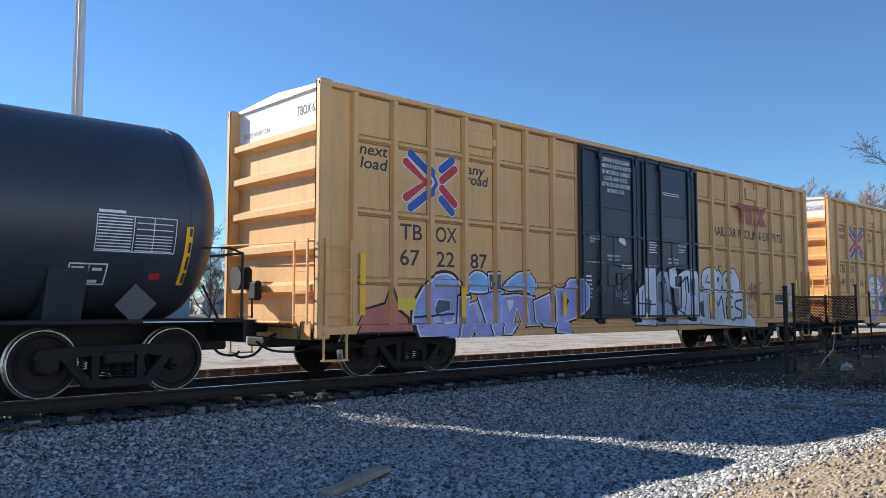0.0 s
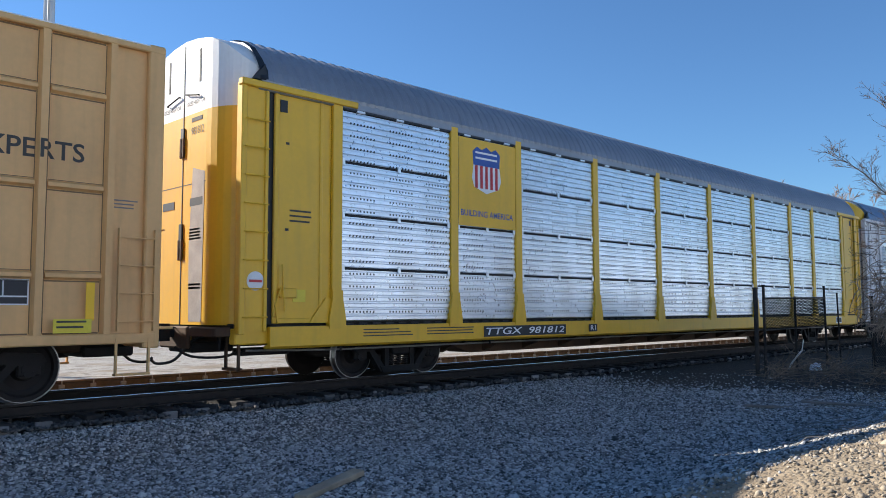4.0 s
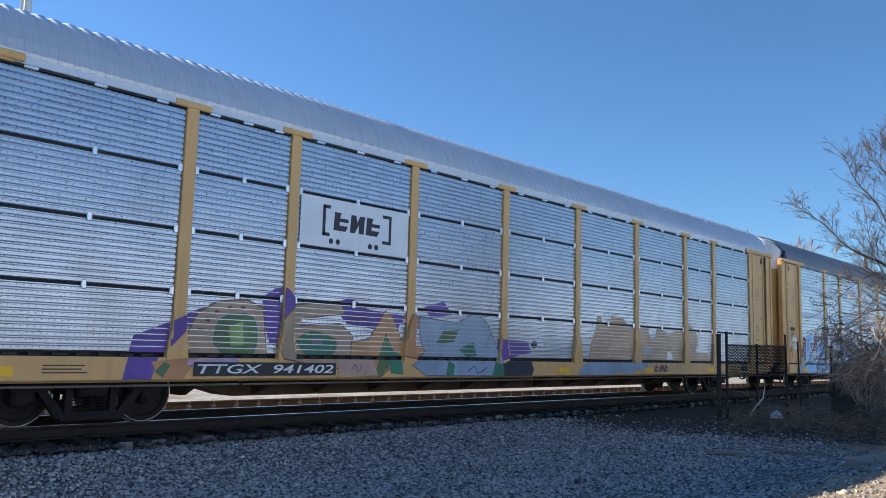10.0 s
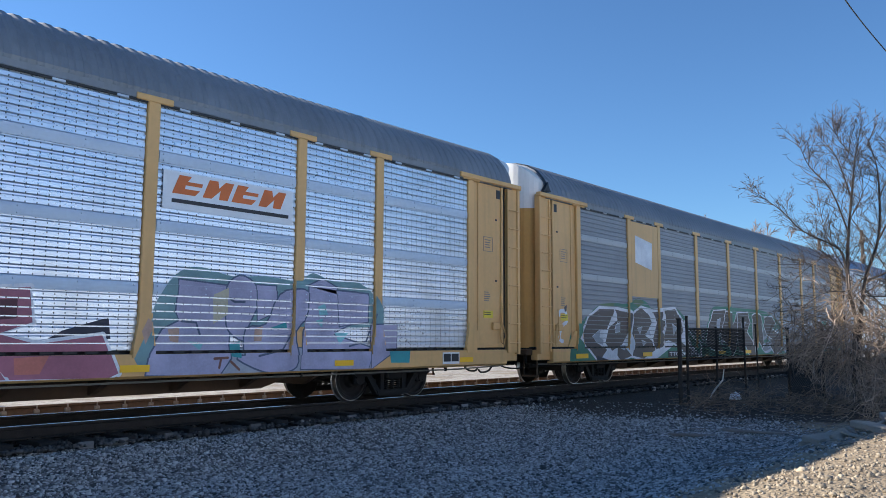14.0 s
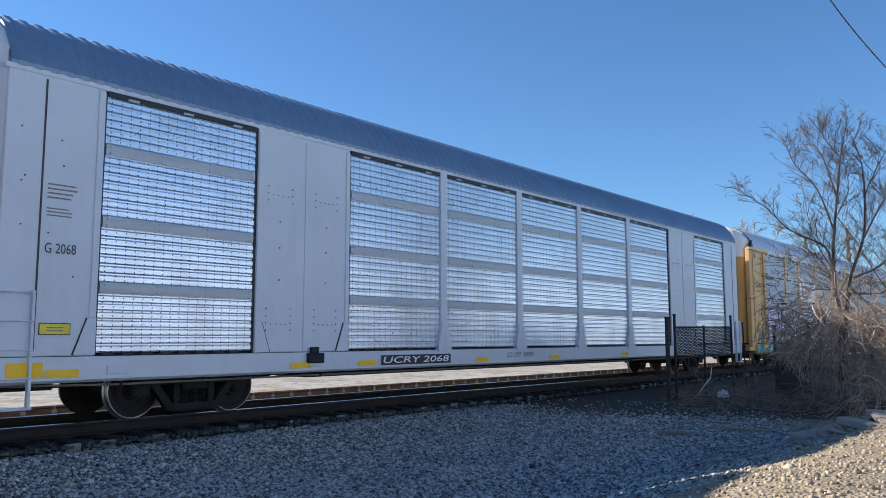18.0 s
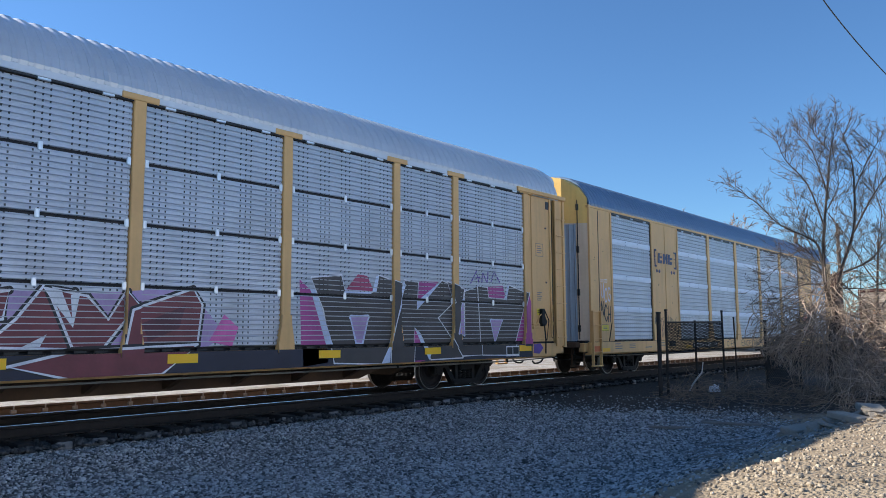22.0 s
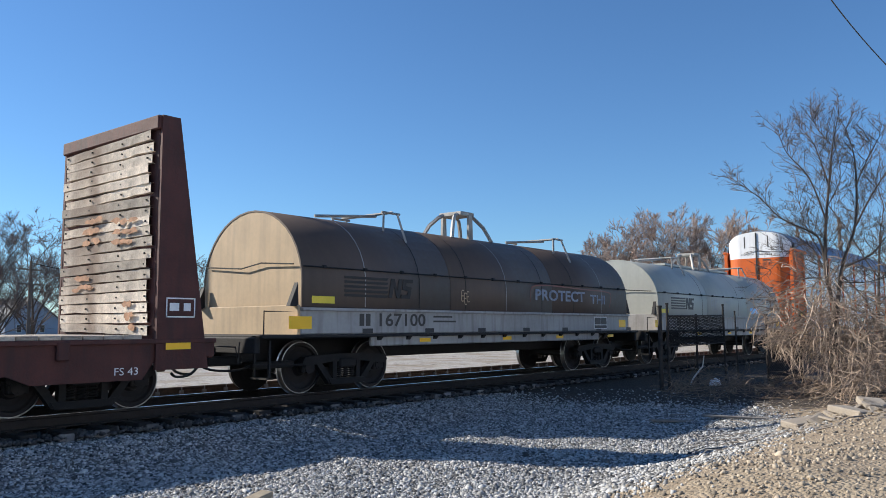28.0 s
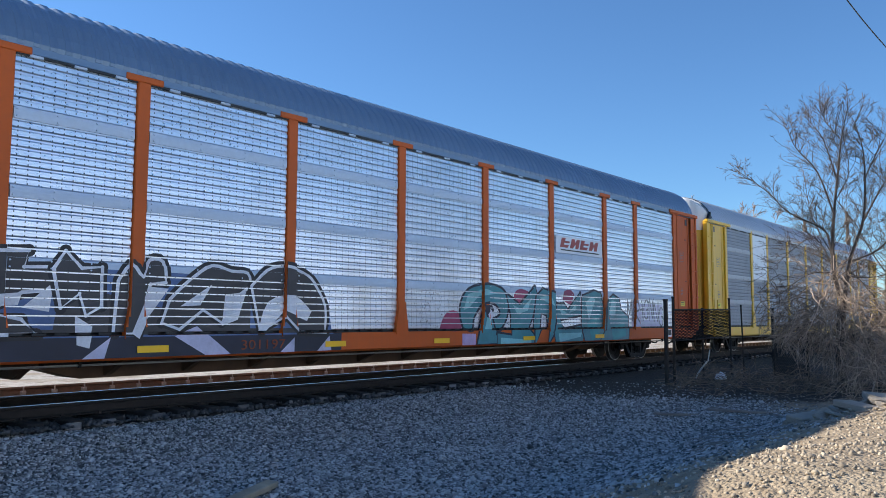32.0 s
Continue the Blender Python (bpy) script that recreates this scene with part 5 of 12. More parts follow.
# ---- boxcars ----
def boxcar(u0, label, number, graffiti, shift=0.0, L=18.62):
    car = new_car("boxcar", label, u0, "boxcar")
    Z0, Z1 = 0.81, 5.0
    part("side_wall", Geo().box(0.0, L, -1.51, -1.46, Z0, Z1, 0.01), TTX_TAN, car)
    part("side_wall", Geo().box(0.0, L, 1.46, 1.51, Z0, Z1, 0.01), TTX_TAN, car)
    part("roof", Geo().prism([(-1.60, 4.93), (-1.60, 4.98), (0, 5.08), (1.60, 4.98), (1.60, 4.93)], 0.15, L - 0.15, "x"), END_WHITE, car)
    for k in range(int(L / 1.2)):
        part("roof_rib", shared("roof_rib", lambda: Geo().prism([(-1.50, 4.97), (-1.50, 5.01), (0, 5.115), (1.50, 5.01), (1.50, 4.97)], -0.03, 0.03, "x").data("roof_rib", END_WHITE)), END_WHITE, car, "", Matrix.Translation((0.6 + 1.2 * k, 0, 0)))
    part("underframe", Geo().box(0.1, L - 0.1, -0.32, 0.32, 0.62, 0.95, 0.03).box(0.1, L - 0.1, -1.5, 1.5, 0.88, 0.95), UNDER, car)
    left = [0.73 + 0.872 * k for k in range(8)]
    right = [L - x for x in left]
    for turn in (0, 180):
        m0 = pose(0, 0, 0) if turn == 0 else pose(L, 0, 0, 0, 0, 180)
        for x in left[:-1] + right[:-1]:
            part("side_post", shared("bpost", lambda: Geo().prism([(-0.075, -1.51), (-0.045, -1.60), (0.045, -1.60), (0.075, -1.51)], Z0 + 0.03, Z1 - 0.05, "z").data("side_post", TTX_TAN)), TTX_TAN, car, "", m0 @ Matrix.Translation((x, 0, 0)))
        for xs in (left, right[::-1]):
            for a, b in zip(xs, xs[1:]):
                for z in (4.12, 2.86, 1.68):
                    part("ledge", shared("ledge", lambda: Geo().prism([(-1.51, 0.06), (-1.57, 0.03), (-1.57, -0.02), (-1.51, -0.05)], 0.08, 0.872 - 0.08, "x").data("ledge", TTX_TAN)), TTX_TAN, car, "", m0 @ Matrix.Translation((a, 0, z)))
        part("top_chord", Geo().box(0.0, L, -1.61, -1.53, 4.88, 4.97, 0.015), TTX_TAN, car, "", m0)
        part("bottom_sill", Geo().box(0.05, L - 0.05, -1.61, -1.50, 0.78, 0.92, 0.015).box(2.9, L - 2.9, -1.58, -1.50, 0.66, 0.80, 0.015), TTX_TAN, car, "", m0)
        for x0, x1 in ((0.0, 0.24), (L - 0.24, L)):
            part("corner_post", Geo().box(x0, x1, -1.605, -1.45, Z0 - 0.1, Z1, 0.02), TTX_TAN, car, "", m0)
        # doors
        a0, a1, mid = 6.84, 11.78, 9.31
        for x0, x1 in ((a0, mid - 0.02), (mid + 0.02, a1)):
            g = Geo().box(x0, x1, -1.60, -1.555, 0.98, 4.86, 0.015)
            door = part("door", g, DOOR_BLUE, car, "dark blue sliding plug door", m0)
            for z in (1.02, 2.88, 4.78):
                part("door_bar", Geo().box(x0 + 0.02, x1 - 0.02, -1.645, -1.60, z - 0.035, z + 0.035, 0.012), DOOR_BLUE, door)
            for z in (2.28, 3.52):
                part("door_rib", Geo().box(x0 + 0.1, x1 - 0.1, -1.618, -1.60, z - 0.022, z + 0.022, 0.008), DOOR_BLUE, door)
            part("door_rib", Geo().box((x0 + x1) / 2 - 0.02, (x0 + x1) / 2 + 0.02, -1.616, -1.60, 1.06, 2.84, 0.008), DOOR_BLUE, door)
            for f in (0.03, 0.30, 0.82, 0.985):
                x = x0 + (x1 - x0) * f
                part("door_post", Geo().box(x - 0.03, x + 0.03, -1.648, -1.60, 1.0, 4.82, 0.012), DOOR_BLUE, door)
            for f in (0.27, 0.86):
                x = x0 + (x1 - x0) * f
                part("lock_rod", Geo().tube([(x, -1.66, 0.96), (x, -1.66, 4.84)], 0.02, 6).box(x - 0.05, x + 0.05, -1.68, -1.60, 1.72, 1.86, 0.01).box(x - 0.06, x + 0.06, -1.68, -1.60, 4.6, 4.75, 0.01), DOOR_BLUE, door)
                part("roller", Geo().box(x - 0.16, x + 0.16, -1.66, -1.56, 0.86, 0.98, 0.03), STEEL_DARK, door)
            xm = (x0 + x1) / 2
            part("latch_box", Geo().box(xm + 0.05, xm + 0.35, -1.66, -1.60, 1.75, 2.02, 0.02).tube([(xm + 0.2, -1.68, 1.8), (xm + 0.55, -1.69, 2.02), (xm + 0.62, -1.68, 1.6)], 0.018, 6), DOOR_BLUE, door)
        part("door_rail", Geo().box(2.2, 16.4, -1.64, -1.58, 0.86, 0.90, 0.01).box(6.0, L - 6.0, -1.64, -1.58, 4.86, 4.90, 0.01), TTX_TAN, car, "", m0)
        for xh in (3.75, 14.9):
            part("hatch", Geo().box(xh - 0.33, xh + 0.33, -1.585, -1.50, 4.34, 4.66, 0.012).box(xh + 0.3, xh + 0.4, -1.61, -1.55, 4.40, 4.56, 0.01), TTX_TAN, car, "", m0)
        # side ladders
        for x in (0.10, L - 0.62):
            lad = part("ladder", Geo().box(x, x + 0.03, -1.66, -1.60, 0.95, 2.35).box(x + 0.5, x + 0.53, -1.66, -1.60, 0.95, 2.35), TTX_TAN, car, "", m0)
            for k in range(4):
                part("rung", Geo().tube([(x + 0.01, -1.655, 1.08 + 0.38 * k), (x + 0.52, -1.655, 1.08 + 0.38 * k)], 0.012, 5), TTX_TAN, lad)
            part("step", Geo().box(x, x + 0.03, -1.62, -1.58, 0.35, 0.85).box(x + 0.45, x + 0.48, -1.62, -1.58, 0.35, 0.85).box(x, x + 0.48, -1.64, -1.54, 0.35, 0.38), TTX_TAN, car, "", m0)
    # dark grime along the welds of posts and ledges
    sg = Geo()
    for xs in (left, right[::-1]):
        for a, b in zip(xs, xs[1:]):
            for x in (a + 0.070, b - 0.082):
                sg.box(x, x + 0.014, -1.516, -1.508, 0.94, 4.86)
            for z in (4.12, 2.86, 1.68):
                sg.box(a + 0.09, b - 0.09, -1.516, -1.508, z - 0.075, z - 0.058)
                sg.box(a + 0.09, b - 0.09, -1.516, -1.508, z + 0.064, z + 0.074)
            sg.box(a + 0.09, b - 0.09, -1.516, -1.508, 0.925, 0.945)
            sg.box(a + 0.09, b - 0.09, -1.516, -1.508, 4.855, 4.875)
    tagged(part("weld_grime", sg, mat("brown_grime", (0.20, 0.12, 0.06), 0.8), car), "brown grime along the welds", kind="stuff")
    # ends: ribbed sheet, white top, ladder, brake gear
    for xe, turn in ((0, 0), (L, 180)):
        m0 = pose(xe, 0, 0, 0, 0, turn)
        part("end_wall", Geo().box(0.20, 0.26, -1.47, 1.47, Z0, 4.30), TTX_TAN, car, "", m0)
        part("end_top", Geo().box(0.19, 0.26, -1.47, 1.47, 4.30, 4.95), END_WHITE, car, "white painted end panel", m0)
        for z in (1.55, 2.25, 2.92, 3.58, 4.22):
            part("end_rib", shared("end_rib", lambda: Geo().prism([(0.20, -0.13), (0.045, -0.06), (0.045, 0.05), (0.20, 0.12)], -1.465, 1.465, "y").data("end_rib", TTX_TAN)), TTX_TAN, car, "", m0 @ Matrix.Translation((0, 0, z)))
        g = Geo()
        for y in (-1.42, -1.02):
            g.box(-0.11, -0.08, y - 0.02, y + 0.02, 0.95, 2.35)
        for k in range(4):
            g.tube([(-0.10, -1.42, 1.1 + 0.36 * k), (-0.10, -1.02, 1.1 + 0.36 * k)], 0.012, 5)
        g.tube([(-0.10, -1.45, 2.30), (-0.10, 1.45, 2.38)], 0.014, 5)
        g.tube([(-0.10, -1.45, 2.30), (-0.02, -1.5, 2.30)], 0.014, 5)
        part("end_ladder", g, TTX_TAN, car, "", m0)
        part("crossover_step", Geo().box(-0.32, 0.0, -0.95, 1.35, 0.96, 1.0, 0.01).box(-0.02, 0.0, -1.4, 1.4, 0.70, 1.0), TTX_TAN, car, "", m0)
        g = Geo().box(-0.16, 0.04, 0.55, 0.95, 1.55, 1.95, 0.05).tube([(-0.16, 0.75, 1.75), (-0.22, 0.75, 1.75)], 0.22, 14)
        g.tube([(-0.1, 0.35, 1.4), (-0.12, 0.30, 1.05), (-0.05, 0.9, 1.1)], 0.02, 6).box(-0.14, 0.0, 0.15, 0.45, 1.35, 1.7, 0.04)
        part("brake_gear", g, STEEL_DARK, car, "", m0)
    ends_gear(car, L)
    truck(car, 2.43, 0.46, 1.86, u0)
    truck(car, L - 2.43, 0.46, 1.86, u0)
    # lettering
    Y = -1.514
    lettering("next", 0.20, GREYTXT, car, 0.86, 3.86, Y, 0.62, slant=0.15, bold=0.015)
    lettering("load", 0.20, GREYTXT, car, 0.88, 3.62, Y, 0.60, slant=0.15, bold=0.015)
    lettering("any", 0.20, GREYTXT, car, 3.42, 3.80, Y, 0.50, slant=0.15, bold=0.015)
    lettering("road", 0.20, GREYTXT, car, 3.40, 3.60, Y, 0.62, slant=0.15, bold=0.015)
    lead = 1.77 if shift else 0.88
    for txt, x, z, w in (("TB", lead, 2.44, 0.52), ("OX", lead + 0.85, 2.44, 0.54), (number[:2], lead, 1.98, 0.46), (number[2:4], lead + 0.87, 1.98, 0.46), (number[4:], lead + 1.75, 1.98, 0.46)):
        lettering(txt, 0.29, GREYTXT, car, x, z, Y, w, name="number", bold=0.01)
    g = Geo().box(14.33, 15.36, -1.606, -1.603, 4.03, 4.17).box(14.52, 14.68, -1.606, -1.603, 3.62, 4.03).box(14.98, 15.14, -1.606, -1.603, 3.62, 4.03)
    g.poly([(15.36, -1.605, 4.17), (15.58, -1.605, 4.17), (16.06, -1.605, 3.60), (15.84, -1.605, 3.60)]).poly([(15.88, -1.6046, 4.17), (16.06, -1.6046, 4.17), (15.54, -1.6046, 3.60), (15.36, -1.6046, 3.60)])
    dp = mark(car, 16.34, 16.93, 1.30, 1.63, WHITEP, -1.512, "data_panel", "white framed black data panel")
    for x0, x1, z0, z1 in ((16.36, 16.62, 1.42, 1.61), (16.64, 16.91, 1.42, 1.61), (16.36, 16.91, 1.32, 1.40)):
        mark(dp, x0, x1, z0, z1, DECAL_BLACK, -1.517, "field")
    nt = mark(car, 17.2, 17.68, 0.94, 1.12, DECAL_YELLOW, -1.612, "notice", "yellow notice plate")
    bars(nt, 17.24, 17.64, 0.96, 1.10, 2, GREYTXT, -1.617)
    part("emblem", g, DECAL_FADED, car, "faded red emblem", Matrix.Translation((-shift, 0, 0)))
    lettering("TBOX " + number, 0.17, GREYTXT, car, -0.0, 4.55, -0.6, 0.95, face="end", name="number").location.x = 0.186
    lettering("EXCESS HEIGHT CAR", 0.09, GREYTXT, car, 0.0, 4.42, 1.25, 0.95, face="end").location.x = 0.186
    spots = ((0.83, 1.62, 2.14), (0.83, 1.10, 1.56), (3.2, 1.05, 1.6), (6.2, 1.05, 1.55), (9.6, 1.15, 1.65), (12.35, 1.1, 1.6), (15.5, 1.05, 1.5), (17.6, 1.1, 1.6), (17.6, 1.65, 2.1))
    for x, z0, z1 in spots if shift else ((0.83, 1.10, 1.56), (3.42, 1.05, 1.5), (9.6, 1.15, 1.65), (12.35, 1.1, 1.6), (17.6, 1.1, 1.6)):
        mark(car, x, x + 0.11, z0, z1, REFLECT, -1.606, t=0.006)
    part("name_plate", Geo().box(1.72, 2.12, -1.53, -1.51, 1.18, 1.40), DECAL_YELLOW, car)
    for cx, txts in ((8.19, graffiti["left"]), (10.66, graffiti["right"])):
        for i, line in enumerate(txts):
            if not line:
                continue
            w = 0.067 * len(line)
            lettering(line, 0.095, WHITEP, car, cx - w / 2, 4.58 - 0.142 * i, -1.605, w, bold=0.012)
    for txt, x, z, w in (("DO NOT LUBE DOOR", 7.17, 2.82, 0.56), ("ROLLERS LUBED", 7.17, 2.75, 0.44), ("DATE", 7.17, 2.68, 0.16), ("CLOSE THIS DOOR FIRST", 6.99, 2.23, 0.74), ("ABRIR CERRAR", 7.80, 2.39, 0.52), ("OPEN  CLOSE", 7.83, 2.30, 0.46),
                         ("ABRIR CERRAR", 10.33, 2.41, 0.53), ("OPEN  CLOSE", 10.36, 2.32, 0.47), ("SEAL", 8.38, 1.40, 0.18), ("CANDADO", 8.34, 1.32, 0.32), ("OPEN THIS DOOR FIRST", 9.46, 2.23, 0.70), ("DO NOT LUBE DOOR", 10.84, 2.83, 0.44), ("ROLLERS LUBED", 10.84, 2.76, 0.36)):
        lettering(txt, 0.045, WHITEP, car, x, z, -1.606, w, bold=0.012)
    for x0, z0, x1, z1, n in ((7.01, 1.38, 7.27, 1.94, 6), (9.52, 2.52, 9.88, 2.82, 5), (10.85, 2.58, 11.2, 2.70, 2), (8.36, 2.10, 8.80, 2.22, 2), (10.16, 4.0, 10.96, 4.10, 2), (11.25, 2.12, 11.6, 2.22, 2)):
        bars(car, x0, x1, z0, z1, n, WHITEP, -1.606)
    for x0, z0, x1, z1, n in ((14.2, 1.9, 14.6, 2.2, 4), (15.2, 1.9, 15.6, 2.2, 4), (17.9, 2.6, 18.3, 2.75, 3)):
        bars(car, x0, x1, z0, z1, n, DECAL_GREY, -1.514)
    for x, z, s_, m_, lab in ((7.85, 1.76, 0.20, SIGN_WHITE, "small white placard"), (10.40, 1.74, 0.18, SIGN_WHITE, "small white placard"), (7.60, 1.60, 0.15, DECAL_RED, "small red placard"), (10.05, 1.56, 0.15, DECAL_RED, "small red placard")):
        if shift and m_ is DECAL_RED:
            continue
        part("placard", Geo().box(x, x + s_, -1.612, -1.602, z, z + s_ * 1.1), m_, car, lab)
        if m_ is SIGN_WHITE:
            part("placard_mark", Geo().box(x + 0.05, x + s_ - 0.05, -1.615, -1.6125, z + 0.05, z + s_ - 0.03), DECAL_GREY, car)
    for x in (7.98, 10.52):
        part("lever_plate", Geo().box(x - 0.16, x + 0.22, -1.622, -1.60, 1.72, 2.20, 0.012), DOOR_BLUE, car)
        part("door_lever", Geo().tube([(x + 0.30, -1.66, 2.02), (x + 0.32, -1.67, 1.62), (x + 0.30, -1.66, 1.20)], 0.016, 6).tube([(x + 0.1, -1.65, 2.2), (x + 0.55, -1.65, 2.16)], 0.014, 6), DOOR_BLUE, car)
    if shift:
        spray(car, form("white", [(8.26, 2.86), (8.48, 2.84), (8.57, 2.72), (8.50, 2.66), (8.27, 2.76)]) + stroke("ash", [(8.12, 1.62), (8.16, 1.46), (8.22, 1.6), (8.28, 1.44), (8.34, 1.62)], 0.012) + stroke("ash", [(8.38, 1.6), (8.46, 1.5), (8.52, 1.64), (8.56, 1.46)], 0.012)
              + stroke("ash", [(8.2, 1.72), (8.24, 1.78), (8.28, 1.72), (8.24, 1.66), (8.2, 1.72)], 0.012) + stroke("grey", [(7.4, 1.6), (7.5, 1.7), (7.55, 1.58), (7.65, 1.7), (7.72, 1.6)], 0.012), [(6.84, 11.78, 0.98, 4.85, -1.604)])
    else:
        for x0, x1, z0, z1 in ((8.02, 8.20, 2.46, 2.72), (8.24, 8.50, 2.62, 2.72), (9.30, 9.38, 2.40, 2.70), (9.52, 9.80, 2.50, 2.66), (10.15, 10.30, 2.42, 2.70)):
            mark(car, x0, x1, z0, z1, SIGN_WHITE, -1.604, "sticker", "white paper sticker")
    cells = [(6.84, 11.78, 0.98, 4.85, -1.637), (0.1, L - 0.1, 0.70, 0.92, -1.612)]
    for xs in (left, right[::-1]):
        for p, q in zip(xs, xs[1:]):
            cells.append((p + 0.075, q - 0.075, 0.92, 4.88, -1.512))
        cells += [(p - 0.045, p + 0.045, 0.92, 4.88, -1.60) for p in xs]
    for xs in (left, right[::-1]):
        for p, q in zip(xs, xs[1:]):
            cells += [(p + 0.08, q - 0.08, z - 0.03, z + 0.045, -1.572) for z in (1.68, 2.86)]
    cells += [(2.2, 16.4, 0.86, 0.90, -1.642), (2.9, L - 2.9, 0.66, 0.775, -1.583)]
    cells += [(0.12, left[0] - 0.07, 0.92, 4.88, -1.512), (right[0] + 0.07, L - 0.12, 0.92, 4.88, -1.512)]
    # crossing-rails emblem as plain red and blue arms
    em = [[(2.01, 4.00), (2.52, 3.66), (2.60, 3.52), (2.52, 3.38), (2.01, 3.02)], [(1.90, 3.84), (2.38, 3.52), (1.90, 3.20)], [(3.03, 4.00), (2.76, 3.80)], [(2.76, 3.24), (3.03, 3.02)], [(3.10, 3.84), (2.78, 3.60)], [(2.78, 3.44), (3.10, 3.18)]]
    cols = [DECAL_BLUE, DECAL_RED, DECAL_BLUE, DECAL_BLUE, DECAL_RED, DECAL_RED]
    spray(car, [([p for l in em for p in stroke_polys(l, 0.095)], SIGN_WHITE)] + [(stroke_polys(l, 0.078), m_) for l, m_ in zip(em, cols)], cells, name="emblem")
    lettering_on("RAILCAR POOLING EXPERTS", 0.25, GREYTXT, car, 12.89 - 0.3 * shift, 3.20, 4.67 - 1.9 * shift, cells, bold=0.012)
    return car, cells


# ---- bulkhead flat car ----
def flat_car(u0, L=21.55):
    car = new_car("bulkhead_flat_car", "rusty red bulkhead flat car with a plank deck and loose timbers", u0, "flat car")
    for turn in (0, 180):
        m0 = pose(0, 0, 0) if turn == 0 else pose(L, 0, 0, 0, 0, 180)
        g = Geo().prism([(0.1, 1.05), (0.1, 0.78), (1.10, 0.78), (1.32, 0.47), (2.9, 0.47), (3.2, 0.60), (L - 3.2, 0.60), (L - 2.9, 0.47), (L - 1.32, 0.47), (L - 1.10, 0.78), (L - 0.1, 0.78), (L - 0.1, 1.05)], -1.52, -1.46, "y")
        g.box(0.1, L - 0.1, -1.58, -1.46, 0.99, 1.06, 0.01)
        part("side_sill", g, RED_BROWN, car, "", m0)
        for k in range(18):
            part("stake_pocket", shared("pocket", lambda: Geo().box(-0.09, 0.09, -1.60, -1.52, 0.78, 1.05, 0.02).data("stake_pocket", RED_BROWN)), RED_BROWN, car, "", m0 @ Matrix.Translation((1.7 + 1.02 * k, 0, 0)))
    part("underframe", Geo().box(0.2, L - 0.2, -0.35, 0.35, 0.5, 1.0, 0.03).box(0.2, L - 0.2, -1.46, 1.46, 0.9, 1.0).prism([(4.0, 0.5), (5.0, 0.16), (L - 5.0, 0.16), (L - 4.0, 0.5)], -0.9, 0.9, "y"), UNDER, car)
    n = 64
    w = (L - 2.7) / n
    for k in range(n):
        part("deck_plank", shared("deck_plank", lambda: Geo().box(0.006, w - 0.006, -1.54, 1.54, 1.06, 1.12, 0.006).data("deck_plank", PLANK)), PLANK, car, "", Matrix.Translation((1.35 + k * w, 0, 0)))
    for turn in (0, 180):
        m0 = pose(0, 0, 0) if turn == 0 else pose(L, 0, 0, 0, 0, 180)
        bh = part("bulkhead", Geo().box(1.02, 1.14, -1.50, 1.50, 1.0, 4.46, 0.015).box(0.98, 1.2, -1.54, 1.54, 4.24, 4.46, 0.02), RED_BROWN, car, "oxide red steel bulkhead", m0)
        for y in (-1.54, -0.5, 0.5, 1.54):
            part("brace", Geo().prism([(1.14, 4.46), (0.84, 4.46), (0.24, 0.60), (1.14, 0.60)], y - 0.03, y + 0.03, "y"), RED_BROWN, bh)
        for z in (1.5, 2.0, 2.55, 3.1, 3.7):
            x = 0.24 + 0.60 * (z - 0.60) / 3.86
            part("cross_brace", Geo().box(x + 0.05, 1.05, -1.5, 1.5, z - 0.05, z + 0.05, 0.01), RED_BROWN, bh)
        for k in range(19):
            hgt = 0.163

            def board():
                rr = random.Random(k)
                g = Geo()
                n_ = 12
                top = [hgt - 0.004 - abs(rr.gauss(0, 0.006)) for _ in range(n_ + 1)]
                bot = [0.002 + abs(rr.gauss(0, 0.006)) for _ in range(n_ + 1)]
                face = [1.20 + rr.uniform(-0.006, 0.012) for _ in range(n_ + 1)]
                ys = [-1.38 + rr.uniform(-0.02, 0.02) + 2.76 * i / n_ for i in range(n_ + 1)]
                g.sheet([[(1.145, y, z) for y, z in zip(ys, bot)], [(f, y, z + 0.004) for f, y, z in zip(face, ys, bot)], [(f, y, z - 0.004) for f, y, z in zip(face, ys, top)], [(1.145, y, z) for y, z in zip(ys, top)]])
                return g.data("plank", PLANK)
            part("plank", shared(("bplank", k % 9), board), PLANK, bh, "", pose(random.uniform(-0.012, 0.012), random.uniform(-0.05, 0.05), 1.13 + hgt * k, random.uniform(-1.3, 1.3), 0, random.uniform(-0.4, 0.4)))
            for y in (-1.3, -0.45, 0.5, 1.3):
                part("bolt", shared("bolt", lambda: Geo().tube([(1.20, 0, 0), (1.222, 0, 0)], 0.016, 6).data("bolt", STEEL_DARK)), STEEL_DARK, bh, "", Matrix.Translation((0, y + random.uniform(-0.03, 0.03), 1.21 + hgt * k)))
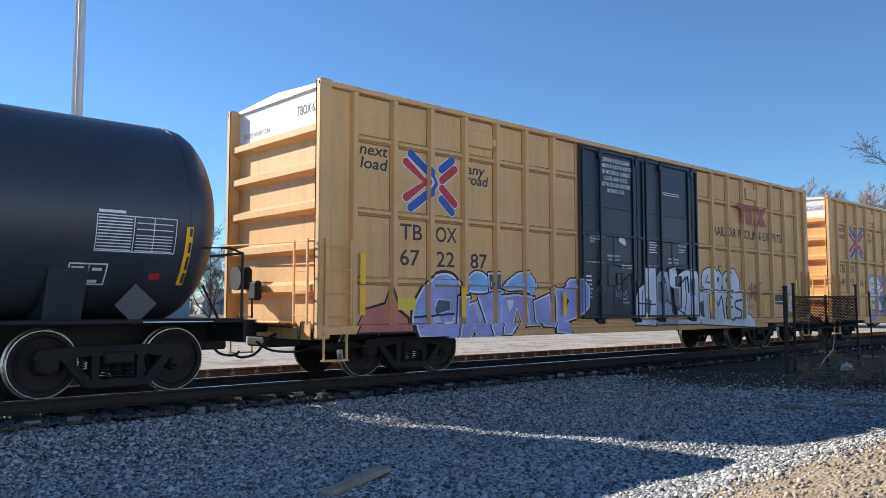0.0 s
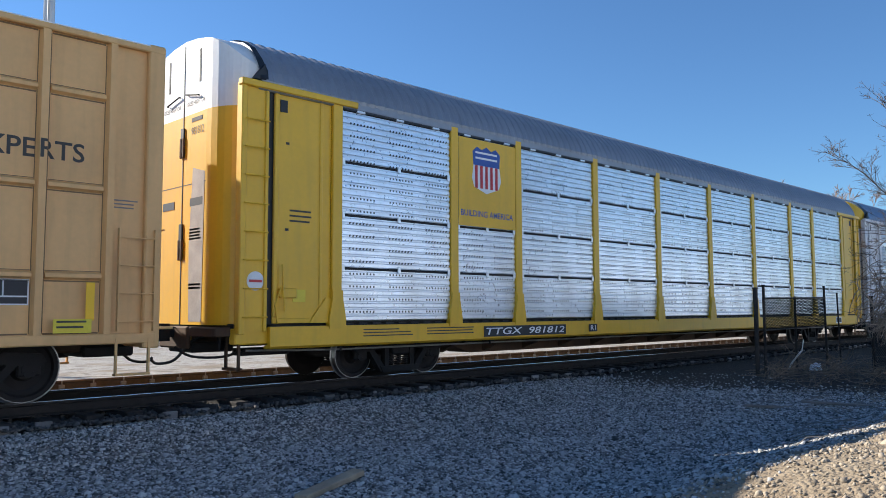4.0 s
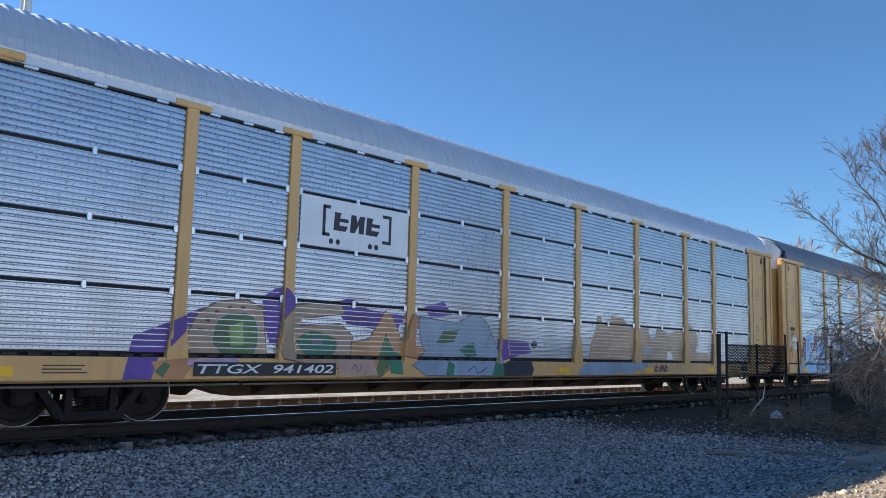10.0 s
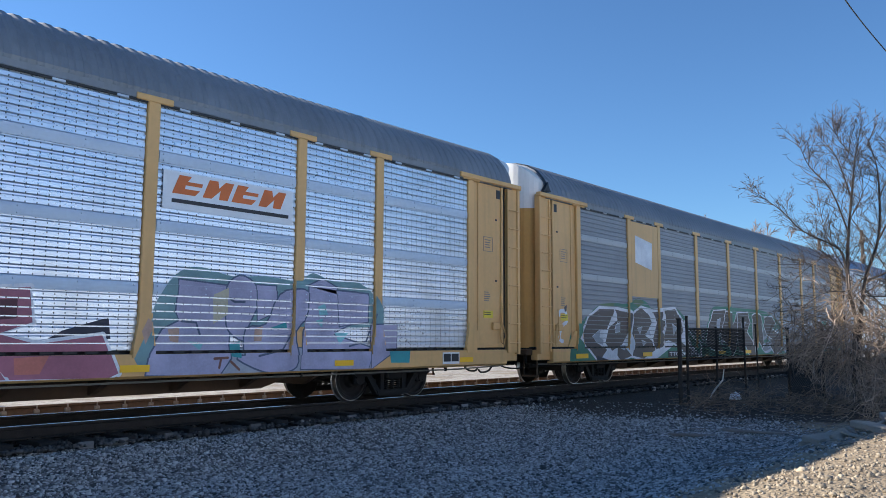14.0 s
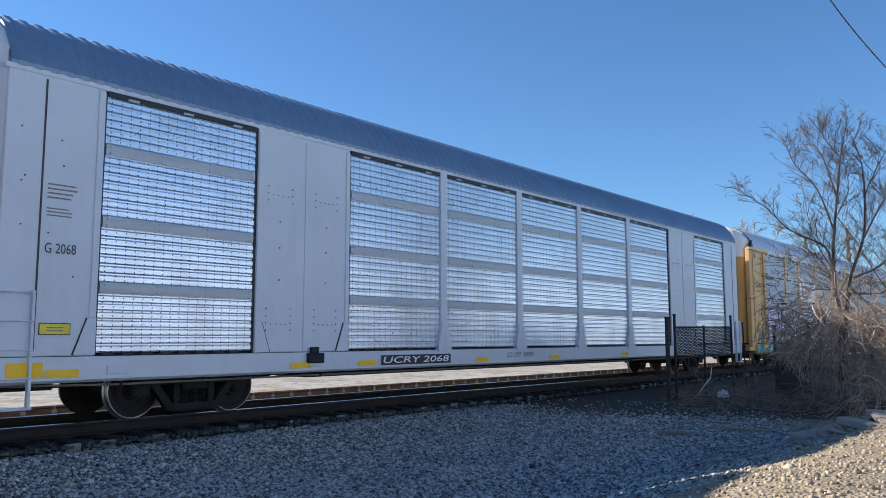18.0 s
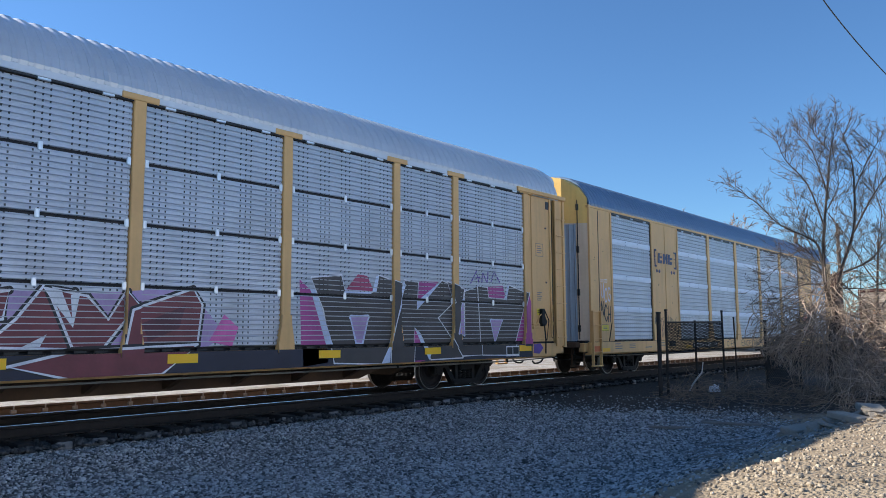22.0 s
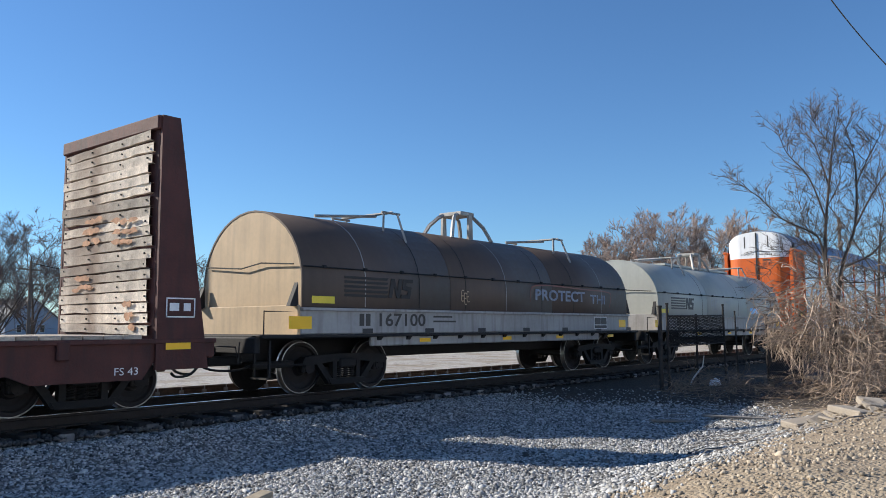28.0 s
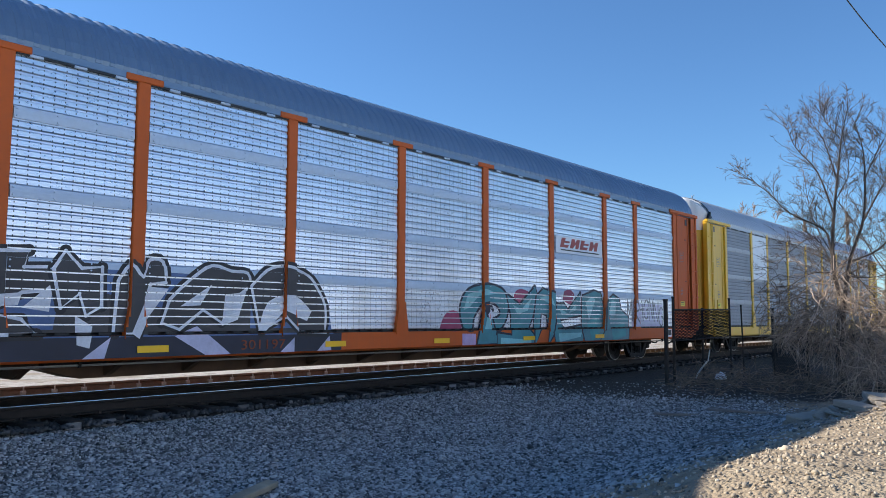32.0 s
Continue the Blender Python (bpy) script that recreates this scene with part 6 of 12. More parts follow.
        if turn:
            rs = random.Random(5)
            for yc, zc, wide, rows in ((-0.30, 2.80, 0.34, 3), (0.72, 2.72, 0.42, 3), (-0.62, 1.95, 0.40, 2), (0.9, 1.4, 0.22, 3)):
                stain = Geo()
                for k in range(rows):
                    zb = zc + 0.163 * (k - rows / 2)
                    for j in range(4):
                        ya, zz = yc + rs.uniform(-wide, wide) * 0.7, zb + rs.uniform(0.02, 0.07)
                        xs_ = 1.222 + 0.0025 * (4 * k + j)
                        ring = [(xs_, ya + wide * 0.42 * rs.uniform(0.5, 1.1) * math.cos(a), zz + 0.045 + 0.055 * rs.uniform(0.4, 1.1) * math.sin(a)) for a in np.linspace(0, 2 * math.pi, 11)[:-1]]
                        stain.poly(ring)
                tagged(part("rust_stain", stain, RUST_STAIN, bh, "orange rust stain on the planks"), kind="stuff")
        part("end_step", Geo().box(0.1, 0.2, -1.5, 1.5, 0.75, 1.0, 0.02), RED_BROWN, car, "", m0)
    ends_gear(car, L)
    truck(car, 2.05, 0.42, 1.78, u0)
    truck(car, L - 1.95, 0.42, 1.78, u0)
    for x0, x1, y, ang in ((12.6, 16.2, 0.3, 2), (10.3, 13.4, -0.4, -3), (5.0, 8.2, 0.5, 1.5), (2.0, 4.8, 0.0, -2), (16.4, 18.6, -0.2, 3)):
        part("loose_timber", Geo().box(0, x1 - x0, -0.06, 0.06, 0, 0.11, 0.006), TIMBER, car, "pale loose timber", pose(x0, y, 1.121, 0, 0, ang))
    for x, y in ((15.9, -1.3), (12.2, -0.9), (9.0, -1.2), (6.0, 0.2)):
        part("timber_block", Geo().box(0, 0.28, -0.2, 0.2, 0, 0.10, 0.008), TIMBER, car, "pale timber block", pose(x, y, 1.121, 0, 0, 12))
    part("stake", Geo().box(14.55, 14.67, -1.62, -1.54, 0.95, 1.42, 0.008), TIMBER, car)
    for x in (3.0, 6.8, 10.6, 13.9, 16.9, L - 1.0):
        mark(car, x, x + 0.42, 0.90, 1.0, REFLECT, -1.60)
    mark(car, 0.3, 0.72, 0.90, 1.0, REFLECT, -1.60)
    bars(car, 2.9, 4.9, 0.62, 0.78, 1, DECAL_GREY, -1.523)
    bars(car, 2.2, 2.6, 0.60, 0.72, 1, WHITEP, -1.523)
    lettering("FS 43", 0.11, WHITEP, car, L - 1.75, 0.55, -1.524, 0.36)
    for x0, x1, z0, z1 in ((L - 1.0, L - 0.5, 1.38, 1.40), (L - 1.0, L - 0.5, 1.66, 1.68), (L - 1.0, L - 0.98, 1.38, 1.68), (L - 0.52, L - 0.5, 1.38, 1.68), (L - 0.94, L - 0.78, 1.48, 1.6), (L - 0.7, L - 0.58, 1.48, 1.6)):
        mark(car, x0, x1, z0, z1, WHITEP, -1.575, "stencil_line")
    return car


# ---- coil cars ----
def coil_car(u0, label, number, hood, beam, dusty, L=14.3):
    car = new_car("coil_car", label, u0, "coil car")
    a, b = 1.0, L - 0.6
    part("deck", Geo().box(0.1, L - 0.1, -1.45, 1.45, 1.02, 1.10, 0.015).box(0.2, L - 0.2, -0.35, 0.35, 0.6, 1.05, 0.03), STEEL_DARK, car)
    for turn in (0, 180):
        m0 = pose(0, 0, 0) if turn == 0 else pose(a + b, 0, 0, 0, 0, 180)
        g = Geo().box(a, b, -1.52, -1.40, 1.10, 1.56, 0.02).box(a, b, -1.58, -1.40, 1.52, 1.58, 0.012)
        part("side_beam", g, beam, car, "", m0)
        part("walkway", Geo().box(a - 0.9, b + 0.5, -1.60, -1.3, 1.04, 1.10, 0.012), STEEL_DARK, car, "", m0)
        part("side_sill", Geo().box(a + 1.8, b - 1.8, -1.50, -1.40, 0.86, 1.08, 0.02), beam, car, "", m0)
        for k in range(12):
            part("bracket", shared("bracket", lambda: Geo().prism([(-1.56, 1.04), (-1.42, 1.04), (-1.42, 0.88)], -0.06, 0.06, "x").data("bracket", STEEL_DARK)), STEEL_DARK, car, "", m0 @ Matrix.Translation((a + 2.0 + k * 0.85, 0, 0)))
    for x, t in ((a, -1), (b, 1)):
        part("end_wall", Geo().box(min(x, x + t * 0.06), max(x, x + t * 0.06), -1.5, 1.5, 1.08, 1.62, 0.01), COIL_TAN if dusty else beam, car)
        for y in (-1.42, 1.42):
            part("corner_bracket", Geo().prism([(x + t * 0.02, 1.6), (x + t * 0.22, 1.6), (x + t * 0.04, 2.02)], y - 0.05, y + 0.05, "y"), STEEL_DARK, car)
    prof = [(-1.49, 1.60), (-1.50, 2.05)] + [(-1.50 * math.cos(t), 2.05 + 1.40 * math.sin(t)) for t in np.linspace(0.12, math.pi - 0.12, 18)] + [(1.50, 2.05), (1.49, 1.60)]
    h0, h1 = a + 0.03, b - 0.03
    n = 3
    for i in range(n):
        x0, x1 = h0 + (h1 - h0) * i / n, h0 + (h1 - h0) * (i + 1) / n - 0.012
        g = Geo().prism(prof + [(y * 0.98, z - 0.03) for y, z in prof[::-1]], x0, x1, "x")
        me = g.data("hood_sheet", hood)
        me.polygons.foreach_set("use_smooth", [abs(p.normal.x) < 0.5 for p in me.polygons])
        part("hood_sheet", me, hood, car)
    # on the dusty car these ends are coloured paler than the hood, as sunlit
    for x in (h0 + 0.02, h1 - 0.03):
        part("hood_end", Geo().prism([(y * 0.985, z - 0.01) for y, z in prof], x - 0.01, x + 0.02, "x"), COIL_TAN if dusty else hood, car, "flat hood end")
    for k in range(1, 8 if dusty else 3):
        x = h0 + (h1 - h0) * k / (8 if dusty else 3.4)
        part("hood_seam", Geo().sheet([[(x + d, y * 1.006, z + 0.008) for y, z in prof] for d in (-0.012, 0.012)]), (COIL_WHITE if k % 3 == 1 else STEEL_DARK) if dusty else STEEL_DARK, car)
    g = Geo().tube([(h0, -1.50, 2.32), (h1, -1.50, 2.32)], 0.014, 5)
    for k in range(12):
        x = h0 + (h1 - h0) * (k + 0.5) / 12
        g.box(x - 0.04, x + 0.04, -1.525, -1.47, 2.30, 2.36, 0.008)
    part("hood_handrail", g, STEEL_DARK, car)
    part("end_rail", Geo().tube([(h0 - 0.04, -1.3, 2.36), (h0 - 0.06, -0.4, 2.42), (h0 - 0.06, 0.2, 2.34), (h0 - 0.04, 1.35, 2.42)], 0.014, 5), STEEL_DARK, car)
    xm = (h0 + h1) / 2
    fr = mat("worn_bracket_steel", (0.38, 0.36, 0.33), 0.65, 0.2, 0.25, 4, dirt=0.5, dirt_col=(0.12, 0.07, 0.04))
    g = Geo()
    for sy in (-0.42, 0.42):
        for sx in (-1, 1):
            g.tube([(xm + sx * 0.82, sy * 1.2, 3.36), (xm + sx * 0.62, sy * 0.9, 3.74), (xm + sx * 0.40, sy * 0.6, 3.96), (xm + sx * 0.22, sy * 0.5, 4.03)], 0.05, 4)
        g.prism([(xm - 0.09, 3.36), (xm + 0.09, 3.36), (xm + 0.07, 4.0), (xm - 0.07, 4.0)], sy - 0.03, sy + 0.03, "y")
    g.box(xm - 0.27, xm + 0.27, -0.36, 0.36, 3.98, 4.09, 0.02)
    part("lifting_frame", g, fr, car, "worn steel lifting frame")
    for x in (h0 + 3.2, h1 - 2.6):
        g = Geo()
        for sy in (-1, 1):
            g.tube([(x, sy * 1.10, 3.00), (x + 0.06, sy * 0.78, 3.66)], 0.032, 4)
            g.tube([(x - 0.42, sy * 0.82, 3.24), (x - 0.36, sy * 0.78, 3.66)], 0.032, 4)
            g.tube([(x - 0.42, sy * 0.78, 3.66), (x + 0.14, sy * 0.78, 3.66)], 0.026, 4)
        g.tube([(x - 0.1, -0.78, 3.68), (x - 0.1, 0.78, 3.68)], 0.03, 4)
        g.tube([(x - 0.1, -0.3, 3.64), (x - 1.7, -0.1, 3.50)], 0.032, 4)
        part("stacking_frame", g, fr, car)
    if not dusty:
        part("ridge_walk", Geo().box(h0 + 3.4, h1 - 2.9, -0.30, 0.30, 3.44, 3.53, 0.015), hood, car, "flat grey ridge plate")
    # brake wheel and platform rails at the far end
    g = Geo()
    g.tube([(L - 0.35, -0.9 + 0.28 * math.cos(t), 2.10 + 0.28 * math.sin(t)) for t in np.linspace(0, 2 * math.pi, 17)], 0.018, 5)
    for t in range(4):
        g.tube([(L - 0.35, -0.9, 2.10), (L - 0.35, -0.9 + 0.28 * math.cos(t * 1.57), 2.10 + 0.28 * math.sin(t * 1.57))], 0.012, 4)
    g.tube([(L - 0.35, -0.9, 2.10), (L - 0.5, -0.9, 2.10)], 0.03, 6).box(L - 0.56, L - 0.45, -1.0, -0.8, 1.08, 2.2, 0.015)
    part("brake_wheel", g, STEEL_DARK, car)
    for xe, turn in ((0, 0), (L, 180)):
        g = Geo().box(0.02, 0.14, -1.5, 1.5, 0.78, 1.06, 0.02)
        for y in (-1.45, -1.05):
            g.box(0.35, 0.39, y - 0.02, y + 0.02, 0.34, 1.0)
        g.box(0.30, 0.44, -1.47, -1.03, 0.34, 0.37)
        g.tube([(0.2, -1.5, 1.1), (0.2, -1.5, 1.5), (0.9, -1.5, 1.5)], 0.014, 5)
        part("end_sill", g, STEEL_DARK, car, "", pose(xe, 0, 0, 0, 0, turn))
    ends_gear(car, L)
    truck(car, 2.55, 0.48, 1.85, u0)
    truck(car, L - 1.75, 0.48, 1.85, u0)
    # stripes and initials stand as plain bars
    dk = DECAL_BLACK if not dusty else mat("decal_dark_brown", (0.020, 0.017, 0.016), 0.6)
    x0 = 2.05
    for k in range(5):
        part("emblem", Geo().prism([(x0, 1.80 + 0.085 * k), (x0 + 1.16, 1.80 + 0.085 * k), (x0 + 1.20, 1.85 + 0.085 * k), (x0, 1.85 + 0.085 * k)], -1.512, -1.506, "y"), dk, car)
    for dx in (0.0, 0.36):
        x = x0 + 1.20 + dx
        sg_ = -1 if dx else 1
        part("emblem", Geo().prism([(x, 1.80), (x + 0.10, 1.80), (x + 0.16, 2.04), (x + 0.24, 1.80), (x + 0.33, 1.80), (x + 0.41, 2.19), (x + 0.31, 2.19), (x + 0.26, 1.96), (x + 0.18, 2.19), (x + 0.08, 2.19)] if sg_ > 0 else
                                   [(x, 1.80), (x + 0.28, 1.80), (x + 0.33, 2.03), (x + 0.16, 2.06), (x + 0.17, 2.12), (x + 0.36, 2.12), (x + 0.38, 2.19), (x + 0.08, 2.19), (x + 0.05, 1.98), (x + 0.22, 1.95), (x + 0.20, 1.88), (x + 0.02, 1.88)], -1.512, -1.506, "y"), dk, car)
    for dx in (0.0, 0.17):
        mark(car, 2.44 + dx, 2.56 + dx, 1.25, 1.48, GREYTXT, -1.522, "stencil_bar")
    lettering(number, 0.25, GREYTXT, car, 2.98, 1.25, -1.527, 1.38, name="number", bold=0.02)
    bars(car, 4.62, 5.4, 1.26, 1.46, 2, GREYTXT, -1.524)
    mark(car, 0.72, 1.24, 1.20, 1.42, REFLECT, -1.523)
    for x in (4.2, 7.2, 9.6, 12.4):
        mark(car, x, x + 0.35, 0.92, 1.0, REFLECT, -1.503)
    mark(car, a + 0.25, a + 0.80, 1.66, 1.79, DECAL_YELLOW, -1.51, "notice")
    dp = mark(car, b - 2.10, b - 1.36, 1.16, 1.50, WHITEP, -1.523, "data_panel", "black data panel in a white frame")
    for dx in (0.0, 0.35):
        mark(dp, b - 2.07 + dx, b - 1.74 + dx, 1.28, 1.47, DECAL_BLACK, -1.528, "field")
    mark(dp, b - 2.07, b - 1.39, 1.18, 1.26, DECAL_BLACK, -1.528, "field")
    mark(car, b - 0.62, b - 0.20, 1.20, 1.42, REFLECT, -1.523)
    for k in range(14):
        x = a + 0.6 + k * 0.92
        if k % 2:
            mark(car, x, x + 0.28, 1.11, 1.20, DECAL_BLACK, -1.522, "slot")
    if dusty:
        lettering("PROTECT", 0.27, WORN_BLUE, car, 8.62, 1.90, -1.512, 2.5, name="lettering", bold=0.03)
        lettering("THI", 0.25, WORN_BLUE, car, 11.42, 1.86, -1.512, 0.86, name="lettering", bold=0.02)
        spray(car, stroke("worn_rose", [(8.40, 1.86), (8.46, 2.20), (9.2, 2.28), (11.0, 2.24), (12.5, 2.20), (12.62, 2.02), (12.55, 1.78)], 0.016), [(8.2, 12.9, 1.62, 2.30, -1.506)], label="faded red outline on the hood")
        scrawl(car, [(5, 7.6, 1.5, 2.6, -1.506)], 5.6, 5.9, 1.75, 2.0, COIL_TAN, 6, 0.010, 302)
    else:
        for k, (xa, xb) in enumerate(((5.6, 6.6), (6.9, 8.2), (12.0, 13.0))):
            scrawl(car, [(5, 13.6, 1.5, 2.6, -1.506)], xa, xa + 0.6, 1.80, 2.15, SP["ash"], 7, 0.008, 310 + k)
        mark(car, 9.8, 10.8, 1.72, 1.95, SP["sky"], -1.506, "paint_patch", "pale blue paint patch")
    return car


# ---- the train, front to back ----
tank_car(-10.95)

box1, cells1 = boxcar(7.17, "tan-yellow high boxcar with dark blue doors and painted graffiti", "672287", {
    "left": ["CERRAR Y BLOQUEAR", "AMBAS PUERTAS ANTES", "DE MOVER EL CARRO", "CLOSE AND LOCK", "BOTH DOORS BEFORE", "MOVING CAR"], "right": []}, 0.3)
spray(box1, form("lilac", [(2.17, 0.72), (2.08, 0.95), (2.11, 1.25), (2.25, 1.48), (2.45, 1.72), (2.76, 1.84), (3.05, 1.81), (3.21, 1.6), (3.22, 1.11), (3.2, 0.93), (3.15, 0.67), (2.72, 0.66)], "black", 0.075, "white", True) +
      form("sky", [(2.45, 1.59), (2.62, 1.76), (2.98, 1.78), (3.13, 1.62)]) +
      form("slate", [(2.6, 1.18), (2.68, 1.37), (2.99, 1.35), (2.99, 1.18), (2.78, 1.14), (2.64, 1.09)], "white", 0.02) +
      form("sky", [(2.22, 1.21), (2.32, 1.18), (2.31, 1.06), (2.21, 1.08)]) +
      form("pale", [(2.46, 1.08), (2.71, 1.11), (2.75, 0.95), (2.5, 0.92)]) +
      form("lilac", [(3.21, 1.42), (3.5, 1.43), (3.48, 1.28), (3.72, 1.35), (4.06, 0.66), (3.61, 0.65), (3.51, 0.85), (3.46, 0.64), (3.17, 0.66)], "black", 0.055, "white") +
      form("lilac", [(3.67, 1.52), (4.16, 1.57), (4.42, 1.55), (4.37, 0.87), (4.35, 0.66), (4.1, 0.67), (3.97, 0.92), (3.76, 1.36)], "black", 0.055, "white") +
      form("sky", [(3.42, 1.55), (3.45, 1.75), (3.62, 1.9), (3.87, 1.88), (4.01, 1.73), (4.0, 1.55), (3.67, 1.52)], "black", 0.05, "white", True) +
      form("slate", [(4.01, 1.89), (4.33, 1.9), (4.31, 1.57), (4.04, 1.56)], "black", 0.05, "white") +
      form("sky", [(4.35, 1.63), (4.86, 1.91), (5.18, 1.96), (5.38, 1.77), (5.36, 1.45), (4.96, 1.6), (4.6, 1.58)], "black", 0.05, "white") +
      form("lilac", [(4.36, 1.44), (4.82, 1.48), (5.36, 1.43), (5.39, 0.87), (5.01, 0.86), (4.83, 1.21), (4.7, 0.85), (4.57, 0.7), (4.35, 0.7)], "black", 0.055, "white") +
      form("white", [(4.53, 1.38), (4.73, 1.38), (4.69, 1.21), (4.6, 1.13)]) +
      form("lilac", [(5.36, 1.35), (5.85, 1.5), (5.93, 0.82), (5.54, 0.86), (5.41, 0.97)], "black", 0.055, "white") +
      form("lilac", [(5.9, 1.66), (6.03, 1.6), (6.29, 1.63), (6.55, 1.83), (6.88, 1.84), (7.08, 1.65), (7.06, 1.25), (6.72, 1.0), (6.35, 0.92), (6.51, 0.66), (5.98, 0.72), (5.98, 1.42)], "black", 0.055, "white") +
      form("ink", [(6.37, 1.46), (6.51, 1.38), (6.4, 1.21)]) +
      form("sky", [(4.25, 1.51), (4.42, 1.46), (4.38, 1.29), (4.23, 1.32)]) +
      form("sky", [(6.66, 1.68), (6.89, 1.68), (6.83, 1.51)]) +
      form("pale", [(3.6, 1.32), (3.7, 1.3), (3.84, 1.06), (3.77, 0.92), (3.66, 1.1)]) +
      stroke("white", [(2.85, 0.94), (3.07, 0.95), (3.07, 1.04)], 0.02) +
      stroke("white", [(5.01, 1.41), (5.11, 0.9)], 0.018) +
      stroke("ink", [(2.1, 1.05), (3.07, 1.11)], 0.02),
      cells1, label="lilac and blue graffiti lettering with black and white edges")
spray(box1, form("white", [(8.87, 0.83), (8.84, 1.4), (8.99, 1.67), (9.29, 1.81), (9.24, 2.16), (9.71, 2.18), (9.76, 1.87), (9.74, 0.79)], "black", 0.035) +
      form("ash", [(9.78, 0.81), (9.76, 1.97), (9.92, 2.12), (10.26, 2.1), (10.35, 1.7), (10.44, 1.12), (10.71, 0.82)], "black", 0.03) +
      form("white", [(10.71, 0.81), (10.66, 1.64), (10.35, 1.78), (10.34, 2.18), (10.61, 2.23), (10.7, 2.01), (11.06, 2.18), (11.64, 2.16), (11.89, 1.82), (11.95, 1.43), (11.87, 0.81)], "black", 0.035) +
      form("grey", [(9.8, 1.83), (10.17, 1.92), (10.31, 1.41), (10.02, 1.27), (9.81, 1.41)]) +
      form("grey", [(10.52, 1.71), (10.75, 1.71), (10.8, 1.12), (10.57, 1.34)]) +
      form("grey", [(9.25, 1.47), (9.53, 1.4), (9.45, 1.06), (9.26, 1.13)]) +
      form("ink", [(9.99, 1.95), (10.13, 1.99), (10.18, 1.81), (10.02, 1.77)], "white", 0.012) +
      form("grey", [(11.37, 1.96), (11.54, 1.97), (11.55, 1.54), (11.37, 1.54)]) +
      stroke("black", [(10.18, 1.41), (10.71, 1.19), (11.26, 0.96)], 0.02) +
      stroke("black", [(8.99, 1.33), (9.69, 1.3)], 0.016) +
      stroke("black", [(9.14, 1.61), (9.11, 1.0)], 0.016) +
      stroke("black", [(11.06, 2.02), (11.12, 1.42), (10.98, 0.97)], 0.018) +
      stroke("black", [(9.77, 0.99), (11.85, 1.03)], 0.014) +
      form("white", [(11.85, 0.84), (11.87, 1.35), (12.0, 1.66), (12.47, 1.71), (13.13, 1.67), (14.09, 1.66), (14.4, 1.61), (14.49, 1.09), (14.83, 1.0), (14.88, 0.68), (11.95, 0.8)], "black", 0.035) +
      form("white", [(12.11, 1.83), (12.13, 2.1), (12.28, 2.23), (12.58, 2.29), (12.8, 2.13), (12.74, 1.74), (12.28, 1.73)], "black", 0.035, None, True) +
      form("white", [(12.74, 1.84), (12.77, 2.09), (13.0, 2.23), (13.2, 2.02), (13.08, 1.73), (12.82, 1.71)], "black", 0.035, None, True) +
      form("white", [(13.2, 1.86), (13.23, 2.09), (13.46, 2.2), (13.67, 1.99), (13.55, 1.71), (13.27, 1.71)], "black", 0.035, None, True) +
      form("white", [(13.6, 2.28), (13.87, 2.31), (14.17, 1.97), (14.11, 1.69), (13.7, 1.66)], "black", 0.035) +
      stroke("black", [(12.41, 2.08), (12.31, 1.91), (12.52, 1.9)], 0.022) +
      form("black", [(12.92, 2.05), (13.02, 2.05), (13.0, 1.93), (12.92, 1.93)]) +
      form("black", [(13.39, 2.05), (13.48, 2.05), (13.47, 1.93), (13.39, 1.93)]) +
      form("black", [(11.95, 1.35), (12.17, 1.43), (12.22, 0.95), (12.01, 1.03)]) +
      stroke("black", [(12.49, 1.58), (12.54, 0.9)], 0.03) +
      stroke("black", [(12.71, 0.94), (12.77, 1.53), (12.95, 1.27), (13.13, 1.54), (13.27, 0.93)], 0.03) +
      stroke("black", [(13.62, 1.49), (13.39, 1.47), (13.43, 0.93), (13.67, 0.93)], 0.03) +
      stroke("black", [(13.43, 1.23), (13.62, 1.25)], 0.03) +
      stroke("black", [(14.26, 1.44), (13.91, 1.39), (13.91, 1.23), (14.24, 1.13), (14.18, 0.94), (13.84, 0.94)], 0.03) +
      stroke("black", [(12.99, 2.42), (13.05, 2.25)], 0.012) +
      stroke("black", [(12.94, 2.32), (13.17, 2.36)], 0.012) +
      stroke("black", [(13.11, 2.43), (12.98, 2.25)], 0.012),
      cells1, label="white and grey graffiti lettering with thin black outlines")
scrawl(box1, cells1, 14.75, 15.3, 1.5, 1.95, SP["black"], 9, 0.014, 201)
scrawl(box1, cells1, 17.2, 17.7, 1.45, 1.9, SP["white"], 10, 0.016, 202)
scrawl(box1, cells1, 17.2, 17.75, 0.95, 1.4, SP["white"], 10, 0.016, 203)
lettering("XRH61A", 0.10, GREYTXT, box1, 14.50, 1.20, -1.5145, 0.5)
spray(box1, [([[(0.75, 0.78), (2.05, 0.78), (2.0, 1.05), (1.72, 1.25), (1.55, 1.62), (1.42, 1.32), (1.0, 1.22)]], SP["black"]),
             ([[(0.80, 0.81), (2.0, 0.81), (1.94, 1.03), (1.68, 1.20), (1.54, 1.54), (1.45, 1.28), (1.0, 1.18)]], SP["salmon"])], cells1, label="salmon red graffiti shape")

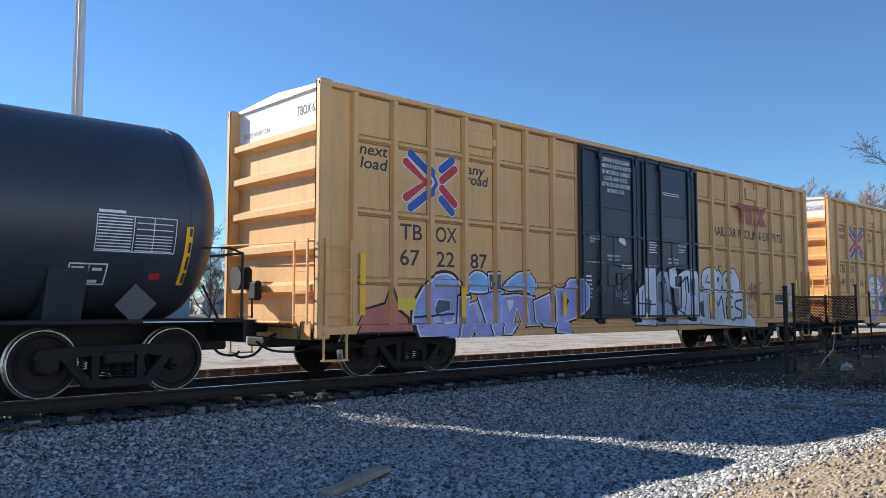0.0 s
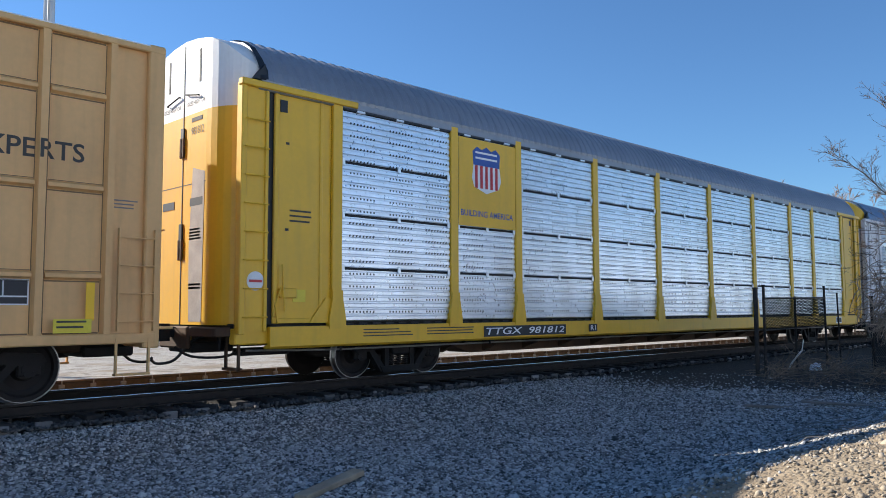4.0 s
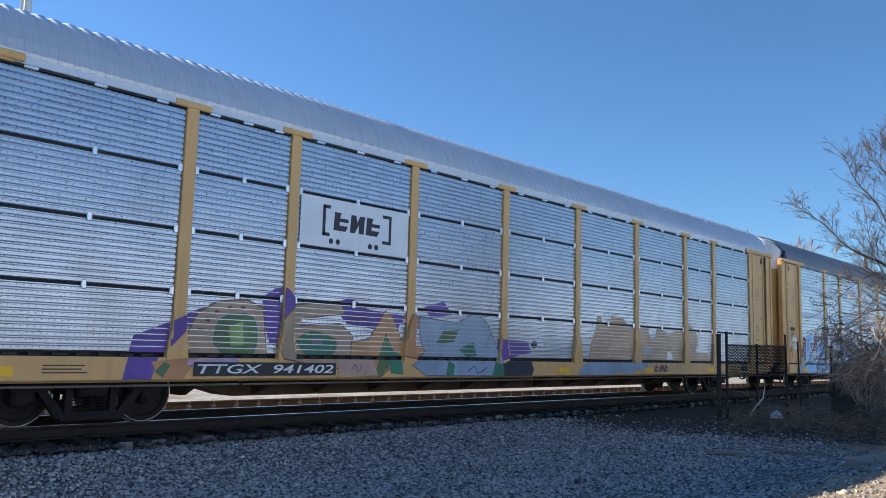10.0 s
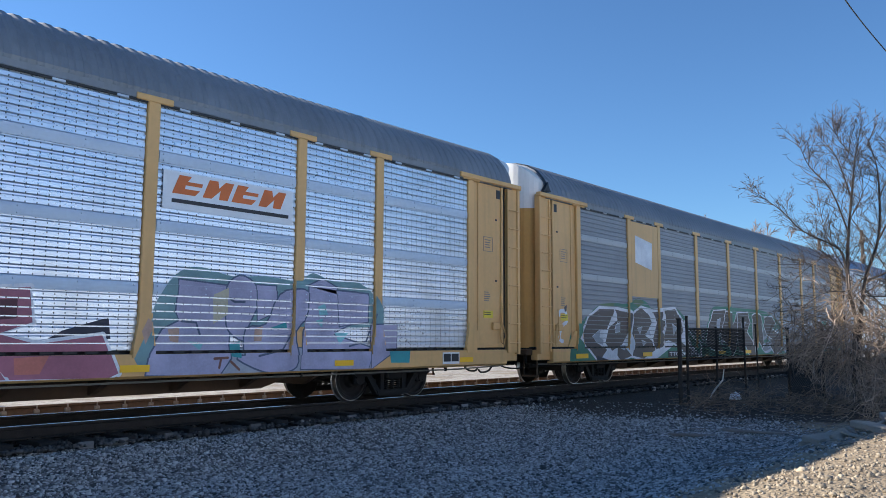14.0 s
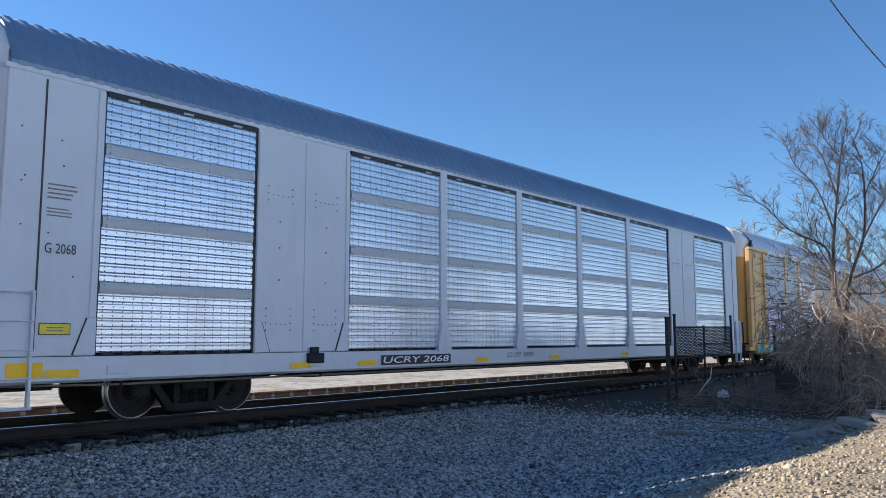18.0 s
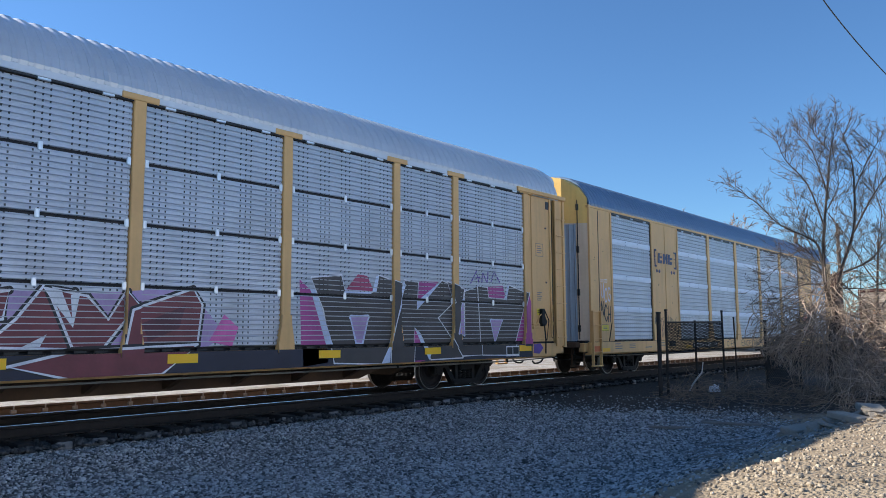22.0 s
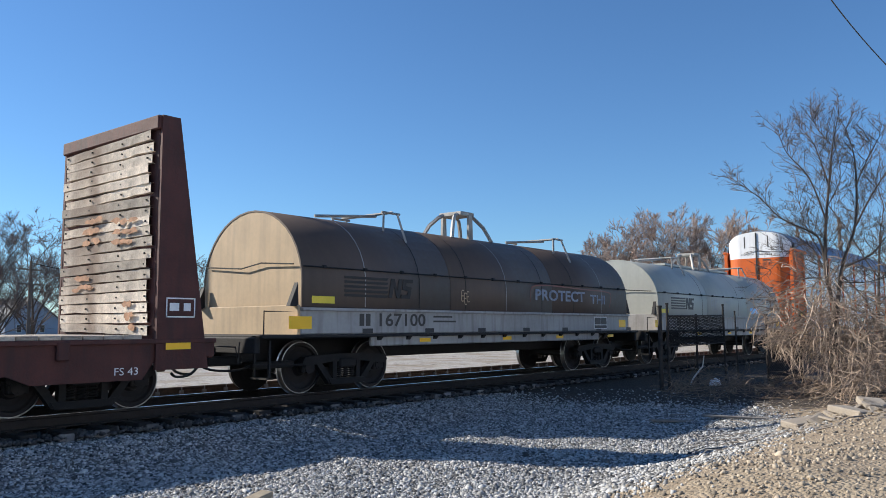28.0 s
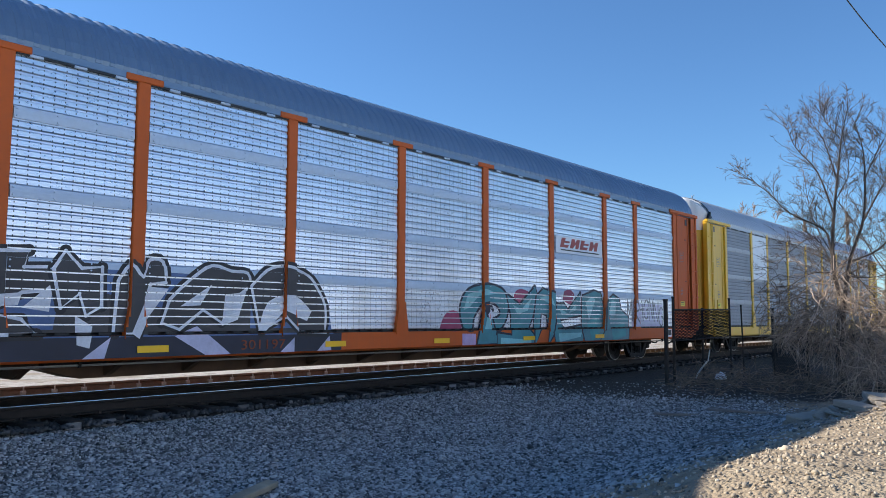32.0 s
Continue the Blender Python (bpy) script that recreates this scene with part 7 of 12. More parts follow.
box2, cells2 = boxcar(27.55, "tan-yellow high boxcar with dark doors and grey-pink graffiti", "643036", {
    "left": ["CLOSE THIS DOOR", "BEFORE CLOSING", "MAIN DOOR", "", "CIERRE ESTA PUERTA", "ANTES DE CERRAR", "LA PUERTA PRINCIPAL"],
    "right": ["CLOSE AND LOCK", "BOTH DOORS BEFORE", "MOVING CAR", "", "CIERRE Y PONGA", "EL SEGURO EN AMBAS", "PUERTAS ANTES DE", "MOVER EL CARRO"]})
spray(box2, form("violet", [(3.43, 0.77), (3.45, 1.51), (3.49, 2.23), (3.85, 2.46), (4.23, 2.44), (5.12, 2.41), (6.16, 2.36), (6.74, 2.04), (6.78, 1.03), (5.91, 0.99), (5.14, 0.87), (4.26, 0.94), (3.89, 0.75)], None, 0, None, True) +
      form("white", [(3.52, 1.21), (3.54, 1.8), (3.51, 2.01), (3.59, 2.21), (3.9, 2.38), (4.23, 2.35), (4.44, 2.21), (4.31, 1.9), (4.22, 1.82), (4.2, 1.37), (4.18, 1.16)], "grey", 0.03) +
      form("ash", [(3.56, 1.51), (4.18, 1.49), (4.18, 1.36), (3.56, 1.36)]) +
      form("white", [(4.41, 2.21), (4.58, 2.28), (4.76, 2.12), (4.71, 1.96), (4.35, 1.77), (5.03, 2.03), (5.0, 1.89), (4.39, 1.65), (4.9, 1.2), (4.86, 1.13), (4.24, 1.15), (4.25, 1.72), (4.31, 1.9)], "grey", 0.03) +
      form("teal", [(4.48, 1.57), (4.89, 1.22), (5.12, 1.15), (5.1, 1.61), (4.71, 1.68)]) +
      form("white", [(5.03, 2.15), (5.13, 2.19), (5.28, 1.73), (5.31, 2.2), (5.43, 2.24), (5.43, 1.72), (5.28, 1.66), (5.15, 2.0), (5.15, 1.17), (5.04, 1.18)], "brown", 0.03) +
      form("brown", [(5.23, 1.15), (5.24, 1.53), (5.37, 1.94), (5.63, 2.05), (5.9, 1.87), (5.91, 1.54), (5.9, 1.13)], "grey", 0.03, None, True) +
      stroke("white", [(5.38, 1.48), (5.44, 1.86), (5.68, 1.96), (5.86, 1.75), (5.77, 1.35), (5.52, 1.27), (5.43, 1.47), (5.57, 1.63), (5.71, 1.59)], 0.03) +
      form("pale", [(6.03, 2.07), (6.46, 2.13), (6.49, 1.76), (6.45, 1.15), (6.24, 1.15), (6.21, 1.59), (6.1, 1.59), (6.09, 1.15), (5.92, 1.15), (5.95, 1.6)], "slate", 0.03) +
      stroke("slate", [(6.07, 1.75), (6.45, 1.8)], 0.016) +
      stroke("slate", [(6.17, 2.02), (6.34, 2.04)], 0.014) +
      stroke("slate", [(3.7, 2.02), (3.73, 2.11), (3.86, 2.14), (3.94, 2.03)], 0.014) +
      stroke("slate", [(3.91, 2.1), (4.05, 2.14), (4.2, 2.07)], 0.014) +
      stroke("slate", [(3.82, 1.83), (3.95, 1.93), (4.13, 1.86)], 0.014) +
      stroke("grey", [(3.71, 1.75), (3.84, 1.78), (3.81, 1.63)], 0.012) +
      stroke("grey", [(4.0, 1.76), (4.14, 1.74), (4.06, 1.64)], 0.012) +
      stroke("slate", [(3.61, 1.51), (3.71, 1.53), (3.69, 1.31)], 0.012) +
      stroke("slate", [(3.86, 1.51), (3.88, 1.24)], 0.012) +
      stroke("slate", [(4.01, 1.51), (4.03, 1.22)], 0.012) +
      stroke("slate", [(4.47, 2.01), (4.64, 2.22)], 0.014) +
      stroke("slate", [(4.52, 2.14), (4.7, 2.02)], 0.014),
      cells2, label="pale graffiti lettering with a face over a violet cloud")
spray(box2, form("sky", [(12.22, 1.89), (12.36, 2.13), (12.89, 2.36), (13.32, 2.43), (13.62, 2.14), (13.79, 1.47), (13.7, 1.03), (13.17, 0.88), (12.71, 0.88), (12.48, 1.09), (12.64, 1.52), (12.33, 1.67)]) +
      form("sky", [(13.6, 1.99), (13.77, 2.32), (14.08, 2.37), (14.47, 2.19), (14.74, 1.68), (14.58, 1.17), (14.36, 0.8), (14.06, 0.88), (13.65, 1.18)]) +
      form("sky", [(14.56, 1.91), (15.29, 2.26), (15.7, 2.09), (15.74, 1.76), (15.94, 1.38), (15.91, 1.03), (15.44, 0.72), (14.84, 0.68), (14.55, 0.92)]) +
      form("mauvepink", [(12.3, 1.94), (12.36, 2.08), (12.89, 2.3), (13.27, 2.38), (13.43, 2.26), (13.47, 1.94), (13.59, 1.7), (13.58, 1.27), (13.3, 1.03), (12.75, 0.92), (12.55, 1.05), (12.43, 1.36), (12.69, 1.49), (12.96, 1.5), (13.11, 1.69), (12.73, 1.69), (12.33, 1.73)], "navy", 0.05) +
      form("navy", [(12.34, 1.71), (12.74, 1.68), (12.96, 1.5), (12.69, 1.49), (12.47, 1.45)]) +
      form("navy", [(12.73, 0.92), (13.3, 1.04), (13.59, 1.27), (13.72, 1.12), (13.12, 0.88)]) +
      form("sky", [(13.46, 2.23), (13.62, 2.08), (13.64, 1.75), (13.55, 1.79), (13.48, 1.94)]) +
      stroke("redline", [(12.5, 1.94), (13.23, 2.19)], 0.06) +
      stroke("white", [(12.49, 2.01), (13.21, 2.26)], 0.035) +
      stroke("redline", [(12.75, 1.67), (13.34, 1.84), (13.37, 2.13)], 0.055) +
      stroke("white", [(12.74, 1.74), (13.28, 1.91), (13.3, 2.12)], 0.03) +
      stroke("redline", [(12.86, 1.17), (13.29, 1.4), (13.56, 1.65)], 0.06) +
      stroke("white", [(12.75, 1.07), (13.35, 1.32), (13.58, 1.51)], 0.035) +
      form("slate", [(12.87, 1.5), (13.15, 1.6), (13.29, 1.7), (13.27, 1.51), (13.01, 1.4)]) +
      stroke("white", [(12.92, 1.5), (13.06, 1.4), (13.24, 1.51)], 0.02) +
      form("mauvepink", [(13.63, 1.75), (13.64, 2.0), (13.77, 2.26), (14.04, 2.33), (14.36, 2.15), (14.55, 1.88), (14.53, 1.32), (14.39, 1.02), (14.13, 0.93), (13.8, 1.17), (13.65, 1.46)], "navy", 0.05, None, True) +
      form("navy", [(13.65, 1.27), (13.8, 1.17), (14.13, 0.93), (14.39, 1.01), (14.33, 0.9), (14.06, 0.89), (13.72, 1.08)]) +
      form("slate", [(13.98, 1.89), (14.16, 1.81), (14.06, 1.56), (13.86, 1.36), (13.84, 1.56)], "white", 0.02) +
      stroke("redline", [(13.88, 2.15), (14.15, 2.06), (14.43, 1.87)], 0.055) +
      stroke("white", [(13.88, 2.08), (14.15, 1.95), (14.4, 1.76)], 0.03) +
      stroke("redline", [(13.75, 1.22), (14.01, 1.01)], 0.05) +
      stroke("white", [(13.76, 1.32), (14.05, 1.08)], 0.03) +
      form("sky", [(14.55, 1.86), (14.72, 1.58), (14.56, 1.21), (14.33, 0.82), (14.13, 0.92), (14.39, 1.02), (14.53, 1.32)], "navy", 0.02) +
      form("mauvepink", [(14.65, 1.94), (15.29, 2.2), (15.51, 2.18), (15.62, 1.95), (15.6, 1.79), (15.24, 1.72), (14.88, 1.63), (14.71, 1.78)], "navy", 0.05) +
      form("mauvepink", [(14.6, 1.3), (14.78, 1.57), (15.24, 1.69), (15.67, 1.66), (15.81, 1.43), (15.84, 1.06), (15.5, 0.8), (14.96, 0.74), (14.62, 0.92)], "navy", 0.05, None, True) +
      form("sky", [(14.99, 1.39), (15.24, 1.45), (15.26, 1.22), (15.07, 1.16)], "white", 0.02) +
      form("slate", [(15.01, 1.38), (15.15, 1.48), (15.25, 1.43), (15.19, 1.33)]) +
      stroke("redline", [(14.77, 1.85), (15.43, 2.09)], 0.05) +
      stroke("white", [(14.76, 1.93), (15.29, 2.13)], 0.028) +
      stroke("redline", [(14.82, 1.41), (15.26, 1.56)], 0.05) +
      stroke("white", [(14.8, 1.5), (15.24, 1.63)], 0.028) +
      stroke("redline", [(15.04, 0.94), (15.61, 1.13)], 0.05) +
      stroke("white", [(15.01, 0.86), (15.57, 1.03)], 0.028) +
      form("sky", [(15.68, 1.66), (15.88, 1.38), (15.89, 1.08), (15.74, 1.04), (15.81, 1.27)], "navy", 0.018) +
      form("navy", [(14.96, 0.73), (15.5, 0.79), (15.85, 1.04), (15.75, 0.89), (15.32, 0.69)]) +
      form("navy", [(14.94, 1.68), (15.24, 1.75), (15.62, 1.84), (15.55, 1.75), (15.24, 1.69)]),
      cells2, label="pale pink graffiti numerals with red and white stripes and blue sides")

up, cu = autorack("autorack", "bright yellow autorack with silver ribbed panels and a shield emblem", 47.41, "A", ARMOUR, ROOF_STEEL, PANEL_UP, STRIP, "gaps", False, END_WHITE, endno="981812")
x0, x1 = A_PANELS[1]
mark(up, x0, x1, 2.88, 4.64, ARMOUR, -1.585, "emblem_panel", "yellow panel with a shield emblem")
g = [(5.17, 4.40), (5.30, 4.50), (5.44, 4.44), (5.58, 4.52), (5.72, 4.44), (5.86, 4.50), (5.99, 4.40), (5.97, 4.12)]
part("shield_top", Geo().poly([(x, -1.592, z) for x, z in g + [(5.19, 4.12)]]), DECAL_BLUE, up)
part("shield_field", Geo().poly([(x, -1.592, z) for x, z in [(5.19, 4.12), (5.97, 4.12), (6.02, 3.85), (5.95, 3.68), (5.58, 3.56), (5.21, 3.68), (5.15, 3.85)]]), WHITEP, up)
for k in range(5):
    part("shield_stripe", Geo().box(5.24 + 0.15 * k, 5.31 + 0.15 * k, -1.598, -1.593, 3.66, 4.12), DECAL_RED, up)
bars(up, 5.25, 5.9, 4.18, 4.40, 2, WHITEP, -1.594, ragged=False)
lettering("BUILDING AMERICA", 0.125, DECAL_BLUE, up, 4.83, 3.08, -1.592, 1.56, bold=0.01)
plate_text(up, "TTGX  981812", 5.44, 8.12, 0.69, 0.90, slant=0.2)
plate_text(up, "R1", 9.0, 9.32, 0.72, 0.89)
part("notice", Geo().box(1.0, 1.24, -1.545, -1.536, 1.36, 1.56), DECAL_YELLOW, up)
bars(up, 0.92, 1.4, 2.6, 2.85, 3, GREYTXT, -1.538)
part("round_sign", Geo().lathe_y([(-1.575, 0.001), (-1.575, 0.15), (-1.568, 0.15)], 0.29, 1.68, 20), WHITEP, up)
part("round_sign_bar", Geo().box(0.18, 0.40, -1.580, -1.576, 1.66, 1.70), DECAL_RED, up)
bars(up, 2.4, 3.6, 0.74, 0.90, 3, GREYTXT, -1.604)
bars(up, 3.9, 5.2, 0.74, 0.90, 3, GREYTXT, -1.604)

sf, _ = autorack("autorack", "pale grey autorack with perforated panels and bright bands", 75.43, "A", RACK_GREYW, ROOF_BLUE, PANEL_SOFT, STRIP, "bands", True, ARMOUR, flare=0.16, postw=0.22, under=STEEL_DARK)
for k, (c, pts) in enumerate(((DECAL_RED, [(7.0, 3.70), (7.2, 3.70), (7.75, 3.15), (7.55, 3.15)]), (DECAL_RED, [(7.0, 3.15), (7.2, 3.15), (7.75, 3.70), (7.55, 3.70)]))):
    part("emblem", Geo().poly([(x, -1.572 - 0.001 * k, z) for x, z in pts]), c, sf)
g = Geo()
for k in range(9):
    g.box(7.85 + 0.155 * k, 7.97 + 0.155 * k, -1.572, -1.569, 3.32, 3.50)
part("emblem", g, DECAL_BLACK, sf, "dark brand lettering bars")
mark(sf, 18.05, 20.5, 3.05, 3.75, SIGN_WHITE, -1.580, "emblem_panel")
emblem_blocks(sf, 18.2, 20.25, 3.32, 3.66, 4, DECAL_ORANGE, -1.586, label="orange slanted emblem block")
mark(sf, 18.2, 20.3, 3.18, 3.22, DECAL_BLACK, -1.585, "emblem_line")
lettering("SFLC  300102", 0.17, GREYTXT, sf, 7.10, 0.76, -1.606, 1.75, slant=0.15, bold=0.01)
lettering("SFLC", 0.12, GREYTXT, sf, 0.98, 1.86, -1.538, 0.34)
lettering("20143", 0.12, GREYTXT, sf, 0.95, 1.68, -1.538, 0.40, name="number")
reflectors(sf, (2.6, 6.2, 10.0, 14.0, 17.5, 21.0, 24.5), 0.76, 0.86)
bars(sf, 3.4, 4.1, 0.74, 0.90, 3, GREYTXT, -1.604)
mark(sf, 1.1, 1.5, 0.70, 0.84, DECAL_YELLOW, -1.604, "notice")

cx, cc = autorack("autorack", "tan-yellow autorack with fine perforated panels and purple graffiti", 103.59, "A", RACK_YELLOW, ROOF_LIGHT, PANEL_FINE, STRIP, "fine", True, END_WHITE, endno="941402", end_low=DOOR_DIMMED)
mark(cx, 6.73, 9.25, 2.88, 3.74, SIGN_WHITE, -1.575, "emblem_panel", "white emblem panel")
g = Geo()
for x, s in ((7.2, 1), (8.75, -1)):
    g.box(x, x + 0.06, -1.582, -1.576, 3.08, 3.62).box(min(x, x + s * 0.16), max(x, x + s * 0.16), -1.582, -1.576, 3.56, 3.62).box(min(x, x + s * 0.16), max(x, x + s * 0.16), -1.582, -1.576, 3.08, 3.14)
for x in (7.4, 7.55, 8.3, 8.45):
    g.lathe_y([(-1.582, 0.001), (-1.582, 0.05), (-1.576, 0.05)], x, 3.0, 10)
part("emblem", g, DECAL_BLACK, cx, "dark bracketed emblem")
emblem_blocks(cx, 7.44, 8.56, 3.2, 3.52, 3, DECAL_BLACK, -1.577, 0.02)
plate_text(cx, "TTGX  941402", 4.92, 7.6, 0.70, 0.91, slant=0.2)
spray(cx, form("purple", [(3.86, 0.66), (3.99, 1.27), (4.46, 1.46), (4.96, 1.69), (5.15, 1.75), (4.79, 1.38), (4.36, 0.95), (4.28, 0.66)]) +
      form("purple", [(6.08, 1.94), (6.45, 2.14), (6.72, 1.85), (6.53, 1.29), (6.26, 1.22), (6.13, 1.66)], None, 0, None, True) +
      form("purple", [(7.47, 1.9), (7.9, 2.06), (8.36, 1.86), (8.93, 1.83), (9.3, 1.78), (8.98, 1.46), (7.85, 1.59)]) +
      form("purple", [(12.01, 1.44), (13.09, 1.41), (13.24, 1.18), (12.08, 0.97)]) +
      form("purple", [(9.78, 1.99), (10.32, 2.13), (10.57, 1.88), (9.96, 1.79)]) +
      form("tanpaint", [(4.84, 1.0), (4.81, 1.29), (4.97, 1.63), (5.28, 1.81), (5.79, 1.87), (6.1, 1.76), (6.21, 1.01)], "brown", 0.03) +
      form("leaf", [(5.27, 1.21), (5.35, 1.54), (5.75, 1.64), (5.96, 1.52), (5.96, 1.08), (5.5, 1.03)], "green", 0.03, None, True) +
      form("lime", [(5.5, 1.46), (5.75, 1.54), (5.78, 1.17), (5.55, 1.16)]) +
      stroke("brown", [(4.98, 1.39), (5.05, 1.39)], 0.02) +
      stroke("brown", [(5.11, 1.54), (5.15, 1.53)], 0.025) +
      stroke("brown", [(5.26, 1.67), (5.3, 1.67)], 0.025) +
      stroke("brown", [(5.48, 1.74), (5.52, 1.74)], 0.025) +
      stroke("brown", [(5.71, 1.76), (5.75, 1.75)], 0.025) +
      form("orange", [(4.26, 0.91), (4.7, 0.96), (4.99, 0.97), (4.78, 0.67), (4.43, 0.64)]) +
      form("leaf", [(4.32, 0.77), (4.46, 0.91), (4.56, 0.86), (4.45, 0.68)]) +
      form("tanpaint", [(6.41, 1.18), (6.48, 1.59), (6.72, 1.85), (7.68, 1.96), (7.78, 1.77), (6.87, 1.65), (6.84, 1.51), (7.7, 1.57), (7.98, 1.38), (8.01, 1.05), (7.49, 1.01), (7.83, 0.88), (7.6, 0.81), (6.52, 0.98)], "brown", 0.025) +
      form("green", [(6.8, 1.27), (7.08, 1.41), (7.58, 1.29), (7.53, 1.07), (7.04, 1.04)], "leaf", 0.03, None, True) +
      form("grey", [(7.09, 1.33), (7.36, 1.31), (7.3, 1.2), (7.13, 1.2)]) +
      form("orange", [(7.97, 1.05), (7.98, 1.27), (8.39, 1.33), (8.76, 1.85), (8.93, 1.76), (9.2, 1.3), (9.43, 1.82), (9.65, 1.79), (9.48, 1.25), (9.92, 1.18), (9.82, 0.99), (9.21, 1.05), (8.68, 0.69), (8.06, 0.7)], "brown", 0.025) +
      form("leaf", [(8.78, 1.46), (8.97, 1.18), (8.89, 0.88), (8.68, 0.69), (8.5, 0.69), (8.7, 1.23)]) +
      form("green", [(8.83, 1.23), (9.17, 1.06), (9.23, 0.7), (8.9, 0.73)]) +
      form("haze", [(9.65, 1.79), (10.72, 1.71), (11.31, 1.95), (11.65, 1.75), (12.1, 1.1), (12.22, 0.67), (9.83, 0.69), (9.48, 0.87), (9.83, 1.12), (9.7, 1.37)], "slate", 0.02) +
      form("leaf", [(10.15, 1.31), (10.34, 1.53), (10.76, 1.57), (10.64, 1.36)], "green", 0.02) +
      form("green", [(10.79, 1.2), (11.23, 1.35), (11.36, 1.07), (11.04, 1.04)]) +
      form("green", [(10.38, 0.67), (10.46, 0.98), (10.64, 0.89), (10.62, 0.66)]) +
      form("green", [(11.82, 0.69), (11.92, 0.96), (12.19, 0.89), (12.22, 0.65)]) +
      form("salmonpale", [(7.67, 0.96), (8.41, 1.02), (8.6, 0.69), (7.68, 0.68)]) +
      form("mauvepink", [(4.82, 0.94), (5.68, 0.98), (5.68, 0.89), (4.82, 0.86)]) +
      stroke("grey", [(7.97, 0.81), (8.04, 0.88), (8.12, 0.74), (8.19, 0.88)], 0.012) +
      stroke("purple", [(11.03, 0.75), (11.25, 0.86), (11.35, 0.72), (11.66, 0.84)], 0.012) +
      stroke("plum", [(7.84, 1.72), (7.92, 1.61), (7.99, 1.75), (8.07, 1.59), (8.18, 1.76), (8.38, 1.57)], 0.012),
      cc, label="tan and orange graffiti lettering with green hollows over purple")
spray(cx, form("ink", [(12.15, 0.66), (12.12, 0.90), (12.35, 0.98), (13.18, 0.98), (13.28, 0.80), (13.22, 0.66)]) +
      form("ink", [(13.20, 1.34), (13.28, 1.42), (13.40, 1.40), (13.42, 1.30), (13.28, 1.26)], None, 0, None, True) +
      form("haze", [(15.05, 0.66), (15.2, 0.84), (15.6, 0.97), (17.6, 0.97), (18.35, 0.95), (18.3, 0.80), (17.7, 0.76), (17.5, 0.66), (16.9, 0.72), (16.5, 0.66)], None, 0, None, True) +
      form("faded", [(15.55, 1.03), (15.65, 1.45), (15.85, 1.75), (15.95, 2.12), (16.1, 2.16), (16.2, 1.88), (16.5, 1.92), (16.62, 2.18), (17.2, 2.10), (17.4, 1.95), (17.74, 1.9), (17.74, 1.2), (17.3, 1.03)]) +
      form("faded", [(17.98, 1.03), (17.98, 1.92), (18.5, 1.90), (18.62, 1.62), (18.85, 1.60), (18.95, 1.90), (19.5, 1.86), (19.6, 1.70), (20.1, 1.92), (20.56, 1.88), (20.56, 1.05), (19.9, 1.03), (19.8, 1.30), (19.6, 1.32), (19.5, 1.03)]) +
      form("faded", [(20.80, 1.03), (20.80, 2.15), (21.1, 2.02), (21.45, 1.82), (21.5, 1.50), (21.3, 1.32), (22.1, 1.28), (22.4, 1.05)]) +
      form("ash", [(18.3, 1.20), (18.3, 1.36), (18.62, 1.40), (18.7, 1.22)]), cc, label="faded orange overspray on the side panels")
emblem_blocks(cx, 18.75, 19.55, 0.73, 0.91, 3, SP["wine2"], -1.602, label="dark brown emblem block")
reflectors(cx, (2.0, 14.2, 18.2, 22.0, 25.0), 0.72, 0.84)
bars(cx, 2.8, 3.5, 0.72, 0.86, 3, GREYTXT, -1.604)

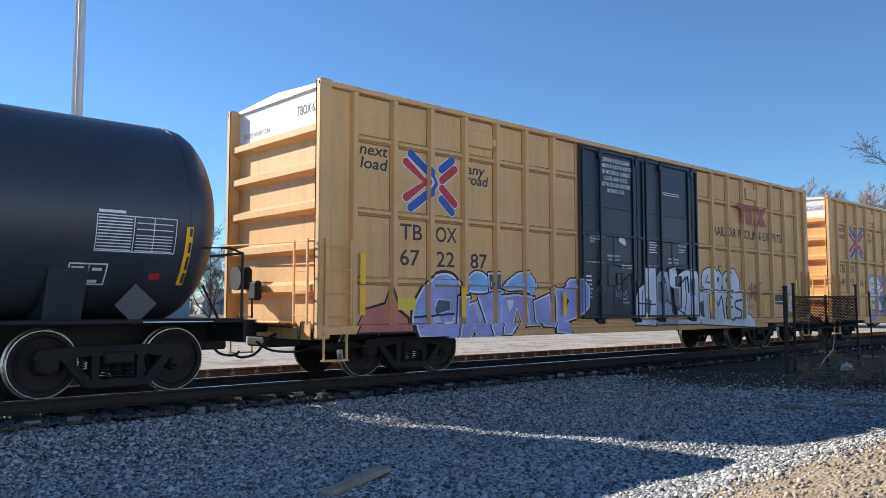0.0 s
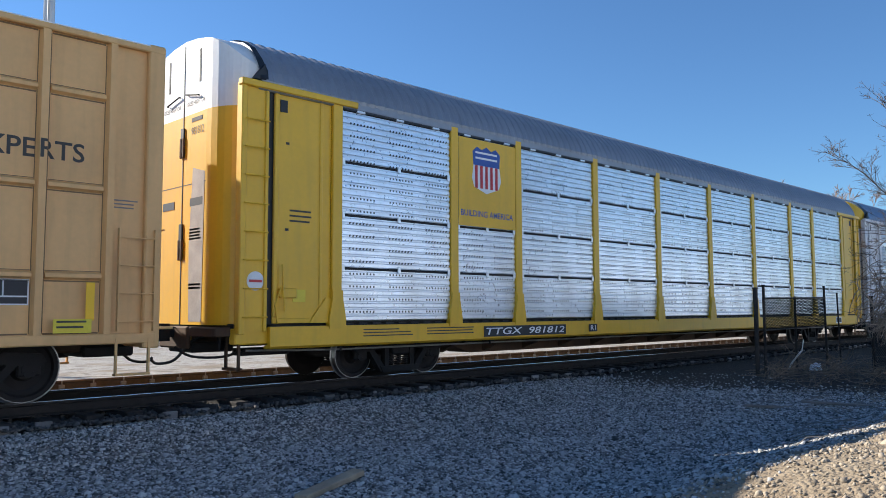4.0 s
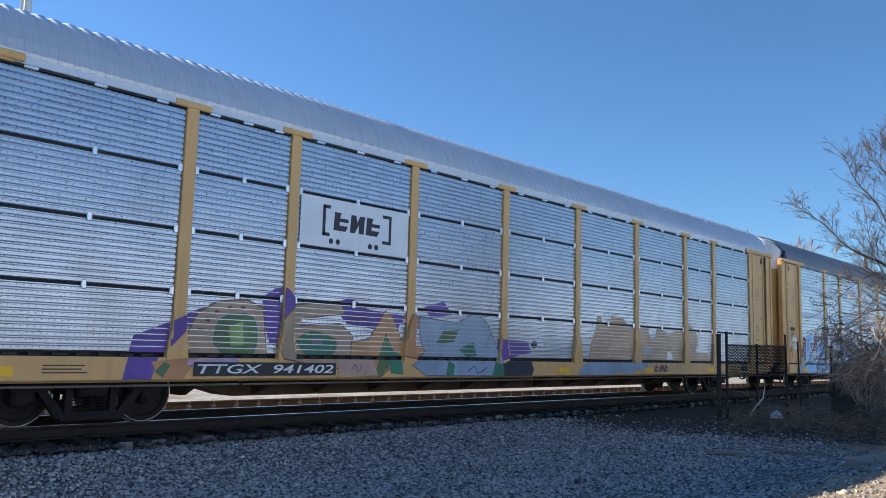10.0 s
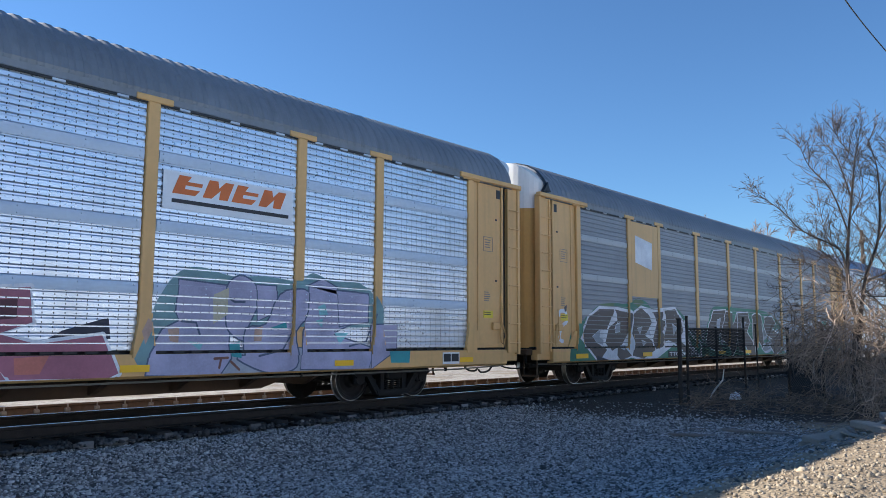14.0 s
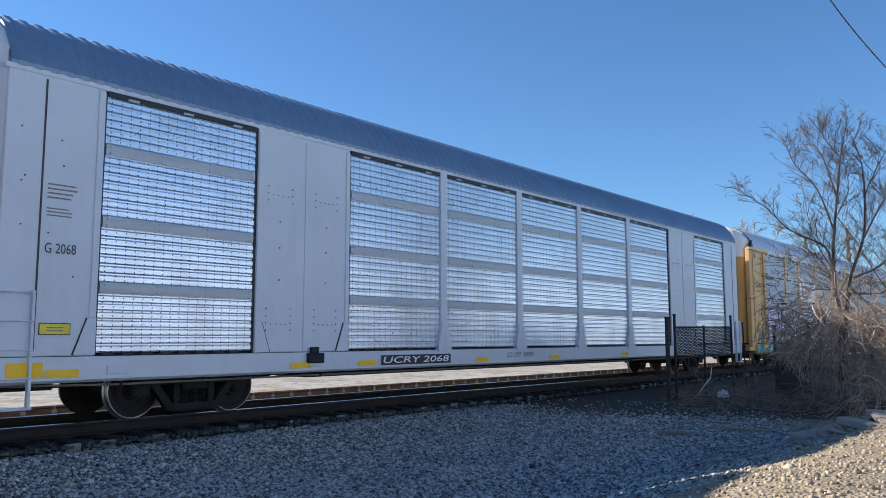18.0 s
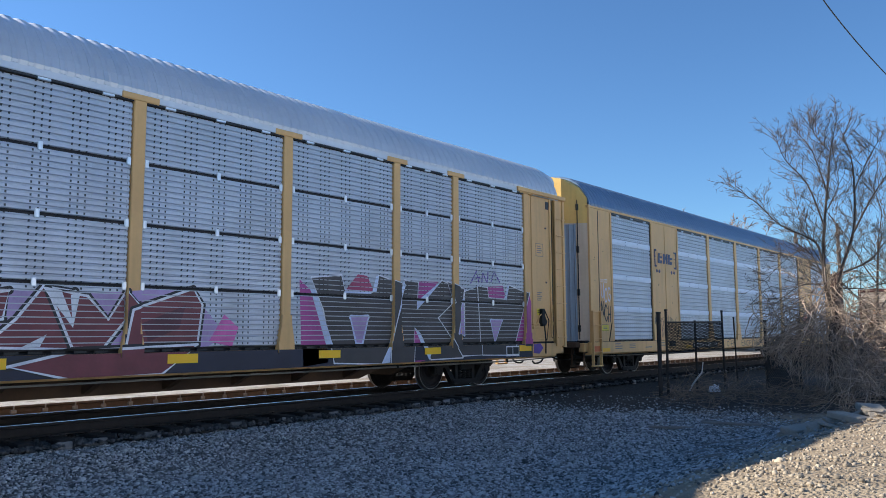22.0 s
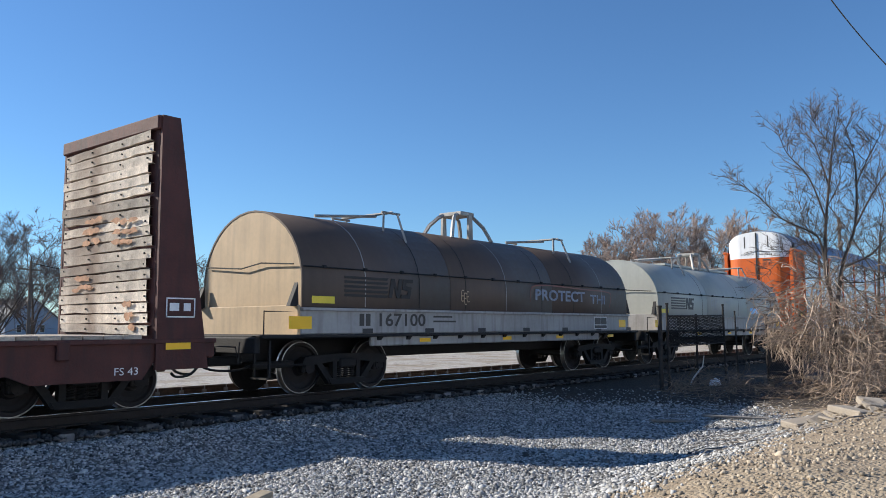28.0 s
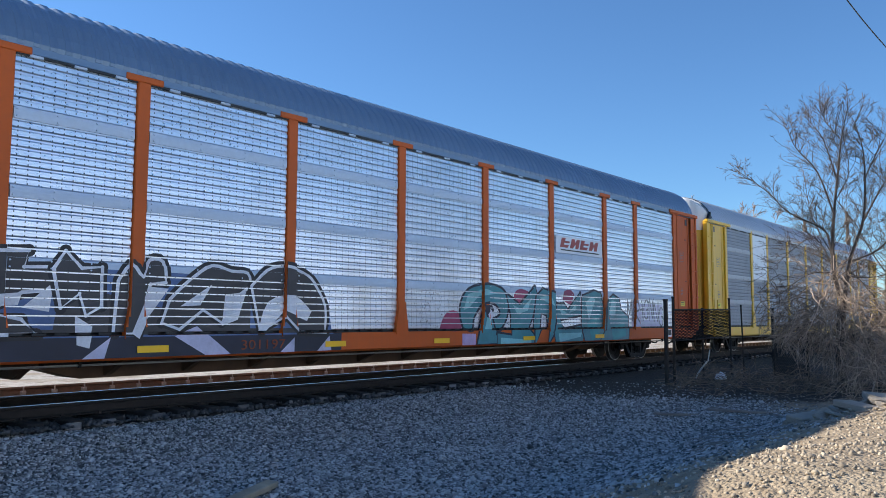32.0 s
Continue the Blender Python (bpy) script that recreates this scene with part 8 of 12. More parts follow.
tt, ct = autorack("autorack", "tan-yellow autorack with silver banded panels and blue and red graffiti", 131.85, "A", RACK_YELLOW, ROOF_DARK, PANEL_DASH, STRIP_SOFT, "bands", True, END_WHITE, endno="256058", end_low=DOOR_DIMMED)
plate_text(tt, "TTGX  256058", 6.9, 9.3, 0.68, 0.88)
spray(tt, [([rect(9.3, 16.6, 0.655, 0.97), rect(1.2, 6.4, 0.655, 0.70)], SP["ink"])], ct, label="black painted sill")
spray(tt, form("plum", [(1.41, 1.08), (1.65, 1.57), (1.85, 1.58), (2.04, 1.95), (2.21, 2.02), (2.39, 1.85), (2.39, 1.11)], None, 0, None, True) +
      form("plum", [(3.16, 1.4), (3.23, 1.83), (3.37, 2.17), (3.62, 2.27), (3.78, 2.05), (4.04, 2.13), (4.34, 2.37), (4.56, 2.31), (4.66, 2.44), (4.92, 2.58), (5.12, 2.38), (5.25, 2.08), (4.62, 1.75)], None, 0, None, True) +
      form("plum", [(5.24, 1.59), (5.28, 2.15), (5.6, 2.39), (5.86, 2.23), (6.24, 2.34), (6.49, 2.1), (6.79, 2.24), (7.17, 1.97), (6.49, 1.63)], None, 0, None, True) +
      form("plum", [(7.15, 1.31), (7.17, 2.02), (7.41, 2.17), (7.67, 1.94), (7.97, 1.99), (8.3, 1.65), (8.84, 1.73), (9.31, 1.34), (9.25, 1.0), (7.35, 0.98)], None, 0, None, True) +
      form("mauvemid", [(3.34, 1.53), (3.45, 1.98), (3.7, 2.05), (3.75, 1.77), (3.54, 1.48)], None, 0, None, True) +
      form("mauvemid", [(1.62, 1.18), (1.71, 1.43), (1.86, 1.43), (1.92, 1.28)], None, 0, None, True) +
      form("mauvemid", [(5.37, 2.09), (5.78, 2.14), (5.71, 1.85), (5.38, 1.84)]) +
      form("ash", [(7.57, 1.87), (7.66, 2.12), (8.13, 2.16), (8.58, 2.04), (8.56, 1.75), (7.98, 1.88)]) +
      form("ash", [(1.22, 0.65), (1.53, 1.07), (1.95, 1.34), (2.25, 1.56), (1.99, 1.03), (2.28, 0.82), (2.19, 0.64), (1.51, 0.64)], "black", 0.05) +
      form("sky", [(2.36, 1.13), (2.39, 1.66), (2.58, 2.17), (2.99, 2.23), (3.23, 1.97), (3.11, 1.88), (2.85, 1.73), (2.85, 1.62), (3.16, 1.46), (3.26, 1.3), (3.19, 1.0), (2.77, 0.97)], "black", 0.06, "white") +
      form("plum", [(2.84, 1.73), (2.96, 1.83), (3.17, 1.85), (3.18, 1.72), (3.0, 1.6)]) +
      form("sky", [(3.57, 1.15), (3.57, 1.48), (3.68, 1.77), (3.98, 1.94), (4.33, 1.91), (4.52, 1.68), (4.47, 1.27), (4.09, 1.08), (3.75, 1.1)], "black", 0.05, "white", True) +
      form("plum", [(3.97, 1.19), (4.0, 1.43), (4.08, 1.45), (4.08, 1.22)]) +
      form("white", [(4.64, 1.45), (4.69, 2.21), (5.31, 2.02), (5.17, 1.77), (5.05, 1.58), (4.8, 1.41)], "slate", 0.03) +
      form("ash", [(4.48, 1.14), (5.33, 1.71), (5.78, 2.05), (5.94, 1.93), (5.82, 1.59), (5.33, 1.52), (4.79, 1.26)], "black", 0.045) +
      form("sky", [(5.71, 1.51), (5.96, 1.9), (6.39, 1.95), (6.51, 1.69), (6.32, 1.04), (5.95, 1.06)], "black", 0.05, "white") +
      form("sky", [(6.38, 1.15), (6.51, 1.63), (6.62, 1.93), (6.84, 2.12), (7.14, 2.07), (7.29, 1.79), (7.14, 1.37), (6.8, 1.04), (6.38, 0.97)], "black", 0.05, "white", True) +
      form("sky", [(6.8, 1.0), (7.43, 1.52), (8.14, 1.6), (8.57, 1.4), (8.6, 1.02), (7.64, 1.0), (8.04, 1.23), (7.83, 1.39), (7.44, 1.24)], "black", 0.05, "white") +
      form("sky", [(2.18, 0.64), (2.19, 0.88), (2.43, 0.98), (3.19, 1.0), (3.55, 1.19), (4.09, 1.06), (4.58, 1.14), (5.33, 1.36), (5.69, 1.16), (5.74, 0.96), (6.52, 0.91), (6.83, 1.0), (6.81, 0.73), (5.2, 0.66), (3.78, 0.63)], "black", 0.05, "white") +
      form("plum", [(4.95, 1.04), (5.17, 1.22), (5.14, 1.04), (5.34, 0.98), (5.15, 0.88)]) +
      stroke("white", [(3.22, 0.97), (3.15, 0.77), (3.85, 0.7)], 0.024) +
      stroke("white", [(4.43, 0.68), (4.37, 0.97), (4.73, 1.1), (5.03, 0.98), (5.14, 0.67)], 0.024) +
      stroke("white", [(5.43, 0.7), (5.63, 0.78), (5.76, 0.96)], 0.024) +
      stroke("white", [(2.27, 0.87), (2.39, 0.69), (2.46, 0.7)], 0.024) +
      stroke("black", [(3.44, 0.93), (3.71, 0.76)], 0.02) +
      form("blue", [(2.48, 1.92), (2.77, 1.99), (2.68, 1.51), (2.51, 1.45)]) +
      form("blue", [(3.85, 1.72), (4.12, 1.78), (4.0, 1.49), (3.85, 1.49)]),
      ct, label="sky blue graffiti lettering with black and white edges over a plum cloud")
spray(tt, form("white", [(0.77, 1.73), (0.83, 1.88), (1.26, 1.99), (1.46, 1.95), (1.65, 1.9), (1.61, 1.58), (1.3, 1.52), (0.95, 1.43)], "ash", 0.03) +
      stroke("slate", [(0.86, 1.78), (0.94, 1.55), (1.06, 1.58)], 0.014) +
      stroke("slate", [(1.11, 1.79), (1.1, 1.65), (1.17, 1.63), (1.18, 1.78), (1.12, 1.79)], 0.014) +
      stroke("slate", [(1.24, 1.66), (1.25, 1.79), (1.33, 1.69), (1.35, 1.83)], 0.014) +
      stroke("slate", [(1.45, 1.84), (1.43, 1.69), (1.52, 1.7)], 0.014) +
      stroke("slate", [(1.6, 1.85), (1.52, 1.81), (1.59, 1.72), (1.52, 1.67)], 0.014),
      ct, label="white rounded graffiti tag")
spray(tt, form("ink", [(11.09, 1.79), (11.29, 1.98), (11.51, 1.98), (11.71, 1.8)], None, 0, None, True) +
      form("ink", [(12.59, 2.07), (12.91, 2.25), (13.22, 2.19), (13.31, 1.96), (12.79, 1.94)], None, 0, None, True) +
      form("ink", [(13.86, 2.19), (14.18, 2.16), (14.31, 1.88), (14.0, 1.93)]) +
      form("ink", [(14.32, 1.88), (14.55, 2.07), (14.94, 2.06), (15.13, 1.82), (14.46, 1.69)], None, 0, None, True) +
      form("ink", [(16.42, 1.13), (16.7, 1.3), (17.33, 1.49), (17.37, 1.19), (16.65, 1.11)]) +
      form("ink", [(9.56, 0.97), (9.63, 1.3), (9.83, 1.35), (9.97, 0.97), (9.98, 0.71), (9.68, 0.71)], None, 0, None, True) +
      form("white", [(9.92, 1.03), (10.65, 1.04), (10.66, 0.66), (10.21, 0.87)]) +
      form("rose", [(10.03, 1.53), (10.88, 1.74), (11.68, 1.81), (11.88, 1.75), (11.88, 1.44), (11.39, 1.38), (11.67, 1.23), (12.11, 1.18), (12.28, 0.96), (12.05, 0.65), (11.63, 0.66), (11.62, 0.95), (10.62, 0.91), (10.14, 1.06)], "white", 0.06) +
      form("wine", [(10.13, 1.4), (10.38, 1.43), (10.55, 1.27), (10.53, 1.07), (10.14, 1.06)]) +
      form("wine", [(10.71, 1.46), (11.09, 1.68), (11.81, 1.73), (11.84, 1.44), (10.98, 1.31)]) +
      form("rose", [(10.66, 1.12), (11.31, 1.28), (11.96, 1.22), (12.6, 0.84), (12.12, 0.65), (11.47, 0.66), (11.65, 0.95), (10.88, 0.96), (10.76, 0.66), (10.63, 0.66)], "white", 0.05) +
      form("redmid", [(11.67, 1.02), (12.11, 1.12), (12.35, 0.88), (11.97, 0.67), (11.68, 0.67)]) +
      form("salmon", [(10.82, 0.92), (11.11, 0.97), (11.06, 0.69), (10.82, 0.68)]) +
      form("rose", [(11.87, 1.75), (11.93, 2.15), (12.23, 2.19), (12.89, 1.97), (12.72, 1.74), (12.41, 1.25), (12.81, 1.29), (12.79, 1.91), (13.22, 1.93), (13.13, 1.52), (13.39, 1.41), (13.58, 1.18), (12.74, 0.78), (12.19, 1.18), (11.89, 1.44)], "white", 0.05) +
      form("redmid", [(11.97, 2.09), (12.31, 2.16), (12.55, 1.96), (12.32, 1.67), (11.94, 1.71)]) +
      form("wine", [(12.79, 1.88), (13.19, 1.92), (13.05, 1.47), (13.06, 1.12), (12.5, 1.07), (12.34, 1.18), (12.81, 1.29)]) +
      form("redmid", [(13.14, 2.01), (13.55, 2.06), (13.83, 2.32), (13.91, 1.99), (14.26, 1.82), (13.82, 1.7), (13.74, 1.41), (13.4, 1.61), (13.26, 1.7)], "white", 0.045) +
      form("rose", [(13.87, 1.72), (14.46, 1.74), (14.97, 1.69), (14.97, 1.06), (13.83, 1.06)], "white", 0.04) +
      form("wine", [(13.91, 1.66), (14.46, 1.71), (14.28, 1.43), (14.47, 1.13), (13.88, 1.1)]) +
      form("redmid", [(14.47, 1.55), (14.93, 1.65), (14.93, 1.19), (14.57, 1.13)]) +
      form("rose", [(15.05, 1.74), (16.25, 1.86), (16.31, 1.4), (15.9, 1.25), (16.37, 1.12), (17.25, 1.24), (17.49, 0.71), (17.35, 0.65), (16.01, 0.67), (15.79, 0.99), (15.05, 1.06)], "white", 0.05) +
      form("wine", [(15.25, 1.6), (16.11, 1.71), (16.11, 1.45), (15.37, 1.37)]) +
      form("redmid", [(15.15, 0.98), (15.77, 0.99), (15.77, 0.72), (15.26, 0.73)]) +
      form("salmon", [(16.09, 0.94), (16.53, 0.97), (16.42, 0.73), (16.11, 0.73)]) +
      form("rose", [(13.83, 0.95), (14.48, 0.88), (15.07, 1.01), (15.79, 0.99), (16.01, 0.67), (14.48, 0.66), (13.93, 0.67)], "white", 0.04) +
      form("white", [(12.58, 0.84), (13.33, 0.95), (12.95, 0.71)]) +
      form("white", [(13.93, 0.69), (14.49, 0.94), (14.44, 0.66)]) +
      form("white", [(11.31, 1.32), (11.7, 1.39), (11.67, 1.2), (11.42, 1.21)]) +
      form("white", [(14.28, 1.19), (14.61, 1.25), (14.52, 1.07)]) +
      form("white", [(13.39, 1.36), (13.58, 1.48), (13.83, 1.13), (13.48, 1.13)]) +
      stroke("white", [(12.21, 1.78), (12.41, 1.25)], 0.018) +
      stroke("white", [(9.39, 0.77), (9.46, 0.67), (9.51, 0.78)], 0.018) +
      stroke("white", [(9.62, 0.78), (9.7, 0.68), (9.77, 0.7)], 0.018),
      ct, label="red and rose camouflage graffiti lettering with white edges")
spray(tt, form("tealhaze", [(17.71, 0.92), (17.9, 1.35), (18.06, 1.77), (18.24, 2.05), (18.5, 2.26), (18.85, 2.29), (19.34, 2.19), (19.99, 2.23), (20.7, 2.19), (20.99, 2.35), (21.46, 2.23), (22.11, 2.24), (22.6, 1.92), (22.7, 1.47), (21.48, 1.4), (18.77, 1.36), (17.93, 0.78)], None, 0, None, True) +
      form("salmonpale", [(17.8, 1.3), (17.89, 1.49), (18.0, 1.4), (17.86, 1.11)]) +
      form("ash", [(17.92, 0.66), (18.02, 1.05), (22.44, 1.03), (22.39, 0.64)], "slate", 0.02) +
      form("lilacpale", [(17.91, 0.67), (17.95, 0.97), (18.16, 1.33), (18.43, 1.46), (18.37, 1.6), (18.4, 2.08), (19.25, 2.03), (19.32, 1.53), (19.3, 1.11), (19.33, 0.89), (19.13, 0.63)], "slate", 0.028) +
      form("lilacpale", [(19.26, 1.42), (19.23, 1.97), (19.47, 2.2), (19.76, 2.09), (19.85, 1.81), (19.66, 1.4), (19.57, 1.18), (19.33, 1.3)], "slate", 0.028, None, True) +
      form("lilacpale", [(19.81, 2.07), (20.2, 2.07), (20.23, 1.66), (19.85, 1.49)], "slate", 0.028) +
      form("lilacpale", [(19.61, 0.93), (19.63, 1.36), (20.02, 1.43), (20.28, 1.93), (20.7, 2.04), (20.97, 1.96), (20.98, 1.68), (20.59, 1.33), (20.68, 0.82), (20.46, 0.66), (19.98, 0.67), (19.46, 0.88)], "slate", 0.028, None, True) +
      form("lilacpale", [(20.76, 1.32), (20.93, 1.68), (20.92, 2.13), (21.22, 2.25), (21.56, 2.12), (21.6, 1.46), (21.5, 1.32), (21.96, 1.49), (22.35, 1.52), (22.34, 2.04), (21.56, 2.07), (21.6, 1.46), (21.5, 1.27), (22.49, 1.02), (22.34, 0.65), (20.74, 0.69)], "slate", 0.028) +
      form("lilacpale", [(21.56, 2.06), (22.34, 2.03), (22.34, 1.52), (21.64, 1.43)], "slate", 0.028) +
      form("lilacpale", [(22.43, 1.46), (23.13, 1.48), (23.12, 1.02), (22.42, 0.65)], "slate", 0.028) +
      form("mint", [(18.58, 1.16), (18.85, 1.13), (18.79, 1.02)]) +
      form("teal", [(19.32, 1.11), (19.51, 1.16), (19.53, 0.89), (19.34, 0.92)]) +
      form("mint", [(21.12, 1.76), (21.28, 1.82), (21.36, 1.62), (21.16, 1.61)]) +
      form("mint", [(21.07, 1.51), (21.24, 1.56), (21.23, 1.39)]) +
      form("mint", [(21.52, 1.31), (21.85, 1.31), (21.65, 1.09)]) +
      form("teal", [(20.02, 1.35), (20.43, 1.48), (20.45, 1.38)]) +
      stroke("slate", [(19.29, 1.84), (19.39, 1.78), (19.58, 1.79)], 0.018) +
      stroke("slate", [(18.46, 1.46), (18.71, 1.44), (18.78, 1.26)], 0.018) +
      stroke("slate", [(19.87, 0.92), (20.38, 1.02), (20.58, 1.33)], 0.018) +
      stroke("slate", [(21.89, 1.07), (22.31, 1.16), (22.52, 1.66)], 0.018) +
      form("teal", [(22.89, 1.0), (23.48, 1.02), (23.45, 0.74), (22.94, 0.75)]) +
      stroke("brown", [(19.03, 0.89), (19.27, 0.9)], 0.02) +
      stroke("brown", [(19.15, 0.89), (19.12, 0.75)], 0.02) +
      stroke("brown", [(19.33, 0.84), (19.49, 0.71)], 0.02) +
      form("cream", [(18.99, 1.88), (19.26, 2.0), (19.27, 1.58), (19.01, 1.42)]) +
      form("salmonpale", [(18.24, 1.33), (18.43, 1.36), (18.42, 1.13), (18.28, 1.16)]) +
      form("salmonpale", [(19.79, 1.37), (19.95, 1.4), (19.93, 1.16), (19.78, 1.16)]),
      ct, label="pale lilac graffiti lettering with slate outlines over a teal haze")
mark(tt, 18.05, 20.5, 3.14, 3.72, SIGN_WHITE, -1.580, "emblem_panel", "white emblem panel")
emblem_blocks(tt, 18.2, 20.3, 3.38, 3.67, 4, DECAL_ORANGE, -1.586, label="orange slanted emblem block")
mark(tt, 18.2, 20.4, 3.24, 3.30, DECAL_BLACK, -1.585, "emblem_line")
reflectors(tt, (1.9, 5.0, 9.9, 13.6, 17.5, 21.5, 25.0), 0.72, 0.82)
lettering("26550", 0.14, GREYTXT, tt, 0.86, 2.02, -1.538, 0.4)
mark(tt, 0.88, 1.3, 2.22, 2.34, GREYTXT, -1.538, "stencil_bar")

rd, cr = autorack("autorack", "tan-yellow autorack with weathered grey panels and outlined graffiti", 159.95, "A", RACK_YELLOW, ROOF_DARK, PANEL_GREY, STRIP_DULL, "bands", True, END_WHITE, endno="987656", end_low=DOOR_DIMMED)
mark(rd, *A_PANELS[1], 2.45, 4.64, RACK_YELLOW, -1.59, "emblem_panel", "tan panel with a white painted patch")
spray(rd, [([[(5.0, 4.25), (6.1, 4.10), (6.05, 3.28), (5.0, 3.45)]], SP["white"])], [(4.7, 6.5, 2.4, 4.7, -1.592)])
spray(rd, form("green", [(1.31, 0.61), (1.38, 1.08), (1.58, 1.58), (1.86, 1.62), (2.22, 1.79), (2.85, 2.11), (3.78, 2.22), (4.45, 2.22), (5.17, 2.4), (5.74, 2.3), (6.15, 2.13), (7.69, 2.21), (8.42, 1.86), (8.99, 1.41), (9.66, 1.25), (9.75, 0.62), (6.16, 0.62), (2.75, 0.56)], None, 0, None, True) +
      form("leaf", [(4.8, 2.31), (5.26, 2.42), (5.55, 2.3), (5.17, 2.15)]) +
      form("leaf", [(2.92, 2.16), (3.77, 2.23), (3.7, 2.14), (3.0, 2.08)]) +
      form("white", [(1.8, 1.23), (2.29, 1.82), (2.89, 2.11), (3.82, 2.12), (4.63, 2.06), (4.81, 1.98), (5.36, 2.2), (6.05, 2.13), (7.69, 2.24), (8.29, 1.78), (8.48, 1.45), (8.98, 0.96), (9.58, 0.64), (9.18, 0.64), (7.92, 1.19), (6.16, 0.62), (4.65, 0.71), (3.81, 0.59), (2.97, 0.56), (2.05, 1.07)]) +
      form("umber", [(1.94, 1.23), (2.35, 1.8), (2.91, 2.03), (3.75, 2.04), (3.3, 1.48), (2.94, 1.48), (2.52, 1.29), (2.75, 1.13), (3.22, 0.93), (2.79, 0.62), (2.15, 1.07)], "white", 0.07) +
      form("umber", [(3.78, 2.04), (4.67, 1.96), (4.79, 1.87), (4.55, 1.43), (4.13, 1.06), (4.65, 0.75), (3.99, 0.63), (3.79, 0.77), (3.82, 1.0), (3.5, 0.9), (3.21, 1.12), (3.41, 1.53), (4.03, 1.8), (3.73, 1.51), (4.06, 1.4)], "white", 0.07) +
      form("umber", [(4.82, 1.93), (5.36, 2.14), (5.81, 1.94), (6.03, 1.72), (5.58, 1.32), (6.03, 1.17), (6.14, 0.9), (5.38, 0.66), (4.69, 0.75), (4.84, 1.12), (4.64, 1.37)], "white", 0.07) +
      form("umber", [(6.07, 2.03), (6.76, 2.06), (6.59, 1.8), (7.18, 1.78), (6.59, 1.46), (6.87, 1.19), (6.59, 0.99), (6.2, 0.92), (6.09, 1.24), (6.38, 1.73)], "white", 0.07) +
      form("umber", [(6.91, 2.09), (7.67, 2.17), (8.12, 1.77), (8.24, 1.48), (7.92, 1.21), (8.89, 0.82), (8.19, 0.83), (7.59, 1.11), (7.14, 1.19), (6.72, 1.12), (7.03, 1.61)], "white", 0.07) +
      form("ash", [(2.53, 1.29), (2.94, 1.47), (2.89, 1.27), (3.1, 1.19), (3.07, 1.06), (2.74, 1.13)], "white", 0.02) +
      form("ash", [(3.79, 1.6), (4.05, 1.67), (4.02, 1.43), (3.78, 1.4)], "white", 0.02) +
      form("ash", [(5.09, 1.53), (5.38, 1.57), (5.24, 1.37)], "white", 0.02) +
      form("ash", [(5.35, 1.19), (5.62, 1.12), (5.43, 1.02)], "white", 0.02) +
      form("ash", [(7.45, 1.69), (7.76, 1.58), (7.52, 1.36)], "white", 0.02) +
      form("ash", [(4.05, 1.05), (4.34, 1.05), (4.22, 0.91), (4.01, 0.95)]) +
      form("ash", [(5.56, 1.38), (5.85, 1.48), (5.95, 1.32)]) +
      stroke("white", [(8.35, 1.78), (8.86, 1.37), (9.43, 1.11), (9.5, 0.63)], 0.045) +
      form("ink", [(2.65, 0.57), (2.67, 0.78), (3.81, 0.56), (3.81, 0.5)]),
      cr, label="dark brown graffiti lettering with white edges over a green haze")
spray(rd, form("green", [(9.87, 1.11), (10.31, 1.91), (10.77, 2.34), (12.21, 2.4), (13.63, 2.37), (15.63, 2.35), (17.42, 2.01), (17.98, 1.29), (17.8, 0.56), (10.29, 0.67)], None, 0, None, True) +
      form("umber", [(10.04, 1.11), (10.34, 1.73), (10.76, 2.2), (11.87, 2.25), (11.86, 1.7), (11.21, 1.39), (11.17, 1.14), (11.32, 0.89), (10.89, 0.84), (10.37, 0.94)], "white", 0.05) +
      form("umber", [(11.87, 2.21), (12.34, 2.16), (12.39, 1.62), (12.9, 2.16), (12.96, 1.41), (12.68, 0.92), (12.32, 0.67), (12.0, 1.0), (11.36, 1.35)], "white", 0.05) +
      form("umber", [(12.99, 2.18), (14.04, 2.22), (14.18, 1.83), (13.88, 1.5), (14.54, 1.09), (14.64, 0.66), (13.98, 0.65), (13.49, 1.09), (13.38, 0.81), (12.94, 0.83)], "white", 0.05) +
      form("umber", [(14.49, 2.12), (14.79, 2.21), (15.45, 2.15), (15.55, 1.57), (15.67, 1.09), (15.34, 0.9), (14.94, 1.18), (14.72, 0.64), (14.54, 1.09)], "white", 0.05) +
      form("umber", [(15.83, 2.09), (16.72, 2.14), (17.05, 1.85), (16.69, 1.64), (17.67, 1.39), (17.83, 0.96), (16.86, 0.62), (16.25, 0.99), (16.9, 1.18), (16.01, 1.43), (15.71, 1.77)], "white", 0.05) +
      form("ash", [(11.03, 1.91), (11.32, 1.94), (11.24, 1.63), (11.0, 1.63)], "white", 0.015) +
      form("ash", [(13.39, 1.86), (13.8, 1.87), (13.6, 1.64), (13.34, 1.62)], "white", 0.015) +
      form("ash", [(11.36, 1.31), (11.6, 1.18), (11.51, 1.0), (11.28, 1.1)]) +
      stroke("lime", [(9.86, 0.71), (9.84, 0.87), (10.0, 0.85), (9.93, 0.75)], 0.014) +
      stroke("lime", [(10.09, 0.71), (10.06, 0.87), (10.2, 0.87)], 0.014),
      cr, label="dark brown graffiti lettering with thin white outlines")
spray(rd, stroke("white", [(0.94, 1.82), (0.98, 1.91), (1.22, 1.91), (1.3, 1.67), (1.1, 1.56), (0.94, 1.31), (0.98, 1.19), (1.09, 1.16)], 0.05) +
      form("umber", [(1.17, 2.02), (1.3, 2.09), (1.28, 1.94), (1.2, 1.89)]),
      cr, label="white dripped tag")
